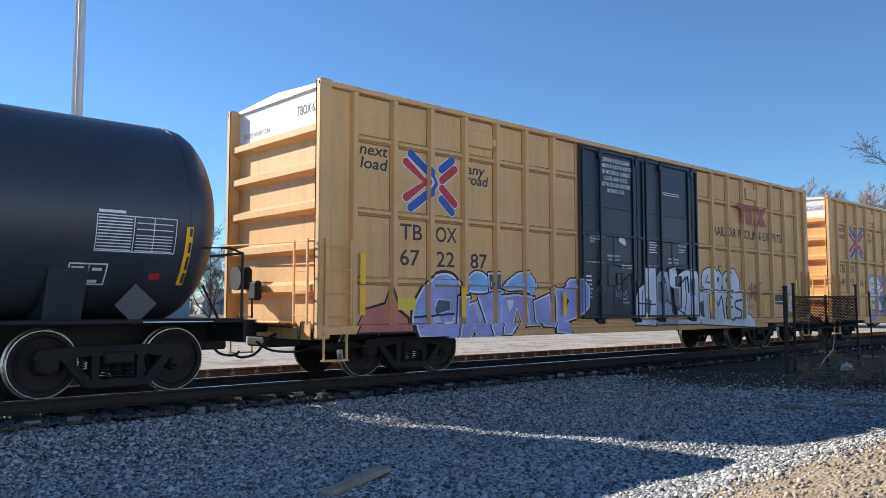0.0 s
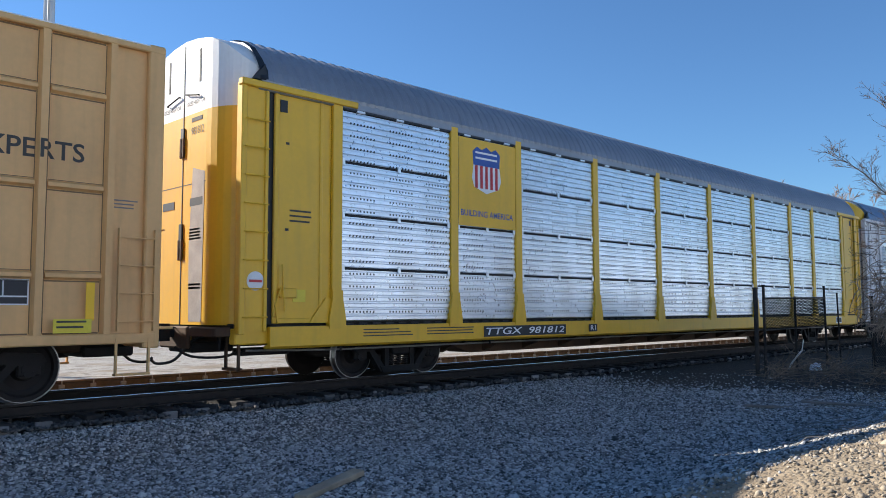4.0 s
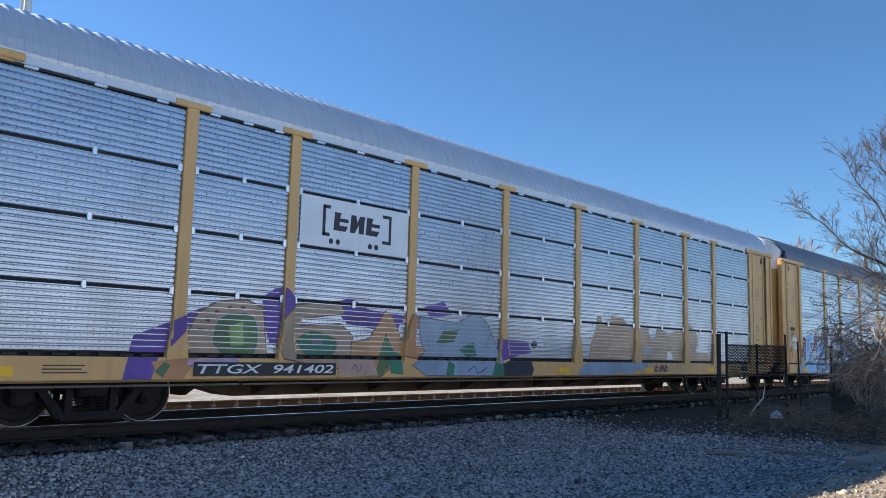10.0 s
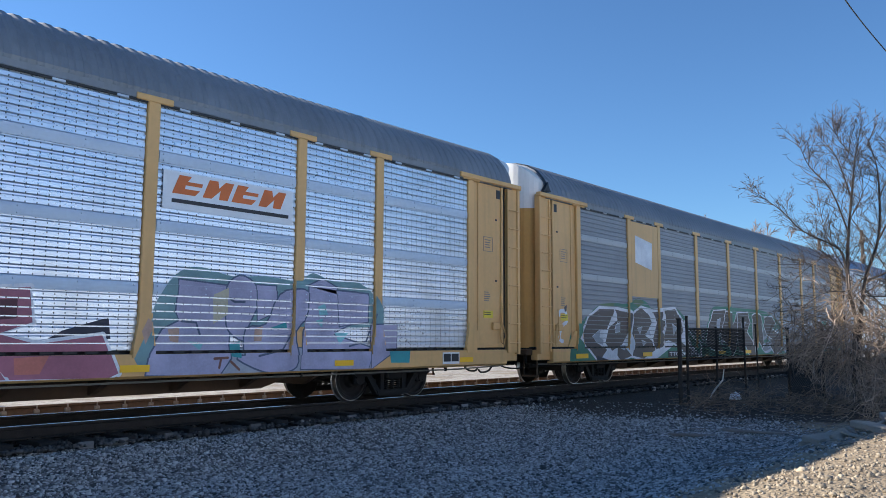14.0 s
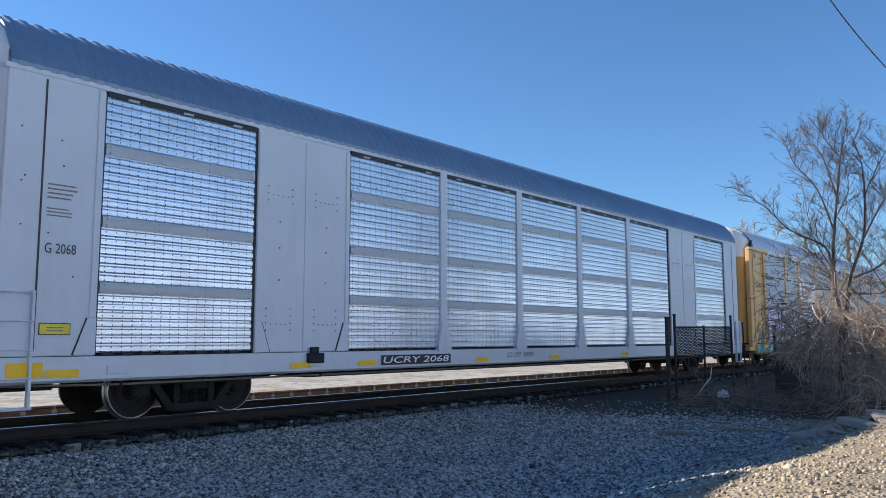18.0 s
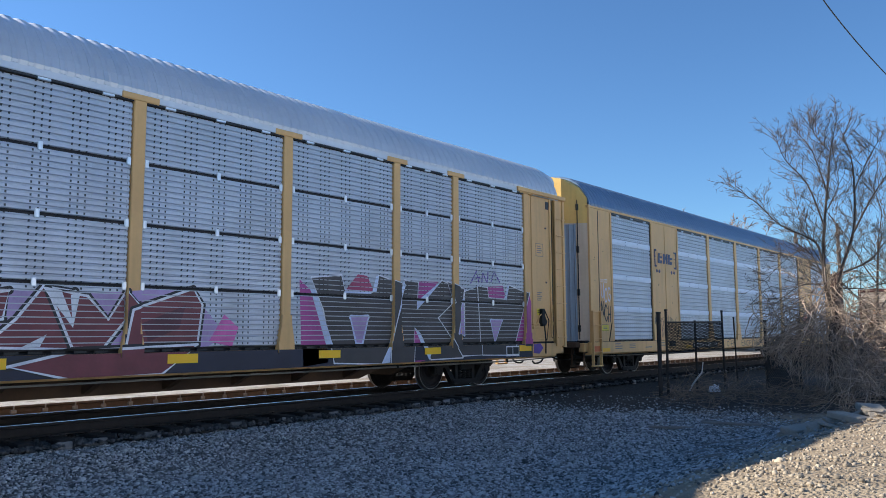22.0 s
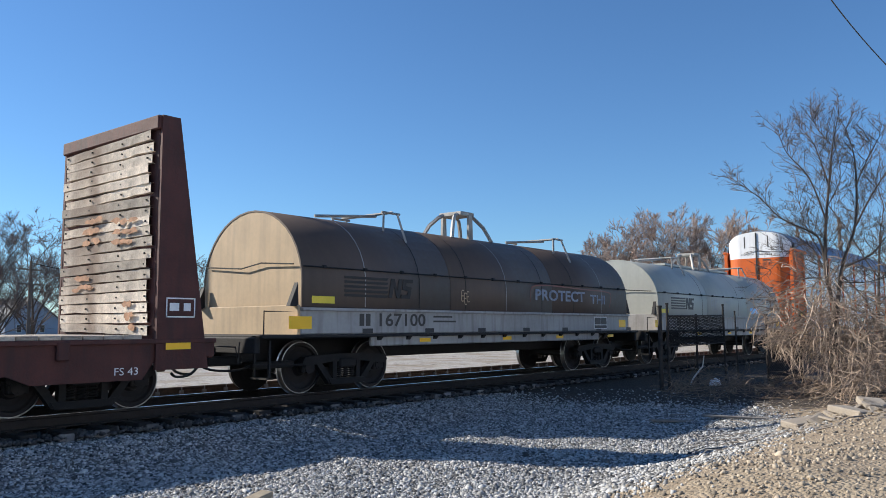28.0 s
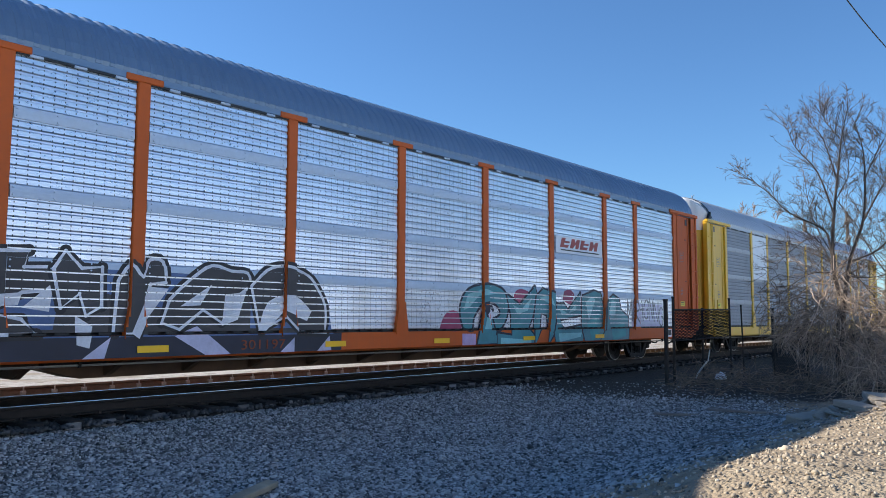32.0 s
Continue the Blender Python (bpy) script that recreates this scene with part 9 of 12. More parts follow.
piece(rd, cr, "CHUNK", 15.2, 21.0, 0.75, 1.6, SP["grey"], SP["ash"], None, None, 0.12, 53, "grey graffiti lettering")
spray(rd, [([rect(23.0, 26.6, 0.67, 0.95), [(22.7, 1.02), (25.3, 1.02), (25.2, 1.75), (24.2, 2.15), (23.0, 1.95)]], SP["green"])], cr)
piece(rd, cr, "DA", 22.7, 25.2, 0.85, 2.1, SP["brown"], SP["white"], None, None, 0.2, 55, "brown graffiti lettering with white outlines")
plate_text(rd, "TTGX987656", 7.0, 9.2, 0.68, 0.86)
reflectors(rd, (1.6, 5.3, 8.0, 11.0, 13.5, 24.0), 0.72, 0.84, 0.6)

uc, _ = autorack("autorack", "clean white autorack with silver panels and a blue-grey roof", 188.48, "B", RACK_WHITE, ROOF_BLUE, PANEL_DASH, STRIP_DULL, "bands", False, RACK_WHITE, flare=0.10, postw=0.22, under=STEEL_DARK, vents=False)
plate_text(uc, "UCRY 2068", 7.2, 9.3, 0.70, 0.89, slant=0.15)
reflectors(uc, (0.9, 5.0, 6.6, 10.2, 13.2, 17.0, 21.5, 24.8), 0.70, 0.80)
lettering("G 2068", 0.14, GREYTXT, uc, 0.82, 2.35, -1.596, 0.42)
notice_plate(uc, 0.80, 1.22, 1.26, 1.42)
bars(uc, 0.82, 1.24, 3.05, 3.29, 4, DECAL_GREY, -1.590)
bars(uc, 0.82, 1.18, 2.82, 2.96, 3, DECAL_GREY, -1.590)
mark(uc, 0.42, 0.88, 0.70, 0.90, REFLECT, -1.604, "reflector")
for x in (1.75, 5.4):
    part("jack_pad", Geo().box(x, x + 0.30, -1.625, -1.601, 0.72, 0.84, 0.01), RACK_WHITE, uc)
part("placard_holder", Geo().box(5.35, 5.72, -1.68, -1.60, 0.78, 0.96, 0.02).box(5.42, 5.6, -1.66, -1.60, 0.96, 1.06, 0.01), STEEL_DARK, uc)
lettering("LD LMT  80000", 0.11, GREYTXT, uc, 11.4, 0.78, -1.605, 1.1, slant=0.1)

def soft(pts):
    return [(v.x, v.y) for v in smooth3([(a, b, 0) for a, b in pts], 3)]


def letter(body, cuts=(), fill="char"):
    """One letter as a filled shape with a dark rim, a pale line along its edge and pale facets."""
    ring = body + body[:1]
    out = [(stroke_polys(ring, 0.085), SP["black"]), ([body], SP[fill]), (stroke_polys(ring, 0.026), SP["white"])]
    return out + [([q], SP["white"]) for q in cuts]


cn, ccn = autorack("autorack", "tan-yellow autorack with fine grey panels and pink and red graffiti", 216.57, "A", RACK_YELLOW, ROOF_LIGHT, PANEL_PLAID, STRIP, "fine", True, END_WHITE, endno="710866", end_low=DOOR_DIMMED, vents=False)
mark(cn, 6.73, 9.25, 2.88, 3.74, SIGN_WHITE, -1.575, "emblem_panel", "white emblem panel")
spray(cn, [(stroke_polys([(7.75, 3.56), (7.2, 3.56), (7.1, 3.46), (7.1, 3.2), (7.2, 3.1), (7.7, 3.1), (7.95, 3.1), (8.05, 3.2), (8.05, 3.5), (8.45, 3.12), (8.45, 3.56)], 0.055), DECAL_RED)], [(6.7, 9.3, 2.8, 3.8, -1.577)])
spray(cn, [([rect(9.4, 25.6, 0.62, 0.97)], SP["ink"])], ccn, label="black painted sill")
spray(cn, form("teal", [(0.55, 0.65), (0.56, 0.99), (0.87, 1.21), (1.13, 1.44), (1.35, 1.5), (1.53, 1.3), (2.13, 1.35), (2.14, 1.01), (4.01, 0.97), (4.01, 0.65), (1.15, 0.65)]) +
      form("char", [(1.28, 1.02), (1.33, 1.41), (1.62, 1.94), (2.05, 2.21), (2.2, 2.01), (2.04, 1.86), (2.11, 1.21), (1.53, 1.05)], None, 0, None, True) +
      form("teal", [(4.43, 2.02), (4.67, 2.23), (5.09, 2.22), (5.27, 1.96), (4.88, 1.73)], None, 0, None, True) +
      form("char", [(4.03, 2.2), (4.35, 2.1), (4.75, 1.77), (4.43, 1.74), (4.15, 1.98)]) +
      form("magenta", [(6.45, 1.94), (7.05, 2.12), (7.78, 2.03), (8.17, 1.79), (7.14, 1.7)], None, 0, None, True) +
      form("whitepink", [(2.3, 1.17), (2.17, 1.56), (2.13, 1.91), (2.15, 2.21), (2.54, 2.41), (3.22, 2.46), (3.73, 2.35), (3.93, 2.13), (3.75, 1.8), (3.54, 1.36), (3.82, 1.25), (3.82, 1.05), (2.97, 1.08)], "magenta", 0.11, None, True) +
      form("magenta", [(2.89, 1.91), (3.32, 1.92), (3.38, 1.63), (3.17, 1.34), (2.95, 1.37)]) +
      form("whitepink", [(3.61, 1.06), (3.83, 1.9), (4.13, 1.95), (4.43, 1.26), (4.53, 1.68), (4.84, 1.65), (4.76, 1.02), (4.35, 1.14), (4.09, 1.56), (3.97, 1.05)], "magenta", 0.06) +
      form("whitepink", [(4.81, 1.05), (4.94, 1.65), (5.26, 1.81), (5.63, 1.85), (5.54, 1.08), (5.28, 1.07), (5.22, 1.42), (5.05, 1.05)], "magenta", 0.06) +
      form("whitepink", [(5.57, 1.08), (5.68, 1.78), (6.5, 1.91), (6.41, 1.5), (6.03, 1.55), (5.95, 1.09)], "magenta", 0.06) +
      form("whitepink", [(6.4, 1.16), (6.59, 1.75), (7.15, 1.98), (7.06, 1.5), (7.67, 1.84), (8.13, 1.85), (7.26, 1.38), (7.47, 1.12), (6.98, 1.06)], "magenta", 0.06) +
      stroke("magenta", [(4.8, 1.31), (4.92, 1.66), (5.26, 1.83)], 0.035) +
      stroke("white", [(2.01, 1.96), (2.06, 1.26), (2.33, 0.95)], 0.018) +
      form("teal", [(8.11, 1.44), (9.16, 1.44), (9.55, 1.16), (9.43, 0.74), (9.17, 0.89), (8.56, 1.3)]) +
      form("whitepink", [(7.68, 1.17), (8.27, 1.37), (8.97, 1.1), (9.26, 0.68), (7.78, 0.66)], "slate", 0.025) +
      form("mint", [(1.97, 0.67), (2.2, 0.96), (3.97, 0.95), (3.97, 0.66)]) +
      form("mint", [(4.79, 0.95), (7.79, 0.98), (9.38, 0.75), (7.78, 0.69), (4.79, 0.68)]) +
      form("magenta", [(3.39, 0.68), (3.67, 0.93), (3.97, 0.94), (3.68, 0.67)]) +
      form("ink", [(4.05, 0.99), (4.77, 0.98), (4.77, 0.75), (4.05, 0.66)]),
      ccn, label="white graffiti lettering with magenta edges over teal and charcoal")
spray(cn, form("violet", [(9.39, 0.97), (9.49, 1.57), (9.8, 1.76), (10.18, 1.74), (10.34, 1.94), (11.05, 1.95), (11.7, 1.93), (12.11, 1.83), (12.85, 1.94), (13.41, 1.82), (14.53, 1.82), (15.7, 1.9), (16.34, 1.55), (16.34, 1.05), (13.02, 0.97), (9.83, 0.78)], None, 0, None, True) +
      form("pink", [(9.54, 1.13), (9.6, 1.46), (9.9, 1.7), (10.1, 1.43), (9.8, 1.1)], None, 0, None, True) +
      form("pink", [(12.26, 1.67), (12.47, 1.94), (12.85, 1.93), (12.89, 1.69)], None, 0, None, True) +
      form("magenta", [(10.57, 1.8), (10.75, 1.95), (11.05, 1.92), (10.99, 1.75)], None, 0, None, True) +
      form("magenta", [(9.63, 0.69), (10.09, 1.07), (10.19, 0.67)]) +
      form("pink", [(16.34, 1.12), (16.62, 1.55), (16.9, 1.34), (16.78, 1.04)]) +
      form("wine2", [(10.15, 1.07), (10.26, 1.62), (11.0, 1.74), (11.22, 1.53), (11.57, 1.66), (12.18, 1.93), (12.13, 1.33), (11.61, 0.93), (11.03, 1.0), (10.96, 1.21), (10.79, 1.05), (10.37, 1.04)], "black", 0.06, "white") +
      form("wine2", [(11.56, 0.89), (12.19, 1.6), (13.33, 1.81), (13.27, 1.44), (12.72, 1.35), (13.03, 1.14), (12.08, 1.03)], "black", 0.06, "white") +
      form("wine2", [(13.04, 1.08), (13.43, 1.44), (13.76, 1.88), (14.19, 1.83), (14.15, 1.04)], "black", 0.06, "white") +
      form("wine2", [(14.18, 1.06), (13.82, 1.85), (14.37, 1.77), (14.68, 1.45), (14.93, 1.85), (15.12, 1.66), (14.63, 1.06)], "black", 0.06, "white") +
      form("wine2", [(14.91, 0.99), (15.02, 1.59), (16.04, 1.94), (16.21, 1.69), (16.14, 1.11), (15.72, 1.04), (15.32, 0.85)], "black", 0.06, "white") +
      form("wine2", [(11.0, 0.7), (11.08, 0.85), (11.6, 0.99), (13.04, 1.07), (13.2, 0.83), (13.03, 0.66), (12.57, 0.71), (11.28, 0.65)], "black", 0.06, "white") +
      form("wine2", [(13.34, 0.83), (14.18, 1.01), (16.14, 1.08), (15.52, 0.65), (14.2, 0.62)], "black", 0.06, "white") +
      form("white", [(10.14, 1.3), (10.31, 1.25), (10.28, 1.07), (10.43, 1.03), (10.15, 1.05)]) +
      form("white", [(10.86, 1.19), (11.02, 1.21), (11.05, 1.06), (10.83, 1.05)]) +
      form("white", [(11.36, 1.25), (11.48, 1.44), (11.45, 1.25), (11.78, 1.33)]) +
      form("white", [(12.03, 0.89), (12.57, 0.72), (13.02, 0.84), (12.61, 0.67)]) +
      form("white", [(13.74, 1.88), (14.0, 1.84), (14.16, 1.46), (14.13, 1.78), (14.26, 1.81), (14.18, 1.33)]) +
      form("white", [(11.05, 1.89), (11.21, 1.73), (11.57, 1.73), (11.84, 1.82), (11.44, 1.66), (11.18, 1.68)]) +
      form("white", [(13.52, 1.08), (13.83, 1.24), (13.75, 1.08)]) +
      form("wine", [(10.35, 1.48), (10.94, 1.59), (11.07, 1.33), (10.53, 1.22)]) +
      form("wine", [(12.41, 1.39), (13.01, 1.63), (12.94, 1.45), (12.49, 1.24)]) +
      form("wine", [(15.2, 1.4), (15.91, 1.68), (15.81, 1.33), (15.3, 1.13)]),
      ccn, label="crimson graffiti lettering with black and white edges over pink blobs")
spray(cn, form("magenta", [(18.17, 2.19), (18.42, 2.02), (18.79, 1.37), (18.83, 0.72), (18.25, 0.66)]) +
      form("crimson", [(19.28, 2.04), (19.61, 2.36), (19.86, 2.34), (20.06, 2.03)]) +
      form("magenta", [(21.35, 1.95), (21.38, 2.31), (22.02, 2.33), (21.55, 1.95)]) +
      form("magenta", [(23.75, 2.3), (24.41, 2.34), (24.53, 2.05), (23.75, 2.02)]) +
      form("magenta", [(25.44, 2.17), (25.73, 1.42), (25.44, 1.02), (24.85, 1.0)], None, 0, None, True) +
      form("magenta", [(21.14, 0.62), (21.25, 1.36), (21.72, 0.71)]) +
      form("ink", [(18.8, 1.0), (25.49, 0.96), (25.3, 0.71), (18.99, 0.67)]) +
      form("soot", [(18.45, 2.23), (19.18, 2.31), (19.27, 2.03), (20.02, 2.02), (20.19, 2.36), (20.93, 2.21), (20.51, 1.03), (20.39, 0.65), (18.99, 0.71), (18.75, 1.67)], "white", 0.028) +
      form("soot", [(20.94, 2.3), (21.35, 2.28), (21.31, 1.72), (22.13, 2.35), (22.32, 2.31), (22.54, 1.9), (21.98, 1.56), (22.43, 1.17), (22.79, 0.71), (21.72, 0.7), (21.24, 1.36), (21.18, 0.61), (20.51, 0.64), (20.51, 1.03)], "white", 0.028) +
      form("soot", [(22.32, 2.34), (22.91, 2.2), (22.67, 1.23), (22.93, 1.16), (22.94, 2.15), (23.42, 2.29), (23.54, 0.75), (22.79, 0.75), (22.43, 1.17), (22.02, 1.56), (22.55, 1.9)], "white", 0.028) +
      form("soot", [(23.42, 2.29), (23.78, 2.27), (23.83, 2.03), (24.54, 2.02), (24.67, 2.36), (25.45, 2.2), (24.9, 1.02), (24.85, 0.72), (23.54, 0.75)], "white", 0.028) +
      form("whiteblue", [(18.41, 2.06), (18.55, 2.01), (18.98, 1.04), (18.81, 1.04)]) +
      form("whiteblue", [(20.22, 0.65), (20.49, 1.05), (20.47, 0.67)]) +
      form("violet", [(19.43, 1.54), (19.88, 1.55), (19.72, 1.06), (19.59, 1.07)], "whiteblue", 0.05) +
      form("violet", [(23.9, 1.53), (24.35, 1.53), (24.06, 1.02)], "whiteblue", 0.04) +
      form("violet", [(22.64, 1.23), (22.87, 1.96), (22.91, 1.19)], "whiteblue", 0.03) +
      form("whiteblue", [(19.99, 2.03), (20.11, 2.35), (20.19, 2.36), (20.11, 2.03)]) +
      form("whiteblue", [(21.31, 1.71), (21.31, 1.89), (21.86, 2.21), (22.13, 2.35)]) +
      form("whiteblue", [(21.24, 1.36), (21.42, 1.24), (21.72, 0.81), (21.65, 0.68)]) +
      form("whiteblue", [(24.44, 2.02), (24.59, 2.35), (24.67, 2.35), (24.55, 2.01)]) +
      form("whiteblue", [(19.26, 2.06), (19.97, 2.05), (19.97, 2.0), (19.25, 1.99)]) +
      form("whiteblue", [(20.91, 2.29), (20.97, 2.21), (20.68, 1.54), (20.78, 1.99)]) +
      stroke("purple", [(23.15, 2.36), (23.37, 2.64), (23.45, 2.38)], 0.02) +
      stroke("purple", [(23.3, 2.46), (23.49, 2.5)], 0.02) +
      stroke("purple", [(23.57, 2.39), (23.61, 2.6), (23.77, 2.4), (23.81, 2.65)], 0.02) +
      stroke("purple", [(23.93, 2.44), (24.05, 2.66), (24.27, 2.43)], 0.02),
      ccn, label="charcoal block graffiti lettering with white facets over magenta")
plate_text(cn, "CN  710866", 5.40, 7.25, 0.68, 0.94)
mark(cn, 1.32, 1.83, 0.72, 0.95, REFLECT, -1.616)
mark(cn, 5.7, 6.3, 0.70, 0.86, GREYTXT, -1.606, "stencil_bar")
reflectors(cn, (4.15, 7.30, 10.2, 12.8, 15.6, 18.6, 21.5, 25.0), 0.80, 0.94, 0.52)

xl = A_LEN - 1.10
lever = part("door_lever", Geo().prism([(xl - 0.12, 1.84), (xl - 0.01, 1.84), (xl + 0.02, 1.62), (xl + 0.10, 1.52), (xl + 0.04, 1.42), (xl - 0.08, 1.40), (xl - 0.14, 1.48)], -1.63, -1.537, "y"), STEEL_DARK, cn, "dark steel door lever and latch")
part("lever_rod", Geo().tube([(xl - 0.04, -1.63, 1.45), (xl + 0.0, -1.64, 1.05), (xl + 0.02, -1.62, 0.72)], 0.018, 6).tube([(xl - 0.02, -1.63, 1.80), (xl + 0.16, -1.64, 1.55), (xl + 0.06, -1.63, 1.05)], 0.015, 6), STEEL_DARK, lever)
part("lever_bracket", Geo().box(xl - 0.52, xl - 0.16, -1.62, -1.537, 1.33, 1.40, 0.01).box(xl - 0.50, xl - 0.18, -1.60, -1.537, 1.43, 1.47, 0.01).tube([(xl - 0.42, -1.60, 1.40), (xl - 0.22, -1.61, 1.66), (xl - 0.12, -1.60, 1.70)], 0.014, 6), RACK_YELLOW, lever)
spray(cn, [([[(A_LEN - 2.0, 0.94), (A_LEN - 1.98, 1.75), (A_LEN - 1.86, 1.93), (A_LEN - 1.72, 1.82), (A_LEN - 1.60, 1.55), (A_LEN - 1.66, 1.30), (A_LEN - 1.54, 0.98)]], SP["magenta"]),
           ([[(A_LEN - 1.62, 0.74), (A_LEN - 1.6, 0.96), (A_LEN - 1.30, 0.97), (A_LEN - 1.16, 0.86), (A_LEN - 1.35, 0.72)]], SP["purple"])], ccn, label="magenta overspray by the end door")

ck, cck = autorack("autorack", "tan-yellow autorack with soft silver panels and a dark bracketed emblem", 244.95, "B", RACK_YELLOW, ROOF_BLUE, PANEL_SOFT, STRIP_PALE, "bands", False, DOOR_OCHRE, flare=0.10, postw=0.22, endno="694617", end_low=DOOR_FADED, vents=False)
plate_text(ck, "CTTX 694617", 7.3, 9.6, 0.70, 0.89, slant=0.15)
g = Geo()
for x, s in ((4.45, 1), (6.1, -1)):
    g.box(x, x + 0.06, -1.606, -1.601, 3.33, 3.90).box(min(x, x + s * 0.14), max(x, x + s * 0.14), -1.606, -1.601, 3.84, 3.90).box(min(x, x + s * 0.14), max(x, x + s * 0.14), -1.606, -1.601, 3.33, 3.39)
for x in (4.6, 4.8, 5.75, 5.95):
    g.lathe_y([(-1.606, 0.001), (-1.606, 0.055), (-1.6, 0.055)], x, 3.20, 10)
part("emblem", g, mat("decal_navy", (0.03, 0.045, 0.12), 0.5), ck, "navy bracketed emblem")
emblem_blocks(ck, 4.70, 5.88, 3.46, 3.79, 3, mat("decal_navy", (0.03, 0.045, 0.12), 0.5), -1.602, 0.02)
g = Geo()
for x0, x1, z0, z1 in ((17.3, 17.75, 0.84, 0.90), (17.48, 17.58, 0.70, 0.84), (17.8, 18.25, 0.84, 0.90), (17.98, 18.08, 0.70, 0.84), (18.3, 18.75, 0.74, 0.86)):
    g.box(x0, x1, -1.606, -1.603, z0, z1)
part("emblem", g, DECAL_FADED, ck)
spray(ck, [([[(21.0, 1.2), (21.75, 1.15), (21.8, 2.05), (21.4, 2.2), (20.95, 2.0)]], SP["white"]), ([[(21.06, 1.3), (21.68, 1.25), (21.72, 1.98), (21.4, 2.1), (21.02, 1.92)]], SP["salmon"])], cck)
scrawl(ck, cck, 0.80, 1.40, 1.58, 2.06, SP["black"], 5, 0.022, 70)
scrawl(ck, cck, 0.82, 1.40, 2.16, 2.58, SP["whitepink"], 4, 0.018, 77)
lettering("C01003", 0.10, WHITEP, ck, 0.80, 2.66, -1.588, 0.42)
for k, (a, b) in enumerate(((4.35, 4.6), (4.5, 5.2), (5.2, 6.0), (23.0, 23.8), (24.0, 24.9))):
    scrawl(ck, cck, a, b, 1.12, 1.72, SP["black"] if k != 1 else SP["brown"], 9, 0.012, 70 + k)
for k, (a, b) in enumerate(((10.6, 11.5), (12.2, 13.4), (13.6, 15.0))):
    scrawl(ck, cck, a, b, 0.70, 0.94, SP["black"], 9, 0.012, 80 + k)
reflectors(ck, (0.8, 6.7, 15.6, 20.5, 24.6), 0.70, 0.80)
notice_plate(ck, 0.80, 1.24, 1.28, 1.46)
mark(ck, 0.36, 0.72, 0.70, 0.86, DECAL_ORANGE, -1.604, "reflector", "faded orange reflector")
part("placard_holder", Geo().box(5.35, 5.72, -1.68, -1.60, 0.78, 0.96, 0.02), STEEL_DARK, ck)
bars(ck, 1.6, 2.1, 0.72, 0.92, 3, DECAL_GREY, -1.602)
bars(ck, 2.5, 2.9, 0.74, 0.90, 3, DECAL_GREY, -1.602)
bars(ck, 3.6, 4.3, 0.72, 0.80, 1, DECAL_GREY, -1.602)
bars(ck, 4.5, 5.1, 0.76, 0.92, 2, DECAL_GREY, -1.602)
sign = part("height_sign", Geo().box(-0.168, -0.161, -0.93, -0.42, 4.52, 4.96), WHITEP, ck, "white excess height sign")
for k, word in enumerate(("EXCESS", "HEIGHT", "CAR")):
    lettering(word, 0.11, GREYTXT, sign, -0.172, 4.83 - 0.13 * k, -0.46, 0.42 if k < 2 else 0.24, face="end")

flat_car(272.7)
coil_car(294.93, "dusty brown hooded coil car with a grimy white side beam", "167100", HOOD_TAN, COIL_WHITE, True)
coil_car(309.78, "pale grey hooded coil car with dark stripes", "165022", HOOD_GREY, COIL_WHITE, False)

bn, cbn = autorack("autorack", "orange autorack with silver banded panels and grey and teal graffiti", 325.54, "A", ORANGE, ROOF_BLUE, PANEL_DASH, STRIP_SOFT, "bands", True, END_WHITE, endno="301197")
spray(bn, [([rect(0.6, 10.6, 0.60, 1.02)], SP["ink"]), ([[(1.3, 0.95), (10.4, 0.95), (10.3, 1.5), (9.6, 1.9), (6.2, 1.9), (4.3, 1.95), (2.2, 1.9), (1.5, 1.6)]], SP["denim"]),
           ([rect(0.7, 10.2, 0.98, 1.06), [(5.4, 1.0), (8.6, 1.0), (8.6, 1.7), (7.1, 1.35), (5.5, 1.7)]], SP["char"])], cbn)
lay = letter([(1.42, 0.98), (1.42, 1.59), (1.84, 1.62), (2.0, 1.1), (2.25, 1.25), (2.65, 1.22), (3.1, 0.98)])
lay += letter(soft([(2.31, 1.71), (2.33, 2.1), (2.43, 2.28), (2.55, 2.05), (3.17, 2.03), (3.6, 2.08), (4.01, 1.96), (4.04, 1.58), (3.7, 1.45)]) + [(3.5, 1.75), (2.95, 1.72)],
              ([(2.35, 1.7), (2.6, 1.68), (3.1, 1.25), (3.15, 1.02), (2.75, 1.3)], [(3.45, 1.72), (3.85, 1.7), (3.75, 1.45)]))
lay += letter([(4.1, 1.5), (4.35, 2.05), (5.06, 2.10), (5.0, 1.88), (5.38, 1.90), (5.5, 1.6), (5.0, 1.55), (4.55, 1.28), (5.0, 1.2), (5.2, 1.0), (4.3, 1.0), (4.05, 1.2)], ([(4.5, 1.5), (5.0, 1.55), (4.95, 1.38), (4.5, 1.36)], [(5.0, 1.35), (5.4, 1.7), (5.35, 1.3)]))
lay += letter([(5.38, 1.88), (5.54, 2.13), (5.76, 1.90), (6.05, 1.93), (6.07, 1.38), (5.85, 1.25), (5.75, 1.55), (5.5, 1.35)], ([(5.7, 1.25), (5.95, 1.1), (5.9, 0.8), (5.72, 0.85)],))
lay += letter(soft([(6.3, 1.75), (6.47, 1.99), (6.65, 1.82), (6.77, 2.07), (6.99, 2.06), (7.05, 1.75)]) + [(6.8, 1.72), (6.6, 1.0), (6.25, 1.0)], ([(6.78, 1.68), (7.1, 1.66), (6.72, 1.15), (6.62, 0.92), (6.5, 1.0)],))
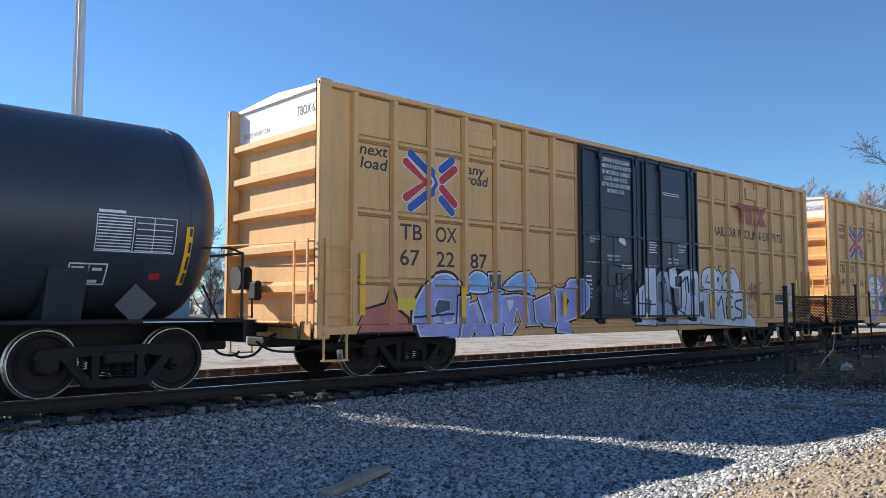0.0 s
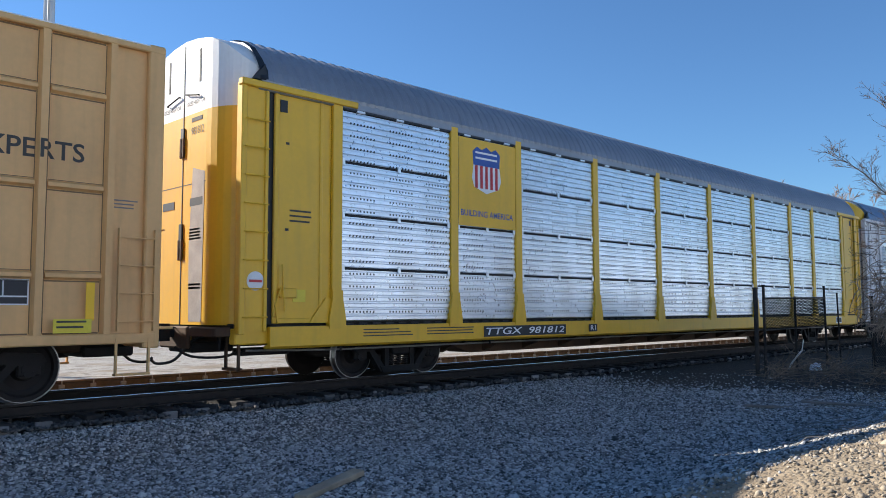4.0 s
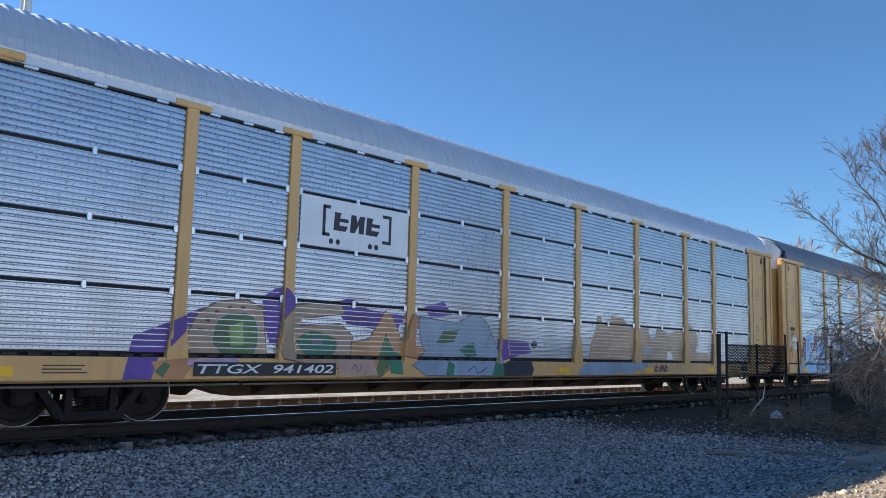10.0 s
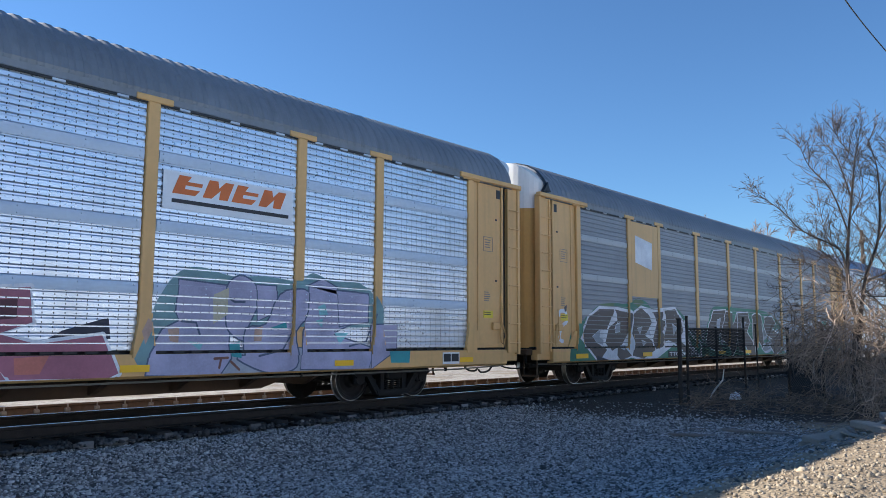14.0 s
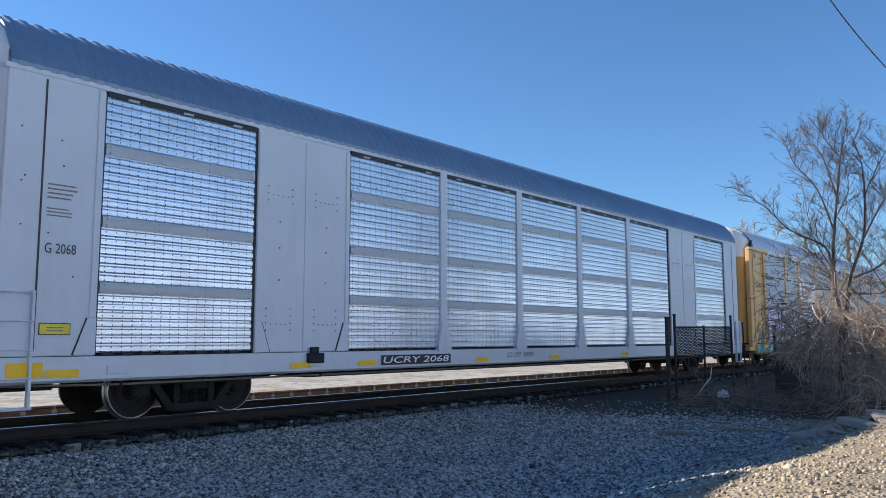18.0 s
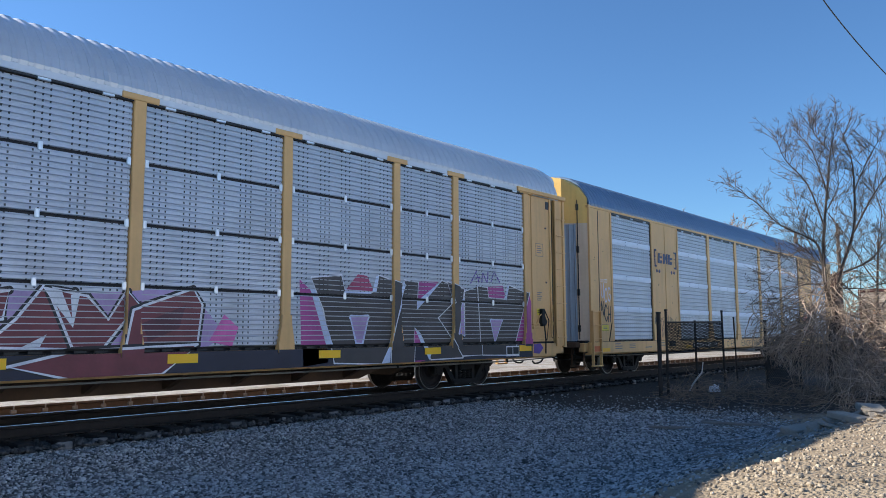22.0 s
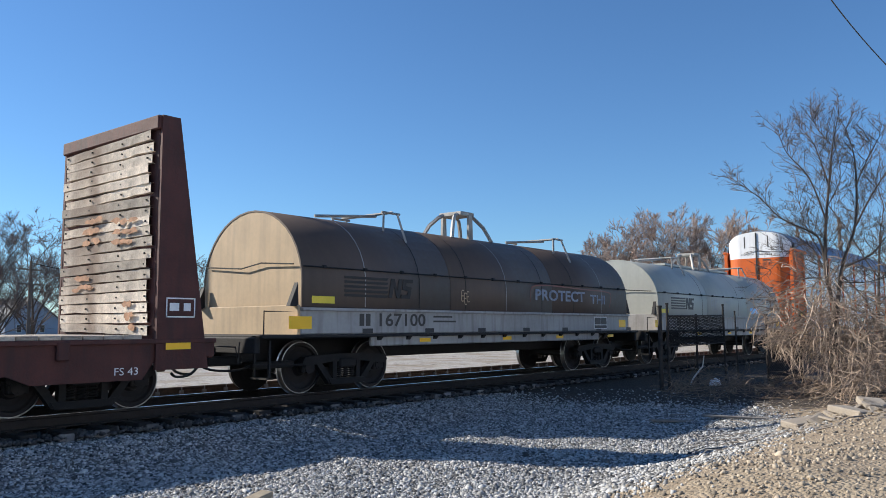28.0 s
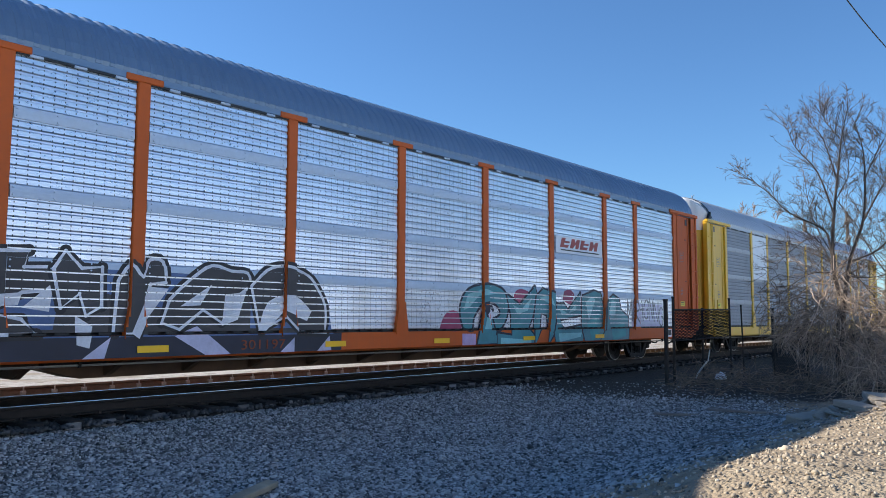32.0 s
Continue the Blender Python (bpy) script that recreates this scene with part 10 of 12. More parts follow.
lay += letter(soft([(7.12, 1.5), (7.5, 1.85), (7.85, 2.05), (8.2, 1.98), (8.51, 1.96), (8.58, 1.75)]) + [(8.3, 1.55), (8.05, 1.15), (7.7, 1.35), (7.3, 1.05), (7.0, 1.15)], ([(7.3, 1.4), (7.85, 1.75), (7.65, 1.42)], [(8.05, 1.1), (8.1, 1.6), (8.5, 1.65), (8.35, 1.2)]))
lay += letter(soft([(8.6, 1.75), (8.9, 2.02), (9.27, 2.12), (9.7, 2.02), (9.95, 1.85), (10.22, 1.45), (10.22, 0.98)]) + [(9.6, 1.0), (9.3, 1.25), (8.8, 1.0)], (soft([(8.75, 0.98), (8.95, 1.5), (9.5, 1.62), (9.9, 1.35)]) + [(9.8, 1.18), (9.3, 1.35), (8.9, 1.0)],))
lay += [([[(1.7, 0.62), (2.2, 0.95), (2.2, 0.64)], [(2.35, 0.66), (2.9, 0.64), (2.5, 0.92)], [(3.9, 0.75), (4.6, 0.95), (4.5, 0.68)], [(5.75, 0.62), (6.2, 0.95), (6.1, 0.60)], [(7.2, 0.95), (7.6, 1.1), (8.2, 0.66), (7.8, 0.62)], [(9.2, 0.66), (9.5, 0.9), (9.5, 0.64)], [(10.0, 0.64), (10.3, 0.92), (10.35, 0.66)]], SP["pale"])]
spray(bn, lay, cbn, label="charcoal angular graffiti lettering with white edges")
spray(bn, form("crimson", [(13.43, 0.99), (13.57, 1.28), (13.85, 1.41), (14.14, 1.32), (14.14, 0.98)], None, 0, None, True) +
      form("mauvepink", [(14.16, 0.91), (14.65, 0.9), (14.63, 0.53), (14.16, 0.52)]) +
      form("crimson", [(16.16, 1.64), (16.22, 1.88), (16.5, 1.95), (16.85, 1.86), (16.79, 1.65), (16.41, 1.56)], None, 0, None, True) +
      form("crimson", [(18.4, 1.73), (18.45, 1.95), (18.76, 2.0), (18.95, 1.86), (18.78, 1.62)], None, 0, None, True) +
      form("tealmid", [(14.25, 1.05), (14.15, 1.32), (14.18, 1.6), (14.44, 1.88), (15.06, 2.0), (15.63, 1.93), (15.9, 1.68), (15.88, 1.29), (15.56, 0.99), (15.22, 1.14), (15.63, 1.32), (15.47, 1.57), (14.98, 1.61), (14.61, 1.28), (14.53, 1.0)], "ink", 0.06, None, True) +
      form("mint", [(14.25, 1.42), (14.4, 1.77), (14.98, 1.91), (15.55, 1.82), (15.3, 1.79), (14.82, 1.75), (14.44, 1.47)]) +
      form("tealmid", [(14.71, 0.67), (14.95, 1.38), (15.22, 1.45), (15.4, 1.0), (15.48, 0.68)], "ink", 0.06) +
      form("mint", [(14.94, 1.0), (15.06, 1.33), (15.22, 1.38), (15.3, 1.0)]) +
      form("tealmid", [(15.9, 1.79), (16.15, 1.69), (16.43, 1.56), (17.08, 2.03), (17.17, 1.81), (16.97, 1.29), (16.77, 0.99), (17.06, 0.78), (16.95, 0.53), (15.46, 0.52), (15.46, 0.9), (16.05, 0.84), (16.07, 1.29)], "ink", 0.06) +
      form("mint", [(16.15, 1.56), (16.5, 1.47), (16.96, 1.76), (16.77, 1.44), (16.32, 1.34)]) +
      form("mint", [(15.59, 0.8), (16.86, 0.73), (16.86, 0.63), (15.59, 0.63)]) +
      form("tealmid", [(17.04, 0.56), (17.05, 1.24), (17.17, 1.81), (17.44, 1.98), (17.95, 1.89), (18.09, 1.57), (18.02, 0.97), (17.63, 0.61), (17.72, 0.93), (17.62, 1.34), (17.35, 1.39), (17.28, 0.98)], "ink", 0.06) +
      form("mint", [(17.29, 1.76), (17.73, 1.83), (17.93, 1.56), (17.63, 1.66)]) +
      form("tealmid", [(17.92, 0.92), (18.13, 1.61), (18.44, 1.63), (18.67, 1.47), (19.26, 1.93), (19.32, 1.35), (18.25, 1.23), (18.45, 0.96), (19.47, 1.08), (19.3, 0.57), (18.03, 0.52)], "ink", 0.06) +
      form("mint", [(18.23, 1.51), (18.65, 1.38), (19.08, 1.64), (19.08, 1.47), (18.33, 1.34)]) +
      form("mint", [(18.12, 0.87), (19.29, 0.88), (19.23, 0.77), (18.16, 0.65)]) +
      form("tealmid", [(19.35, 0.91), (19.4, 1.86), (20.02, 2.0), (20.37, 1.95), (20.6, 1.49), (20.59, 0.95), (20.22, 0.55), (19.52, 0.56)], "ink", 0.06) +
      form("mint", [(19.58, 1.7), (19.93, 1.85), (20.11, 1.77), (19.74, 1.19)]) +
      form("teal", [(19.63, 1.14), (20.34, 1.43), (20.38, 0.96), (19.84, 0.62)]) +
      form("tealmid", [(20.64, 0.95), (20.73, 1.72), (21.11, 1.92), (21.49, 1.8), (21.61, 1.5), (22.06, 1.3), (21.98, 0.58), (20.82, 0.53), (20.22, 0.56)], "ink", 0.06) +
      form("mint", [(20.88, 1.37), (21.06, 1.79), (21.34, 1.74), (21.26, 1.37)]) +
      form("teal", [(20.93, 1.02), (21.84, 1.13), (21.82, 0.77), (21.05, 0.6)]) +
      form("teal", [(15.59, 0.6), (16.9, 0.6), (16.9, 0.5), (15.54, 0.52)]) +
      form("teal", [(18.13, 0.64), (19.23, 0.66), (19.19, 0.55), (18.16, 0.54)]) +
      form("ink", [(14.94, 1.54), (15.3, 1.55), (15.38, 1.43), (15.14, 1.24), (15.0, 1.28)]) +
      form("whitepink", [(15.06, 1.33), (15.24, 1.47), (15.38, 1.32), (15.18, 1.14)]),
      cbn, label="teal graffiti lettering with dark edges and red dots")
spray(bn, [([rect(22.3, 24.4, 1.02, 1.72)], SP["pale"])], cbn)
scrawl(bn, cbn, 22.0, 24.5, 1.1, 1.75, SP["grey"], 14, 0.03, 93)
mark(bn, 18.05, 20.5, 2.95, 3.4, SIGN_WHITE, -1.580, "emblem_panel")
emblem_blocks(bn, 18.25, 20.25, 3.10, 3.35, 4, DECAL_FADED, -1.586, label="faded red slanted emblem block")
mark(bn, 18.3, 20.3, 3.02, 3.05, GREYTXT, -1.585, "emblem_line")
lettering("301197", 0.16, mat("dark_orange_text", (0.25, 0.05, 0.01), 0.6), bn, 8.4, 0.72, -1.612, 0.9)
reflectors(bn, (1.2, 4.0, 6.6, 10.2, 13.2, 16.5, 20.0), 0.72, 0.82, 0.5)

ly, _ = autorack("autorack", "yellow autorack with grey panels at the tail of the view", 353.75, "A", ARMOUR, ROOF_GREY, PANEL_GREY, STRIP_DULL, "bands", False, END_WHITE)
mark(ly, *A_PANELS[1], 2.88, 4.64, SIGN_WHITE, -1.585, "emblem_panel")



# ---- ground ----


def smoothstep(a, b, x):
    t = min(1.0, max(0.0, (x - a) / (b - a)))
    return t * t * (3 - 2 * t)


def ground_z(x, y):
    """Height of the ground: a flat gravel apron, a slight rise along the fence, a low track bed, a lot behind the track."""
    z = -0.55 + 0.22 * smoothstep(8.9, 10.7, y)
    z += 0.26 * smoothstep(11.0, 21.0, x) * (1 - smoothstep(8.5, 10.6, y))
    bank = (1 - smoothstep(1.4, 5.0, y)) * smoothstep(2.9, 5.8, x) * (1 - 0.75 * smoothstep(12.0, 18.0, x))
    z += 0.82 * bank
    if -8 < x < 60 and -12 < y < 10.0:
        k = smoothstep(2.0, 8.0, x) * (1 - smoothstep(8.5, 10, y))
        z += k * 0.045 * noise.noise((x * 0.7, y * 0.7, 0.0)) + k * 0.018 * noise.noise((x * 2.9, y * 2.9, 3.0))
    return z


def ground_material():
    m = bpy.data.materials.new("ground_soil")
    m.use_nodes = True
    N, L = m.node_tree.nodes, m.node_tree.links
    bsdf = N["Principled BSDF"]
    bsdf.inputs["Roughness"].default_value = 0.95
    tc = N.new("ShaderNodeTexCoord")
    sep = N.new("ShaderNodeSeparateXYZ")
    L.new(tc.outputs["Object"], sep.inputs[0])

    def noise_tex(scale, detail=6.0):
        n = N.new("ShaderNodeTexNoise")
        n.inputs["Scale"].default_value, n.inputs["Detail"].default_value = scale, detail
        L.new(tc.outputs["Object"], n.inputs["Vector"])
        return n.outputs["Fac"]

    def ramp(src, a, b, lo=0.0, hi=1.0):
        r = N.new("ShaderNodeMapRange")
        r.interpolation_type = "SMOOTHSTEP"
        for k, v in (("From Min", a), ("From Max", b), ("To Min", lo), ("To Max", hi)):
            r.inputs[k].default_value = v
        L.new(src, r.inputs["Value"])
        return r.outputs["Result"]

    def mul_add(a, b, c):
        n = N.new("ShaderNodeMath")
        n.operation = "MULTIPLY_ADD"
        for i, v in enumerate((a, b, c)):
            if isinstance(v, (int, float)):
                n.inputs[i].default_value = v
            else:
                L.new(v, n.inputs[i])
        return n.outputs[0]

    def mix(f, a, b):
        n = N.new("ShaderNodeMix")
        n.data_type = "RGBA"
        L.new(f, n.inputs["Factor"])
        for k, v in (("A", a), ("B", b)):
            if isinstance(v, tuple):
                n.inputs[k].default_value = (*v, 1)
            else:
                L.new(v, n.inputs[k])
        return n.outputs["Result"]

    vor = N.new("ShaderNodeTexVoronoi")
    vor.inputs["Scale"].default_value = 30.0
    L.new(tc.outputs["Object"], vor.inputs["Vector"])
    n1, n2, n3 = noise_tex(0.6), noise_tex(7.0), noise_tex(45.0)
    gravel = mix(ramp(vor.outputs["Distance"], 0.1, 0.6), (0.27, 0.275, 0.28), (0.05, 0.052, 0.056))
    gravel = mix(ramp(n2, 0.35, 0.7, 0.0, 0.7), gravel, (0.19, 0.19, 0.19))
    dirt = mix(ramp(n2, 0.3, 0.7), (0.40, 0.31, 0.21), (0.24, 0.18, 0.118))
    dirt = mix(ramp(n3, 0.45, 0.75), dirt, (0.33, 0.27, 0.19))
    dirt = mix(ramp(n1, 0.48, 0.68), dirt, (0.37, 0.30, 0.21))
    # edge of the dirt: nearer than about 3.3 m, and farther out along the fence
    edge = mul_add(ramp(sep.outputs["X"], 13.0, 22.0, 0.0, 5.5), 1.0, 3.3)
    off = mul_add(sep.outputs["Y"], 1.0, mul_add(edge, -1.0, mul_add(n1, 3.0, mul_add(n2, 0.8, -1.9))))
    c = mix(ramp(off, -0.5, 0.5), dirt, gravel)
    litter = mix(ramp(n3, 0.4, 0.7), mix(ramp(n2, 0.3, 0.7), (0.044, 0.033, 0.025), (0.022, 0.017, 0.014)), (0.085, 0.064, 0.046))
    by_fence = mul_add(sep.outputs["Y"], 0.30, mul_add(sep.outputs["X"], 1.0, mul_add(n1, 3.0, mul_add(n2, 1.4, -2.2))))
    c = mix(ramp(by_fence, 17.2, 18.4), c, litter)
    lot = mix(ramp(n2, 0.35, 0.7), (0.50, 0.47, 0.42), (0.36, 0.33, 0.29))
    lot = mix(ramp(n1, 0.45, 0.7), lot, (0.30, 0.24, 0.17))
    lot = mix(ramp(n3, 0.55, 0.68), lot, (0.17, 0.155, 0.14))
    lot = mix(ramp(noise_tex(2.3), 0.56, 0.66), lot, (0.22, 0.19, 0.15))
    rust = mix(ramp(n2, 0.35, 0.65), (0.10, 0.055, 0.033), (0.19, 0.12, 0.08))
    # track bed darkened: the shade under the train is put into its colour
    bed_shade = mix(ramp(n2, 0.35, 0.65), (0.032, 0.030, 0.030), (0.016, 0.015, 0.015))
    c = mix(ramp(sep.outputs["Y"], 10.85, 11.1), c, bed_shade)
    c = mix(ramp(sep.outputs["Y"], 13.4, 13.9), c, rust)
    c = mix(ramp(mul_add(n1, 4.0, sep.outputs["Y"]), 18.6, 19.6), c, lot)
    # unseen ground behind the camera made pale like the lot, to bounce light
    c = mix(ramp(mul_add(n1, 1.5, sep.outputs["Y"]), -1.0, 0.6), lot, c)
    far = mix(n1, (0.16, 0.13, 0.07), (0.24, 0.20, 0.12))
    c = mix(ramp(sep.outputs["Y"], 60.0, 90.0), c, far)
    L.new(c, bsdf.inputs["Base Color"])
    bp = N.new("ShaderNodeBump")
    bp.inputs["Strength"].default_value, bp.inputs["Distance"].default_value = 0.9, 0.02
    L.new(mul_add(vor.outputs["Distance"], -1.0, n3), bp.inputs["Height"])
    L.new(bp.outputs["Normal"], bsdf.inputs["Normal"])
    return m


GROUND = ground_material()


def build_ground():
    def axis(parts):
        out = []
        for a, b, n in parts:
            out += list(np.linspace(a, b, n, endpoint=False))
        return out + [parts[-1][1]]
    xs = axis([(-1500, -60, 8), (-60, -5, 14), (-5, 26, 125), (26, 60, 40), (60, 1500, 12)])
    ys = axis([(-900, -30, 6), (-30, -4, 14), (-4, 10.2, 62), (10.2, 30, 20), (30, 150, 12), (150, 1600, 8)])
    g = Geo()
    g.sheet([[(x, y, ground_z(x, y)) for x in xs] for y in ys])
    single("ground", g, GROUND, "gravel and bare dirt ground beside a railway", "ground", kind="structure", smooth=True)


build_ground()

STONE = mat("crushed_stone", (0.325, 0.322, 0.310), 0.8, 0, 0.25, 30, island=0.9)
# ballast stones, with the shade under the train in their dark colour
STONE_DARK = mat("shaded_stone", (0.075, 0.073, 0.073), 0.85, 0, 0.25, 30, island=0.6)
STONE_WARM = mat("warm_stone", (0.36, 0.30, 0.225), 0.9, 0, 0.2, 30, island=0.45)


def stones(name, n, sample, size, material, label, seed, sink=0.35):
    """Many small broken stones in one mesh."""
    rng = np.random.default_rng(seed)
    xy = sample(rng, n)
    n = len(xy)
    cube = np.array([(x, y, z) for z in (-1, 1) for y in (-1, 1) for x in (-1, 1)], float)
    faces = np.array([(0, 2, 3, 1), (4, 5, 7, 6), (0, 1, 5, 4), (2, 6, 7, 3), (0, 4, 6, 2), (1, 3, 7, 5)])
    s = size * rng.lognormal(0, 0.32, n)
    v = cube[None] * (1 + rng.uniform(-0.42, 0.30, (n, 8, 3)))
    v[:, 4:, :2] *= rng.uniform(0.35, 0.9, (n, 1, 1))
    v *= s[:, None, None] * np.stack([rng.uniform(0.7, 1.25, n), rng.uniform(0.7, 1.25, n), rng.uniform(0.45, 0.85, n)], 1)[:, None]
    a = rng.uniform(0, 2 * np.pi, n)
    b = rng.uniform(-0.6, 0.6, n)
    y2 = v[..., 1] * np.cos(b)[:, None] - v[..., 2] * np.sin(b)[:, None]
    z2 = v[..., 1] * np.sin(b)[:, None] + v[..., 2] * np.cos(b)[:, None]
    x3 = v[..., 0] * np.cos(a)[:, None] - y2 * np.sin(a)[:, None]
    y3 = v[..., 0] * np.sin(a)[:, None] + y2 * np.cos(a)[:, None]
    base = np.array([ground_z(float(p[0]), float(p[1])) for p in xy]) + xy[:, 2]
    co = np.stack([x3 + xy[:, 0, None], y3 + xy[:, 1, None], z2 + (base + s * sink * rng.uniform(-0.3, 1.0, n))[:, None]], -1).reshape(-1, 3)
    fi = (faces[None] + 8 * np.arange(n)[:, None, None]).reshape(-1, 4)
    me = bpy.data.meshes.new(name)
    me.vertices.add(len(co))
    me.vertices.foreach_set("co", co.ravel())
    me.loops.add(fi.size)
    me.loops.foreach_set("vertex_index", fi.ravel().astype(np.int32))
    me.polygons.add(len(fi))
    me.polygons.foreach_set("loop_start", np.arange(0, fi.size, 4, dtype=np.int32))
    me.update(calc_edges=True)
    me.validate()
    me.materials.append(material)
    return tagged(new(name, me), label, "gravel", kind="stuff")


def apron(rng, n):
    """Gravel between the dirt and the rails, thinning with distance."""
    d = 3.9 + 17 * rng.random(n * 2) ** 1.1
    a = np.radians(rng.uniform(6, 84, n * 2))
    x, y = d * np.cos(a), d * np.sin(a)
    edge = 3.1 + 5.5 * np.clip((x - 13.0) / 9.0, 0, 1)
    keep = (y < 11.15) & (y > edge + rng.normal(0, 0.35, len(x))) & (x > 1.2) & ((x + 0.3 * y + rng.normal(0, 0.55, len(x)) < 18.2) | (rng.random(len(x)) < 0.05))
    p = np.stack([x, y, np.zeros(len(x))], 1)[keep]
    return p[:n]


def bed(rng, n):
    x, y = 1.5 + 70 * rng.random(n) ** 1.6, rng.uniform(10.85, 14.4, n)
    return np.stack([x, y, np.where((y > 10.7) & (y < 13.6), 0.07, 0.03)], 1)


def dirt_bits(rng, n):
    d = 2.6 + 16 * rng.random(n) ** 1.4
    a = np.radians(rng.uniform(4, 60, n))
    x, y = d * np.cos(a), d * np.sin(a)
    edge = 3.5 + 5.5 * np.clip((x - 13.0) / 9.0, 0, 1)
    keep = y < edge
    return np.stack([x, y, np.zeros(n)], 1)[keep]


stones("gravel", 150000, apron, 0.0135, STONE, "grey crushed stone spread beside the track", 5)
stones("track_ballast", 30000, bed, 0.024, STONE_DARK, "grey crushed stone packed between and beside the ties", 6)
stones("loose_stones", 20000, dirt_bits, 0.011, STONE_WARM, "small tan stones scattered on bare dirt", 7)

# ---- track ----
CLIP = mat("bright_clip", (0.24, 0.22, 0.20), 0.5, 0.4, 0.2)
RAILPROF = [(-0.037, 0.0), (0.037, 0.0), (0.037, -0.035), (0.010, -0.05), (0.010, -0.15), (0.075, -0.165), (0.075, -0.18), (-0.075, -0.18), (-0.075, -0.165), (-0.010, -0.15), (-0.010, -0.05), (-0.037, -0.035)]
for y in (TRACK_Y - 0.755, TRACK_Y + 0.755):
    rail = single("rail", Geo().prism([(y + a, b - 0.003) for a, b in RAILPROF], -420, 620, "x"), RAILRUST, "rusty steel rail with a polished running surface", "rail", kind="structure")
    part("rail_head", Geo().box(-420, 620, y - 0.033, y + 0.033, -0.004, 0.0), RAILTOP, rail, "polished rail head")
RUSTY = mat("brown_rust", (0.095, 0.062, 0.045), 0.9, 0, 0.35, 8, 0.3)
spare = single("spare_rail", Geo().prism([(TRACK_Y + 2.85 + a, b - 0.03) for a, b in RAILPROF], -60, 160, "x"), RUSTY, "rusty brown spare rail lying beyond the track", "rail", kind="structure")
for k in range(170):
    part("rail_clip", shared("rail_clip", lambda: Geo().box(-0.05, 0.05, -0.11, -0.06, -0.17, -0.10, 0.01).tube([(0, -0.10, -0.11), (0, -0.10, -0.03)], 0.014, 5).data("rail_clip", CLIP)), CLIP, spare, "", Matrix.Translation((-6 + 0.56 * k, TRACK_Y + 2.85, 0)))
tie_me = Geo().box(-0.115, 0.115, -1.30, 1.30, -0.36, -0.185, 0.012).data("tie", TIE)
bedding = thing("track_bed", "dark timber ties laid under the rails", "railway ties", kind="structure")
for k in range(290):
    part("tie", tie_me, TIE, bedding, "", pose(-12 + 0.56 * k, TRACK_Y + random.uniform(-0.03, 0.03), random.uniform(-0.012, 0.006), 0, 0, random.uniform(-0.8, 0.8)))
TIE_END = mat("weathered_tie_end", (0.19, 0.18, 0.175), 0.9, 0, 0.35, 9, rand=0.5)
tie_end = Geo().box(-0.105, 0.105, -1.332, -1.29, -0.30, -0.195, 0.01).data("tie_end", TIE_END)
for k in range(20, 110):
    if random.random() < 0.75:
        part("tie_end", tie_end, TIE_END, bedding, "", pose(-12 + 0.56 * k + random.uniform(-0.02, 0.02), TRACK_Y + random.uniform(-0.04, 0.02), random.uniform(-0.03, 0.0), 0, 0, random.uniform(-6, 6)))
SPIKE = Geo().box(-0.09, 0.09, -0.17, 0.17, -0.186, -0.176).box(-0.02, 0.02, -0.10, -0.075, -0.18, -0.150).box(-0.02, 0.02, 0.075, 0.10, -0.18, -0.150).data("tie_plate", RAILRUST)
for k in range(20, 160):
    for y in (-0.755, 0.755):
        part("tie_plate", SPIKE, RAILRUST, bedding, "", pose(-12 + 0.56 * k, TRACK_Y + y, 0.0))

# ---- fence, litter and scrap by the gate ----
FENCE_IRON = mat("rusted_fence_iron", (0.045, 0.038, 0.034), 0.75, 0.3, 0.3, 6)
WIRE = mat("fence_wire", (0.03, 0.028, 0.027), 0.6, 0.5, 0.2, 6)
DRY_WOOD = mat("grey_dry_wood", (0.23, 0.20, 0.17), 0.9, 0, 0.25, 5, 0.4)
CONCRETE = mat("broken_concrete", (0.34, 0.29, 0.23), 0.9, 0, 0.2, 4, 0.5, 30)


def ground_at(x, y, dz=0.0):
    return Vector((x, y, ground_z(x, y) + dz))


def fence_post(x, y, h, r, lean=(0, 0), label="dark rusted iron fence post standing in dirt"):
    p = ground_at(x, y, -0.05)
    g = Geo().tube([p, p + Vector((lean[0] * h, lean[1] * h, h))], r, 8)
    top = p + Vector((lean[0] * h, lean[1] * h, h))
    g.tube([top, top + Vector((0, 0, 0.04))], r * 1.25, 8)
    single("fence_post", g, FENCE_IRON, label, "fence post", "posts of the old fence")


def polar(az, d):
    return d * math.cos(radians(az + 0.62)), d * math.sin(radians(az + 0.62))


F = {k: polar(az, d * 1.10) for k, az, d in (("a", 23.5, 18.3), ("b", 23.0, 18.6), ("c", 21.1, 20.2), ("d", 19.3, 21.4), ("e", 18.5, 22.0), ("f", 16.65, 20.0), ("g", 14.6, 21.0))}
fence_post(*F["a"], 2.08, 0.055)
fence_post(*F["b"], 2.15, 0.035)
fence_post(*F["c"], 1.85, 0.030)
fence_post(*F["d"], 2.12, 0.030, (0.0, 0.01))
fence_post(*F["e"], 1.95, 0.022, (-0.01, 0.02), "thin pale leaning fence post standing in dirt")
fence_post(*F["f"], 1.85, 0.040)
fence_post(*F["g"], 1.9, 0.035)


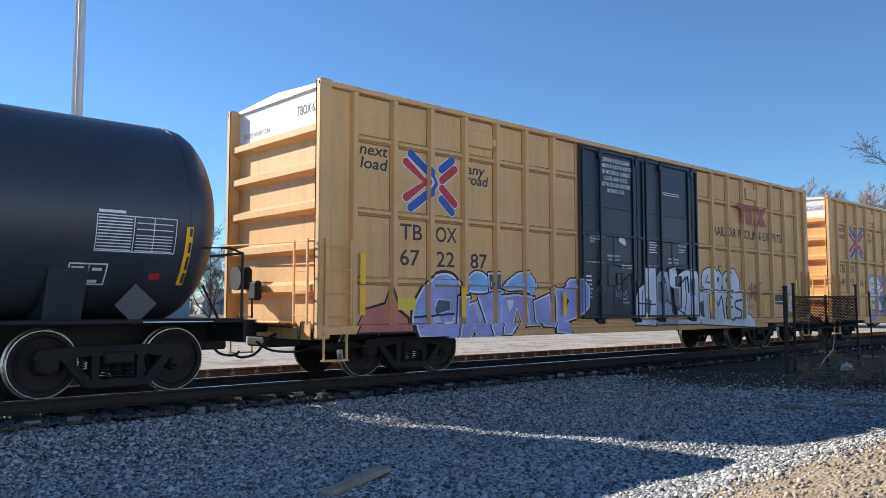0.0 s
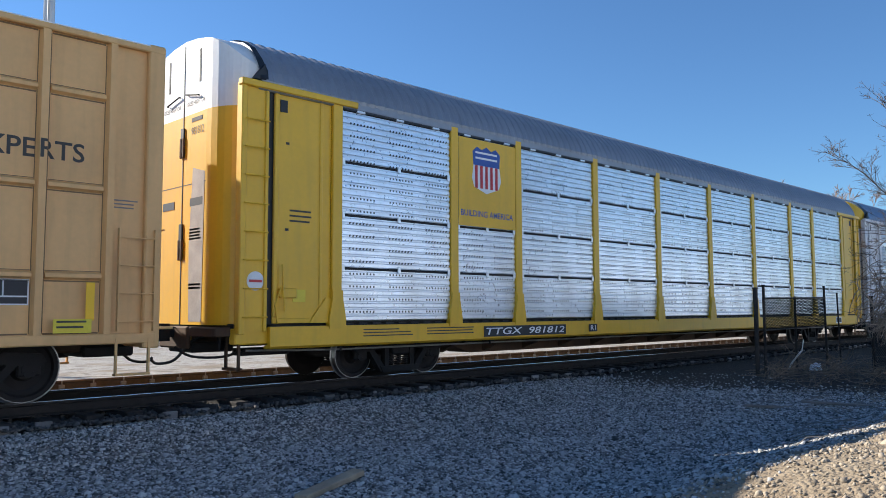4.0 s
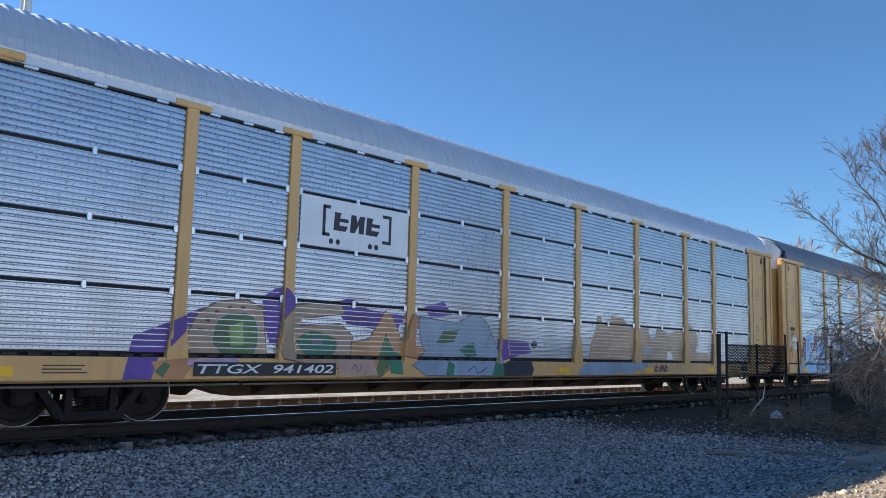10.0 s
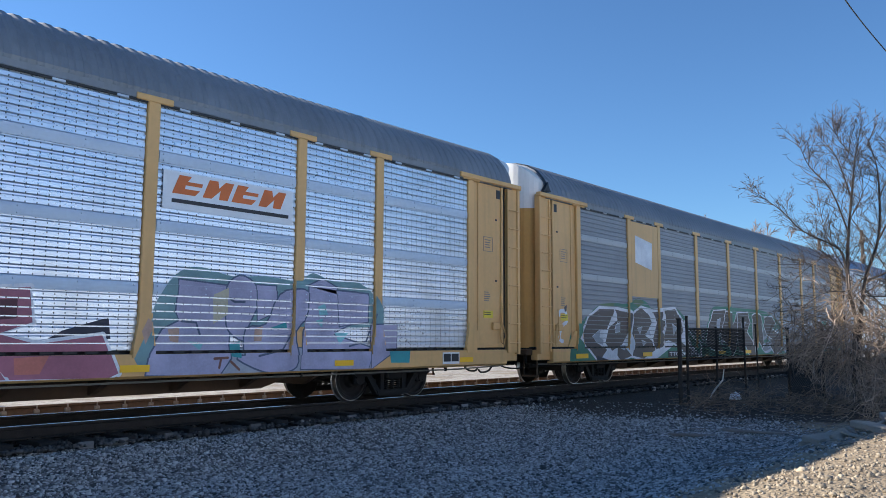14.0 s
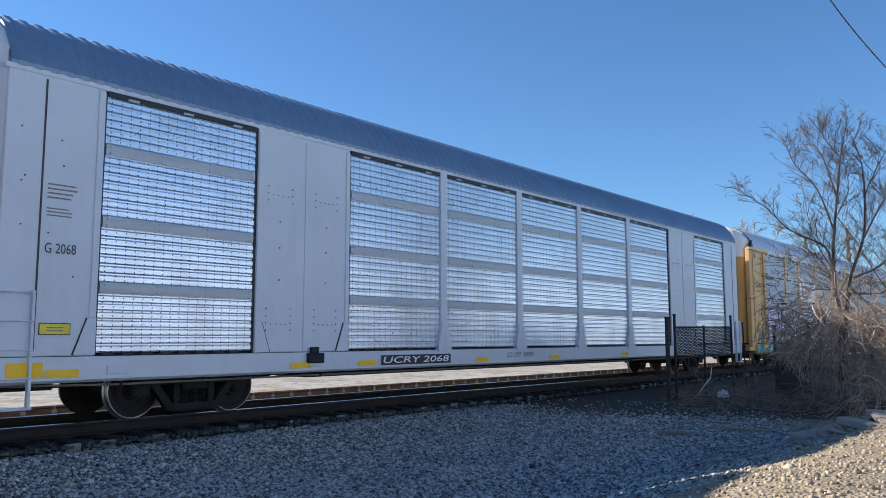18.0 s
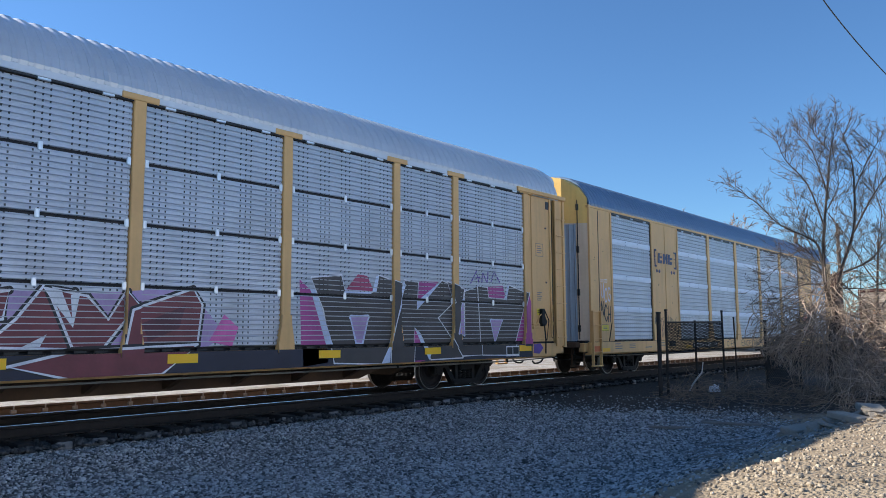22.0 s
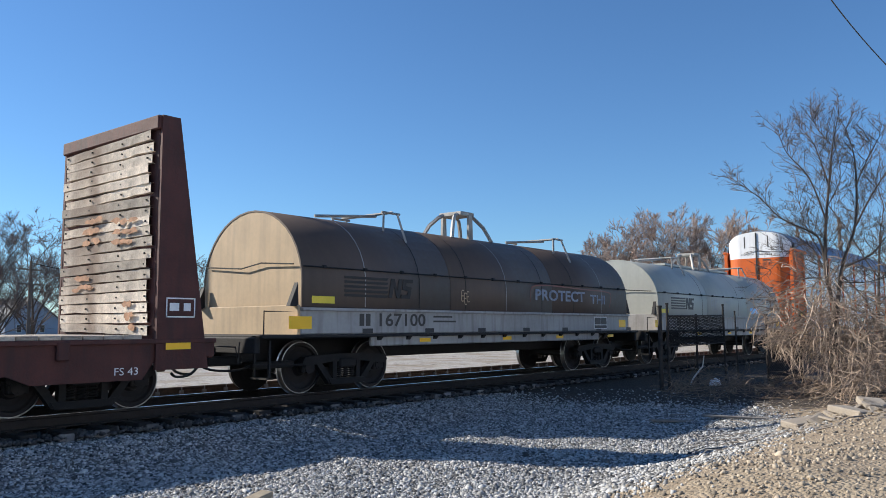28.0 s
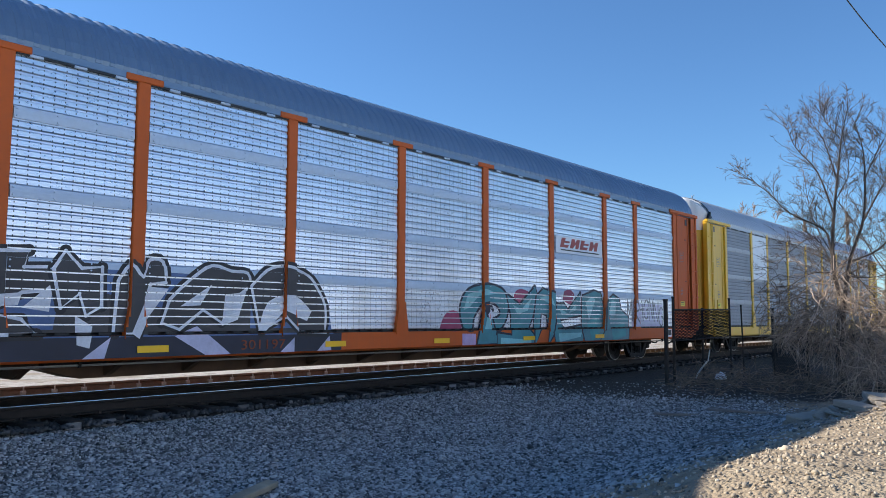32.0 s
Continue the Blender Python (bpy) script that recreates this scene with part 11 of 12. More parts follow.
def mesh_panel(p, q, z0, z1, name, label, step=0.075):
    """Chain-link: a rail and crossing wires between two posts."""
    a, b = ground_at(*p), ground_at(*q)
    d = b - a
    n = max(4, int(d.length / step))
    t = thing(name, label, "fence")
    rails = Geo().tube([a + Vector((0, 0, z1)), b + Vector((0, 0, z1 - 0.03))], 0.022, 6).tube([a + Vector((0, 0, z0)), b + Vector((0, 0, z0))], 0.014, 6)
    part("rail_bar", rails, FENCE_IRON, t)
    g = Geo()
    k = int((z1 - z0) / step)
    for i in range(-k, n):
        for s in (0, 1):
            i0, i1 = max(i, 0), min(i + k, n)
            if i1 <= i0:
                continue
            za, zb = z0 + (i0 - i) * step, z0 + (i1 - i) * step
            if s:
                za, zb = z0 + z1 - za, z0 + z1 - zb
            g.tube([a + d * (i0 / n) + Vector((0, 0, za)), a + d * (i1 / n) + Vector((0, 0, zb))], 0.0085, 3, caps=False)
    part("chain_link", g, WIRE, t)


mesh_panel(F["b"], F["d"], 1.05, 1.82, "chain_link_gate", "sagging dark chain-link gate between iron posts")
mesh_panel(F["f"], F["g"], 0.1, 1.4, "chain_link_fence", "dark rusted chain-link fence overgrown by twigs")

lx, ly2 = polar(20.0, 22.0)
bag = bmesh.new()
bmesh.ops.create_icosphere(bag, subdivisions=3, radius=1.0)
for v in bag.verts:
    v.co *= 1 + 0.55 * noise.noise(v.co * 2.1) + 0.25 * noise.noise(v.co * 5.3)
    v.co = Vector((v.co.x * 0.17, v.co.y * 0.12, max(v.co.z * 0.13, -0.05)))
bag_me = bpy.data.meshes.new("plastic_bag")
bag.to_mesh(bag_me)
bag.free()
single("plastic_bag", bag_me, None, "crumpled white plastic bag lying in dirt", "litter", m=Matrix.Translation(ground_at(lx, ly2, 0.05)))
bag_me.materials.append(mat("white_plastic", (0.78, 0.80, 0.82), 0.4))
px, py = polar(21.6, 22.0)
g = Geo().tube(smooth3([ground_at(px, py, 0.0), ground_at(px + 0.05, py - 0.08, 0.18), ground_at(px + 0.1, py - 0.22, 0.38), ground_at(px + 0.16, py - 0.28, 0.48)]), 0.022, 8)
g.tube([ground_at(px + 0.16, py - 0.28, 0.48), ground_at(px + 0.22, py - 0.30, 0.75)], 0.014, 6)
single("bent_pipe", g, mat("pale_pipe", (0.62, 0.62, 0.60), 0.5), "pale bent pipe leaning out of the dirt", "pipe")
bx, by = polar(18.6, 15.6)
for k, (dx, dy, ln, ang) in enumerate(((0, 0, 1.3, -52), (-0.8, 0.9, 0.9, -40))):
    single("scrap_board", Geo().box(-ln / 2, ln / 2, -0.06, 0.06, 0, 0.035, 0.006), DRY_WOOD, "grey weathered board lying on dirt", "board", m=pose(bx + dx, by + dy, ground_z(bx + dx, by + dy) + 0.02, 2, 3, ang))
single("timber_plank", Geo().box(-0.52, 0.52, -0.075, 0.075, 0.0, 0.06, 0.008), mat("tan_dry_wood", (0.34, 0.28, 0.20), 0.9, 0, 0.25, 5, 0.4), "pale weathered timber plank lying on gravel", "plank", m=pose(4.86, 6.56, ground_z(4.86, 6.56) + 0.02, 2, -3, 20))
rnd = random.Random(17)
for k in range(34):
    az, d = rnd.uniform(8.2, 15.0), rnd.uniform(9.6, 12.0)
    x, y = polar(az, d)
    s = rnd.uniform(0.02, 0.07)
    bm = bmesh.new()
    bmesh.ops.create_icosphere(bm, subdivisions=1, radius=1.0)
    for v in bm.verts:
        v.co *= 1 + rnd.uniform(-0.28, 0.28)
        v.co.z = max(v.co.z, -0.35)
    me = bpy.data.meshes.new("concrete_chunk")
    bm.to_mesh(me)
    bm.free()
    me.materials.append(CONCRETE)
    ob = new("concrete_chunk", me)
    ob.matrix_basis = pose(x, y, ground_z(x, y) + s * 0.15, 0, 0, rnd.uniform(0, 360)) @ Matrix.Diagonal((s * rnd.uniform(0.9, 2.0), s, s * rnd.uniform(0.4, 0.7), 1))
    tagged(ob, "pale broken concrete chunk lying on dirt", "rubble", "broken concrete chunks")

for k in range(30):
    az, d = rnd.uniform(9.6, 16.0), rnd.gauss(11.6, 0.5)
    x, y = polar(az, d)
    s = rnd.uniform(0.05, 0.14)
    g = Geo().box(-1, 1, -0.7, 0.7, -0.5, 0.5, 0.18)
    g.v = [tuple(c * (1 + rnd.uniform(-0.22, 0.22)) for c in v) for v in g.v]
    ob = new("concrete_chunk", g.data("concrete_chunk", CONCRETE))
    ob.matrix_basis = pose(x, y, ground_z(x, y) + s * 0.22, rnd.uniform(-25, 25), rnd.uniform(-20, 20), rnd.uniform(0, 360)) @ Matrix.Diagonal((s * rnd.uniform(0.9, 1.9), s, s * rnd.uniform(0.35, 0.6), 1))
    tagged(ob, "broken concrete lump half sunk in dirt", "rubble", "broken concrete chunks")
for az, d, ln, ang in ((10.6, 12.2, 0.75, 20), (14.4, 11.4, 0.6, -35), (11.8, 11.2, 0.5, 60)):
    x, y = polar(az, d)
    single("concrete_slab", Geo().box(-ln / 2, ln / 2, -0.16, 0.16, -0.04, 0.05, 0.015), CONCRETE, "pale broken concrete slab lying on dirt", "slab", "broken concrete slabs", m=pose(x, y, ground_z(x, y) + 0.03, 4, -5, ang))
g = Geo()
for k in range(150):
    x, y = polar(rnd.uniform(5, 22), rnd.uniform(9.5, 19.0))
    if y > 8:
        continue
    a, ln = rnd.uniform(0, 6.28), rnd.uniform(0.15, 0.8)
    p, q = ground_at(x, y, 0.012), ground_at(x + ln * math.cos(a), y + ln * math.sin(a), 0.02)
    g.tube([p, p.lerp(q, 0.5) + Vector((rnd.gauss(0, 0.04), rnd.gauss(0, 0.04), rnd.uniform(0.0, 0.04))), q], rnd.uniform(0.004, 0.012), 4, 0.003, caps=False)
single("fallen_twigs", g, DRY_WOOD, "dry grey twigs and sticks scattered on dirt", "twigs", kind="stuff")

# ---- trees ----
BARK = mat("grey_brown_bark", (0.10, 0.08, 0.067), 0.9, 0, 0.3, 8, 0.5, 40)
CANE = mat("pale_dry_canes", (0.33, 0.25, 0.188), 0.85, 0, 0.3, 3, island=0.45)
TWIG = mat("brown_twigs", (0.115, 0.088, 0.072), 0.9, 0, 0.3, 3, island=0.35)
VINE = mat("dry_vines", (0.245, 0.18, 0.13), 0.9, 0, 0.3, 3, island=0.4)
FARGREY = mat("far_grey_twigs", (0.17, 0.135, 0.125), 0.95, 0, 0.25, 0.5, island=0.3)
FARTWIG = mat("far_twigs", (0.30, 0.225, 0.185), 0.95, 0, 0.25, 0.5, island=0.3)


def branch_lines(rnd, base, direction, length, radius, depth, spread, out, gnarl=0.16, lift=0.06, kids=(3, 5), shrink=(0.42, 0.72), seg=6):
    """A limb as a bent line, with its own side limbs."""
    n = seg if depth > 1 else max(2, seg - 2)
    pts, p, d = [base.copy()], base.copy(), direction.normalized()
    for i in range(n):
        d = (d + Vector((rnd.gauss(0, gnarl), rnd.gauss(0, gnarl), rnd.gauss(0, gnarl * 0.7) + lift))).normalized()
        p = p + d * (length / n)
        pts.append(p.copy())
    out.append((pts, radius, depth))
    if depth > 0:
        for k in range(rnd.randint(*kids)):
            t = rnd.uniform(0.15, 1.0)
            i = min(n - 1, int(t * n))
            q = pts[i].lerp(pts[i + 1], min(1.0, t * n - i))
            side = Vector((rnd.gauss(0, 1), rnd.gauss(0, 1), rnd.gauss(0.1, 0.5))).normalized()
            nd = (pts[i + 1] - pts[i]).normalized() * (1 - spread) + side * spread
            branch_lines(rnd, q, nd, length * rnd.uniform(*shrink) * (1.15 - 0.5 * t), radius * (1 - 0.6 * t) * 0.55, depth - 1, spread, out, gnarl, lift, kids, shrink, seg)


def tree(name, label, x, y, z, height, seed, trunk_r, depth=4, limbs=6, far=False, twig=None, upright=1.6, fork=0.38, kids=(4, 6), category="tree", lift=0.06, gnarl=0.16):
    """A bare tree: tapered trunk, upright leaders and a crown of many fine twigs."""
    rnd = random.Random(seed)
    t = thing(name, label, category, Matrix.Translation((x, y, z)))
    tg, cg = Geo(), Geo()
    lines = []
    top = Vector((rnd.gauss(0, 0.02) * height, rnd.gauss(0, 0.02) * height, height * 0.62))
    trunk = smooth3([Vector((0, 0, -0.1)), top * fork + Vector((rnd.gauss(0, 0.02), rnd.gauss(0, 0.02), 0)) * height, top], 4)
    tg.tube(trunk, trunk_r, 5 if far else 9, trunk_r * 0.28)
    for k in range(limbs):
        f = fork + (1 - fork) * k / max(1, limbs - 1)
        i = min(len(trunk) - 1, int(f * (len(trunk) - 1)))
        a = k * 2.4 + rnd.uniform(-0.5, 0.5)
        r = trunk_r * (0.62 - 0.4 * f)
        branch_lines(rnd, trunk[i], Vector((math.cos(a), math.sin(a), upright * rnd.uniform(0.5, 1.3))), height * rnd.uniform(0.40, 0.56) * (1.18 - 0.45 * f), r, depth - 1,
                     0.46, lines, gnarl, lift, kids, seg=3 if far else 6)
    for pts, r, dep in lines:
        if dep >= depth - 1:
            tg.tube(pts, max(r, 0.012), 3 if far else 5, max(r * 0.3, 0.005), caps=False)
        else:
            r0 = max(r, 0.0046 if not far else 0.022)
            cg.tube(pts, r0, 3, r0 * 0.45, caps=False)
    part("trunk", tg, BARK, t)
    part("crown", cg, twig or TWIG, t)
    return t


def forked_tree(az, d):
    """The tree in the brush: a short trunk, two upright leaders and long limbs swept up and out."""
    rnd = random.Random(14)
    x, y = polar(az, d)
    right, away = Vector((y, -x, 0)) / d, Vector((x, y, 0)) / d
    t = thing("bare_tree", "bare leafless tree with grey-brown limbs standing in brush", "tree", Matrix.Translation((x, y, ground_z(x, y))))
    tg, cg = Geo(), Geo()
    tg.tube(smooth3([(0, 0, -0.5), right * 0.0 + Vector((0, 0, 0.9)), right * 0.09 + Vector((0, 0, 2.05))], 5), 0.115, 10, 0.09)
    limbs = (([0.08, 2.3, -0.11, 3.1, -0.02, 4.2, 0.08, 5.4, 0.22, 6.05, 0.37, 6.75], 0.0, 0.075), ([0.1, 2.3, 0.28, 3.3, 0.56, 4.2, 0.64, 5.2, 0.60, 5.85, 0.48, 6.45], 0.3, 0.07),
             ([-0.02, 2.7, -0.16, 3.75, -0.34, 4.05, -0.95, 4.4, -1.41, 4.9, -1.97, 5.4], -0.3, 0.045), ([-0.1, 3.2, -0.43, 3.8, -0.82, 3.65, -1.4, 3.15], 0.5, 0.022), ([-0.01, 4.35, -0.36, 5.3, -0.72, 5.9, -0.93, 6.4], -0.5, 0.034),
             ([0.06, 5.05, -0.24, 6.1, -0.47, 6.6], 0.4, 0.026), ([0.29, 3.25, 0.83, 3.5, 1.2, 3.95, 1.6, 4.25], 0.4, 0.040), ([0.56, 4.15, 0.9, 4.8, 1.28, 5.4, 1.53, 5.75], -0.4, 0.034), ([0.63, 5.05, 0.95, 5.8, 1.21, 6.25], 0.3, 0.026),
             ([-0.12, 3.0, -0.62, 2.95, -1.19, 2.5], -0.6, 0.024), ([0.21, 2.9, 0.8, 2.9, 1.4, 3.1], 0.6, 0.030), ([0.21, 6.0, -0.07, 6.4, -0.21, 6.7], -0.2, 0.016), ([0.0, 4.6, 0.3, 5.3, 0.28, 6.1], 0.9, 0.022), ([-0.1, 3.4, -0.5, 4.3, -0.62, 5.2], 0.9, 0.022))
    for plan, lean, r in limbs:
        pts = smooth3([right * plan[k] + away * lean * (k / len(plan)) + Vector((rnd.gauss(0, 0.02), rnd.gauss(0, 0.02), plan[k + 1] - 0.42)) for k in range(0, len(plan), 2)], 4)
        tg.tube(pts, r * 0.68, 6, 0.005, caps=False)
        lines, n = [], len(pts) - 1
        for k in range(2, n + 1):
            for s in range(3 if k < n else 4):
                along = (pts[k] - pts[k - 1]).normalized()
                out = Vector((rnd.gauss(0, 1), rnd.gauss(0, 1), rnd.gauss(0.35, 0.4))).normalized()
                branch_lines(rnd, pts[k], along * 0.5 + out * 0.7, rnd.uniform(0.45, 1.0) * (1.1 - 0.45 * k / n), 0.0095, 2, 0.5, lines, 0.11, 0.03, (3, 5), (0.35, 0.62), 4)
        for line, q, dep in lines:
            w = max(q * 0.75, 0.0036)
            cg.tube(line, w, 3, w * 0.5, caps=False)
    part("trunk", tg, BARK, t)
    part("crown", cg, TWIG, t)


forked_tree(12.68, 20.0)


def hanging_brush(az, d, n, seed):
    """A fountain of dry canes and vines that arch over and hang round the trunk."""
    rnd = random.Random(seed)
    x, y = polar(az, d)
    right, away = Vector((y, -x, 0)) / d, Vector((x, y, 0)) / d
    g, zb = Geo(), ground_z(x, y)
    for k in range(n):
        lat, dep = rnd.gauss(0.15, 0.95), rnd.gauss(-0.05, 0.60)
        p = Vector((x, y, zb)) + right * lat + away * dep + Vector((0, 0, rnd.uniform(0.7, (2.65 - 0.42 * abs(lat)) * (0.95 + 0.5 * noise.noise((lat * 2.2, dep * 2.0, 4.0))))))
        v = (right * (lat * 0.8 + rnd.gauss(0, 0.7)) + away * (dep * 0.6 - 0.2 + rnd.gauss(0, 0.6)) + Vector((0, 0, rnd.gauss(0.25, 0.55)))).normalized()
        fall, step, pts = rnd.uniform(0.10, 0.34), rnd.uniform(0.13, 0.24), [p]
        for j in range(rnd.randint(6, 11)):
            v = (v + Vector((rnd.gauss(0, 0.24), rnd.gauss(0, 0.24), rnd.gauss(-fall, 0.24)))).normalized()
            q = p + v * step
            side = (q - Vector((x, y, 0))).dot(right)
            if q.z < zb + max(0.05, -0.18 - 0.72 * side) + rnd.uniform(0, 0.25) or side < -1.75:
                break
            p = q
            pts.append(p)
        if len(pts) < 4:
            continue
        r = rnd.choice((0.005, 0.007, 0.009, 0.015))
        g.tube(pts, r, 3, r * 0.5, caps=False)
        for j in range(rnd.randint(1, 3)):
            q = pts[rnd.randrange(1, len(pts))]
            g.tube([q, q + Vector((rnd.gauss(0, 0.11), rnd.gauss(0, 0.11), rnd.gauss(-0.05, 0.12)))], 0.0042, 3, 0.0024, caps=False)
    single("dry_brush", g, CANE, "tangle of dry tan vines hanging round the tree", "brush", kind="stuff")


sx, sy = polar(9.6, 21.5)
tree("bare_tree", "slender bare leafless tree behind brush", sx, sy, ground_z(sx, sy), 5.9, 9, 0.06, 4, 6)
sx, sy = polar(7.0, 19.5)
tree("bare_tree", "slender bare leafless tree behind brush", sx, sy, ground_z(sx, sy), 5.6, 19, 0.06, 4, 6)


def brush(name, az0, az1, d0, d1, h, n, seed, label, mat_=None, low=0.0):
    """A tangle of thin wandering stems, as one mass: dense near the ground, loose and arching above."""
    rnd = random.Random(seed)
    g = Geo()
    for k in range(n):
        az, d = rnd.uniform(az0, az1), rnd.uniform(d0, d1)
        x, y = polar(az, d)
        crest = h * (0.62 + 0.38 * math.sin((az - az0) / (az1 - az0) * math.pi)) * (0.8 + 0.35 * noise.noise((az * 1.3, d * 0.8, seed)))
        f = rnd.uniform(0.22, 1.0)
        p = ground_at(x, y, crest * f * 0.92 + low)
        if rnd.random() < 0.12:
            p.z = ground_z(x, y)
        v = Vector((rnd.gauss(0, 0.8), rnd.gauss(0, 0.8), rnd.gauss(-0.25, 0.75))).normalized()
        curl = Vector((rnd.gauss(0, 0.5), rnd.gauss(0, 0.5), rnd.gauss(-0.15, 0.3)))
        step = rnd.uniform(0.08, 0.22) * min(1.0, 0.45 + h / 3)
        pts = [p]
        for j in range(rnd.randint(4, 8)):
            v = (v + curl * 0.28 + Vector((rnd.gauss(0, 0.22), rnd.gauss(0, 0.22), rnd.gauss(-0.03, 0.22)))).normalized()
            p = p + v * step
            p.z = max(p.z, ground_z(p.x, p.y) + 0.01)
            pts.append(p.copy())
        r = rnd.uniform(0.004, 0.011) * (1.3 - 0.6 * f)
        g.tube(pts, r, 3, r * 0.5, caps=False)
        for j in range(rnd.randint(1, 4)):
            q = pts[rnd.randrange(1, len(pts))]
            e = q + Vector((rnd.gauss(0, 0.14), rnd.gauss(0, 0.14), rnd.gauss(0.02, 0.14)))
            g.tube([q, q.lerp(e, 0.5) + Vector((rnd.gauss(0, 0.03), rnd.gauss(0, 0.03), 0.02)), e], 0.0026, 3, 0.0014, caps=False)
    single(name, g, mat_ or VINE, label, "brush", kind="stuff")


hanging_brush(12.68, 20.1, 950, 3)
brush("dry_brush", 4.0, 12.6, 17.0, 21.5, 1.7, 700, 5, "tangle of dry brown vines and brush round the tree", CANE)
brush("dry_weeds", 12.5, 23.0, 18.5, 22.5, 0.45, 420, 8, "low dry weeds in shaded dirt")

# ---- beyond the track ----
BEYOND = [(az, d, h * 1.3, sd) for az, d, h, sd in ((66, 95, 11.5, 61), (63.2, 100, 9.5, 62), (60.6, 92, 8.6, 63), (58.2, 88, 8.8, 64), (55.2, 105, 7.6, 65), (53.6, 98, 7.0, 66), (68.2, 85, 9.8, 67), (70.8, 90, 10.0, 68), (73.6, 80, 10.5, 69), (46.5, 120, 9.0, 70), (43.0, 125, 8.0, 71))]
for az, d, h, sd in BEYOND:
    x, y = polar(az, d)
    tree("far_tree", "bare leafless grey tree before houses", x, y, -0.4, h, sd, 0.22, 4, 12, True, FARGREY, 1.5, 0.22, (5, 7))
for az, d, h, sd in ((28.0, 75, 8.8, 81), (26.6, 78, 9.6, 82), (25.2, 74, 10.6, 83), (23.9, 76, 11.3, 84), (22.5, 72, 10.6, 85), (21.2, 75, 10.8, 86), (19.9, 70, 9.6, 87), (18.6, 74, 9.4, 88), (17.2, 72, 9.0, 89)):
    x, y = polar(az, d)
    tree("far_tree", "bare leafless tree with tan twigs beyond the railway", x, y, -0.4, h * 1.12, sd, 0.20, 4, 14, True, FARTWIG, 1.5, 0.12, (6, 8))


def brush_far(name, az0, az1, d, h, n, seed):
    rnd = random.Random(seed)
    g = Geo()
    for k in range(n):
        x, y = polar(rnd.uniform(az0, az1), d * rnd.uniform(0.95, 1.1))
        b = Vector((x, y, -0.4))
        hh = h * rnd.uniform(0.4, 1.0)
        for j in range(5):
            e = b + Vector((rnd.gauss(0, 0.9), rnd.gauss(0, 0.9), hh * rnd.uniform(0.6, 1.0)))
            g.tube([b, b.lerp(e, 0.5) + Vector((rnd.gauss(0, 0.25), rnd.gauss(0, 0.25), 0.2)), e], 0.05, 3, 0.02, caps=False)
    single(name, g, FARTWIG, "far band of bare brush and woods", "woods", kind="stuff")


brush_far("far_woods", 10, 80, 190, 6.5, 1500, 31)
brush_far("far_woods", 27, 58, 130, 3.2, 500, 32)

WALL_PALE = mat("pale_metal_wall", (0.66, 0.66, 0.64), 0.6, 0, 0.08, 0.3)
WALL_GREY = mat("grey_metal_wall", (0.33, 0.37, 0.44), 0.6, 0, 0.08, 0.3)
WALL_CREAM = mat("cream_wall", (0.62, 0.56, 0.45), 0.7, 0, 0.08, 0.3)
ROOF_SHINGLE = mat("grey_shingles", (0.16, 0.155, 0.15), 0.9, 0, 0.2, 1)
DARK_DOOR = mat("dark_roller_door", (0.10, 0.09, 0.085), 0.6, 0, 0.1, 1)
GLASS_DARK = mat("dark_window", (0.03, 0.035, 0.04), 0.15)


def warehouse(x, y, w, d, h, yaw):
    t = thing("warehouse", "low grey metal warehouse with a dark roller door", "building", pose(x, y, -0.35, 0, 0, yaw))
    part("wall", Geo().box(0, w, 0, d, 0, h, 0.03), WALL_GREY, t)
    part("side_wall", Geo().box(-0.15, 0.0, -0.02, d, 0, h - 0.1), WALL_CREAM, t)
    part("roof", Geo().box(-0.25, w + 0.2, -0.2, d + 0.2, h, h + 0.25, 0.04), WALL_PALE, t)
    part("roller_door", Geo().box(w * 0.42, w * 0.42 + 4.2, -0.06, 0.0, 0, h * 0.62), DARK_DOOR, t)
    for k in range(4):
        part("pilaster", Geo().box(-0.30, -0.15, 1.0 + k * d / 4, 1.5 + k * d / 4, 0, h - 0.2), WALL_PALE, t)
    part("vent", Geo().tube([(2.0, 2.0, h + 0.2), (2.0, 2.0, h + 1.0)], 0.18, 8).tube([(2.0, 2.0, h + 1.0), (2.0, 2.0, h + 1.2)], 0.32, 8), STEEL_DARK, t)


wx, wy = polar(52.4, 62)
warehouse(wx, wy, 16, 12, 3.9, -14)


def house(x, y, w, d, h, yaw, wall, label):
    t = thing("house", label, "house", pose(x, y, -0.4, 0, 0, yaw))
    part("wall", Geo().prism([(0, 0), (w, 0), (w, h), (w / 2, h + w * 0.36), (0, h)], 0, d, "y"), wall, t)
    for s in (0, 1):
        p = [(w / 2, h + w * 0.36 + 0.12), (w / 2, h + w * 0.36), (-0.3, h - 0.22), (-0.3, h - 0.08)]
        if s:
            p = [(w - a, b) for a, b in p]
        part("roof", Geo().prism(p, -0.3, d + 0.3, "y"), ROOF_SHINGLE, t)
    for fx in (0.25, 0.68):
        win = part("window", Geo().box(w * fx - 0.45, w * fx + 0.45, -0.05, 0.02, 0.9, 2.2), WALL_PALE, t)
        part("pane", Geo().box(w * fx - 0.36, w * fx + 0.36, -0.06, -0.05, 1.0, 2.1), GLASS_DARK, win)
    part("door", Geo().box(w * 0.44, w * 0.44 + 0.9, -0.05, 0.0, 0.0, 2.0), DARK_DOOR, t)


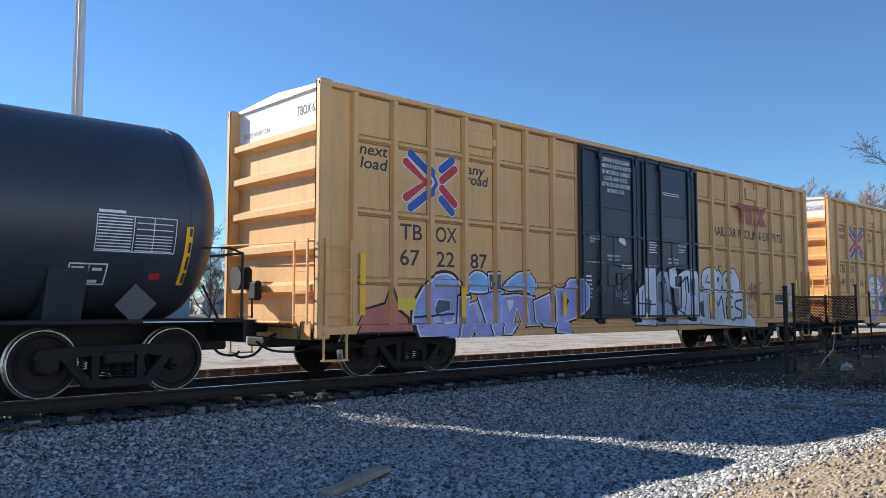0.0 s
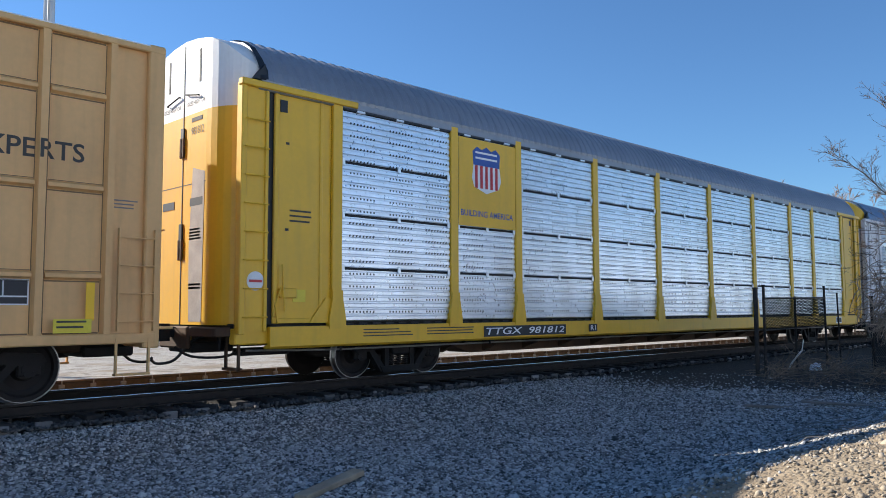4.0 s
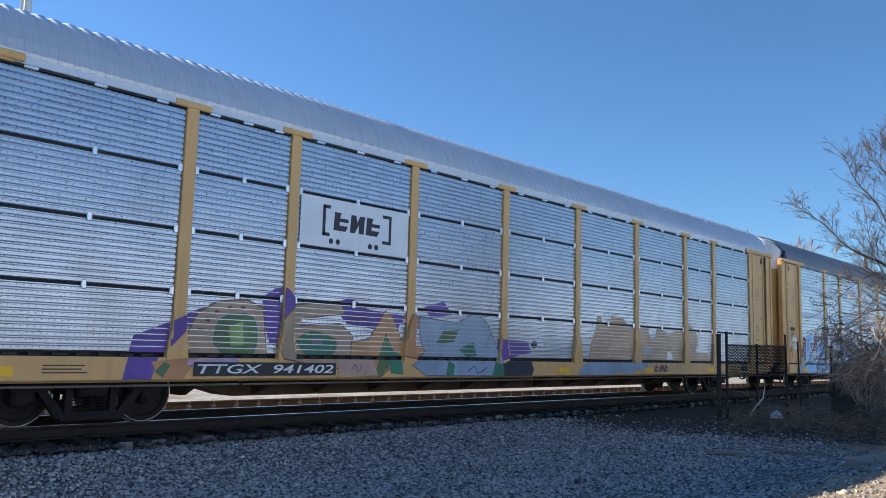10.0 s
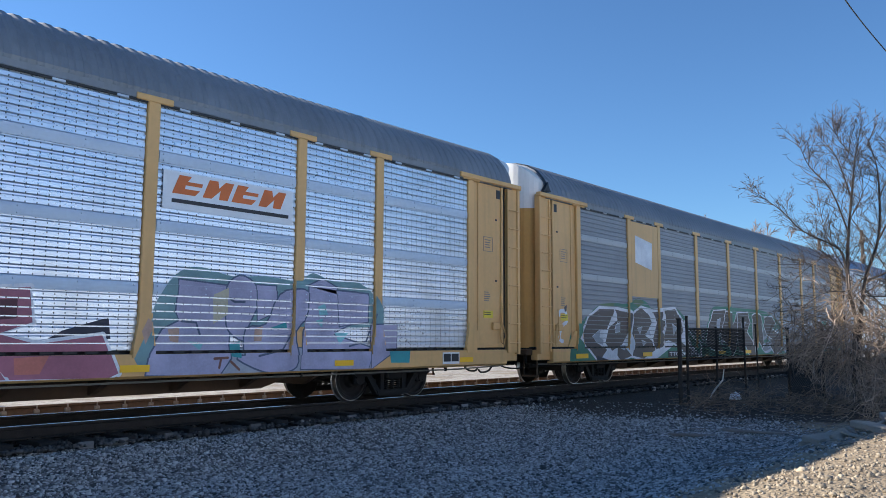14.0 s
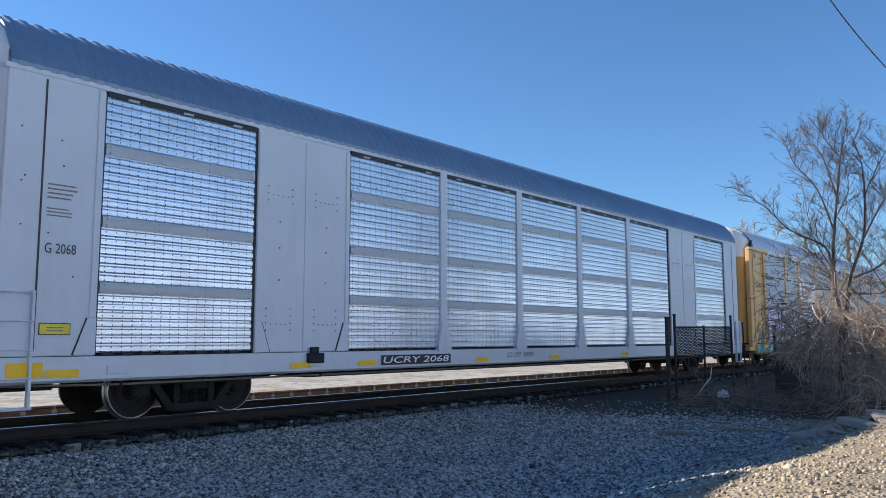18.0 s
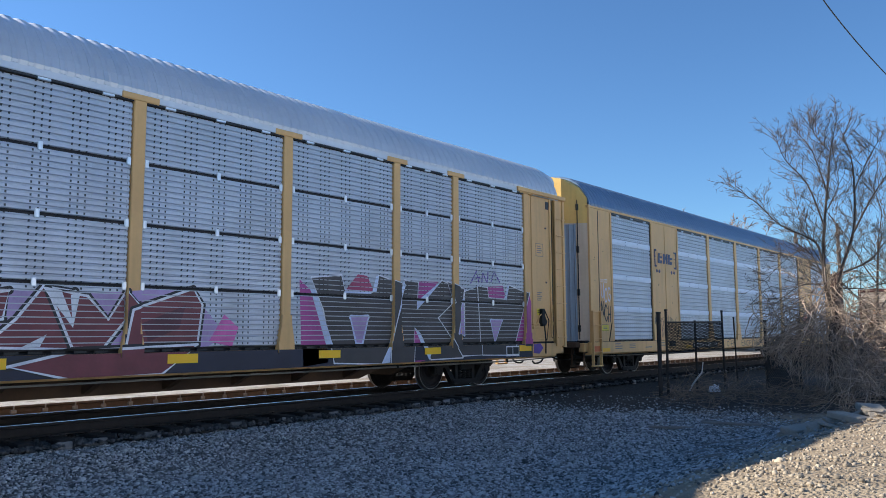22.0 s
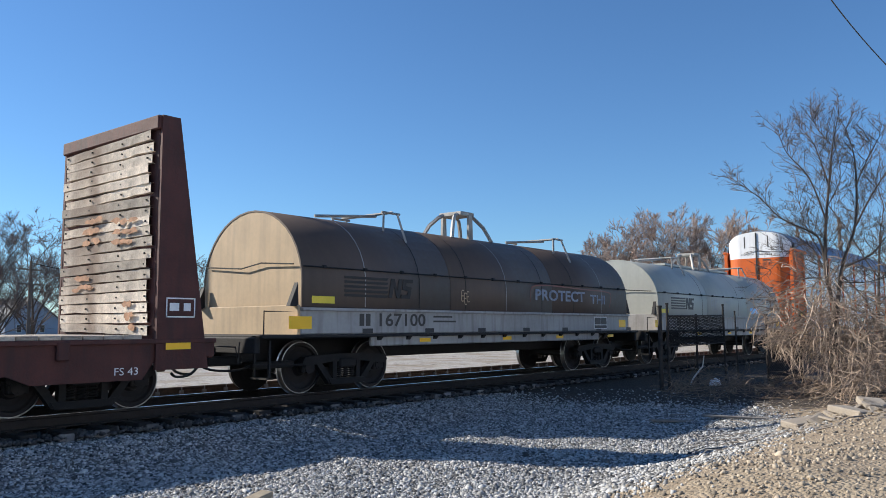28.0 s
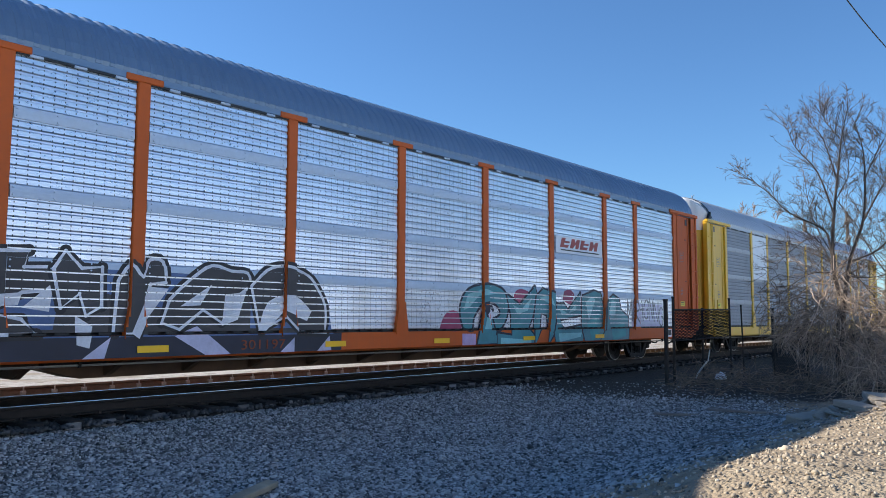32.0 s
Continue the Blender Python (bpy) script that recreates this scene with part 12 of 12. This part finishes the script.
for az, d, w, h, yaw, wall, lab in ((67.5, 60, 7.5, 2.6, 10, WALL_GREY, "grey gabled house among bare trees"), (60.2, 78, 8, 2.2, 28, WALL_PALE, "white gabled house among bare trees"),
                                    (56.2, 84, 9, 2.2, 5, WALL_PALE, "white gabled house with a grey shingle roof"), (63.6, 80, 7, 2.4, -12, WALL_PALE, "pale gabled house among bare trees"), (71.5, 70, 8, 2.6, 0, WALL_CREAM, "cream gabled house behind the track")):
    x, y = polar(az, d)
    house(x * 2.3, y * 2.3, w * 1.2, 9, h * 1.15, yaw, wall, lab)
for az, d, w, h, yaw, m_, lab in ((35.6, 110, 24, 3.2, -58, WALL_GREY, "long low grey building beyond the railway"), (28.5, 118, 30, 3.4, -62, WALL_GREY, "long grey building beyond the railway"), (20.0, 105, 26, 3.6, -70, WALL_PALE, "long white building behind bare trees")):
    x, y = polar(az, d)
    t = thing("low_building", lab, "building", pose(x, y, -0.4, 0, 0, yaw))
    part("wall", Geo().box(0, w, 0, 14, 0, h), m_, t)
    part("roof", Geo().box(-0.3, w + 0.3, -0.3, 14.3, h, h + 0.3), WALL_GREY, t)
    for k in range(5):
        part("window", Geo().box(2 + k * w / 5, 3.6 + k * w / 5, -0.05, 0.0, 1.0, 2.0), GLASS_DARK, t)

POLE_STEEL = mat("galvanised_pole", (0.55, 0.57, 0.58), 0.45, 0.4, 0.1, 1)
POLE_WOOD = mat("utility_pole_wood", (0.13, 0.10, 0.08), 0.9, 0, 0.25, 2)
x, y = polar(71.8, 21.5)
sp = thing("steel_pole", "tall galvanised twin steel pole behind the track", "pole", Matrix.Translation((x, y, -0.4)))
part("shaft", Geo().tube([(0, 0, 0), (0, 0, 17)], 0.115, 12, 0.085), POLE_STEEL, sp)
part("conduit", Geo().tube([(-0.16, -0.10, 0), (-0.15, -0.08, 15.5)], 0.045, 8), POLE_STEEL, sp)
part("base_plate", Geo().box(-0.28, 0.28, -0.28, 0.28, 0, 0.05, 0.01), POLE_STEEL, sp)


def utility_pole(az, d, h, label="dark wooden utility pole with crossarms"):
    x, y = polar(az, d)
    t = thing("utility_pole", label, "utility pole", pose(x, y, -0.4, 0, 0, 20))
    part("shaft", Geo().tube([(0, 0, 0), (0, 0, h)], 0.15, 8, 0.10), POLE_WOOD, t)
    for z in (h - 0.8, h - 2.0):
        part("crossarm", Geo().box(-1.1, 1.1, -0.06, 0.06, z, z + 0.12), POLE_WOOD, t)
        for k in (-1.0, -0.5, 0.5, 1.0):
            part("insulator", Geo().tube([(k, 0, z + 0.12), (k, 0, z + 0.30)], 0.04, 6), DECAL_GREY, t)


utility_pole(31.5, 95, 10.0)
utility_pole(34.2, 120, 6.5)
utility_pole(66.2, 74, 7.2)
utility_pole(57.9, 72, 6.0)
utility_pole(12.0, 60, 9.0)
utility_pole(14.5, 62, 8.8)


def cable(pts, r, label):
    single("overhead_cable", Geo().tube(smooth3(pts, 8), r, 4), HOSE, label, "cable")


def skyward(az, el, d):
    x, y = polar(az, d)
    return (x, y, 1.18 + d * math.tan(radians(el)))


cable([skyward(14.5, 26.0, 13.0), skyward(11.81, 20.9, 15.0), skyward(8.69, 16.2, 17.5), skyward(5.5, 12.0, 20.5)], 0.012, "thin black overhead cable")
a, b = polar(66.2, 74), polar(57.9, 72)
cable([(a[0], a[1], 6.6), (0.5 * (a[0] + b[0]), 0.5 * (a[1] + b[1]), 5.6), (b[0], b[1], 5.4)], 0.03, "thin black overhead cable")

# ---- behind the camera: an unseen plain wall, added to bounce sun onto the train ----
wall = thing("bounce_wall", "long plain pale unseen wall added to bounce sun onto the train", "wall", kind="structure")
part("wall_sheet", Geo().box(-70, 95, -17.3, -17.0, -0.4, 6.2), mat("bounce_wall_paint", (0.74, 0.82, 0.91), 0.7, 0, 0.06, 0.4), wall)
part("coping", Geo().box(-70.1, 95.1, -17.4, -16.9, 6.2, 6.35), WALL_GREY, wall)



def motions():
    """All that moves: every car along the track, every wheelset about its axle."""
    for car, u0 in CARS:
        walk(car, [(t, Matrix.Translation((u0 - s, TRACK_Y, 0))) for t, s in S_ROWS])
    for w, x, r, u in WHEELSETS:
        seen = [k / 30 for k in range(0, 961) if 0.5 < u - travelled(k / 30) < 34.0]
        rows = []
        for t in sorted({0.0, 32.0, *seen}):
            s = min(max(travelled(t), u - 34.0), u - 0.5)
            rows.append((t, Matrix.Translation((x, 0, r)) @ Matrix.Rotation(-(s - (u - 34.0)) / r if seen else 0.0, 4, "Y")))
        walk(w, rows)


motions()
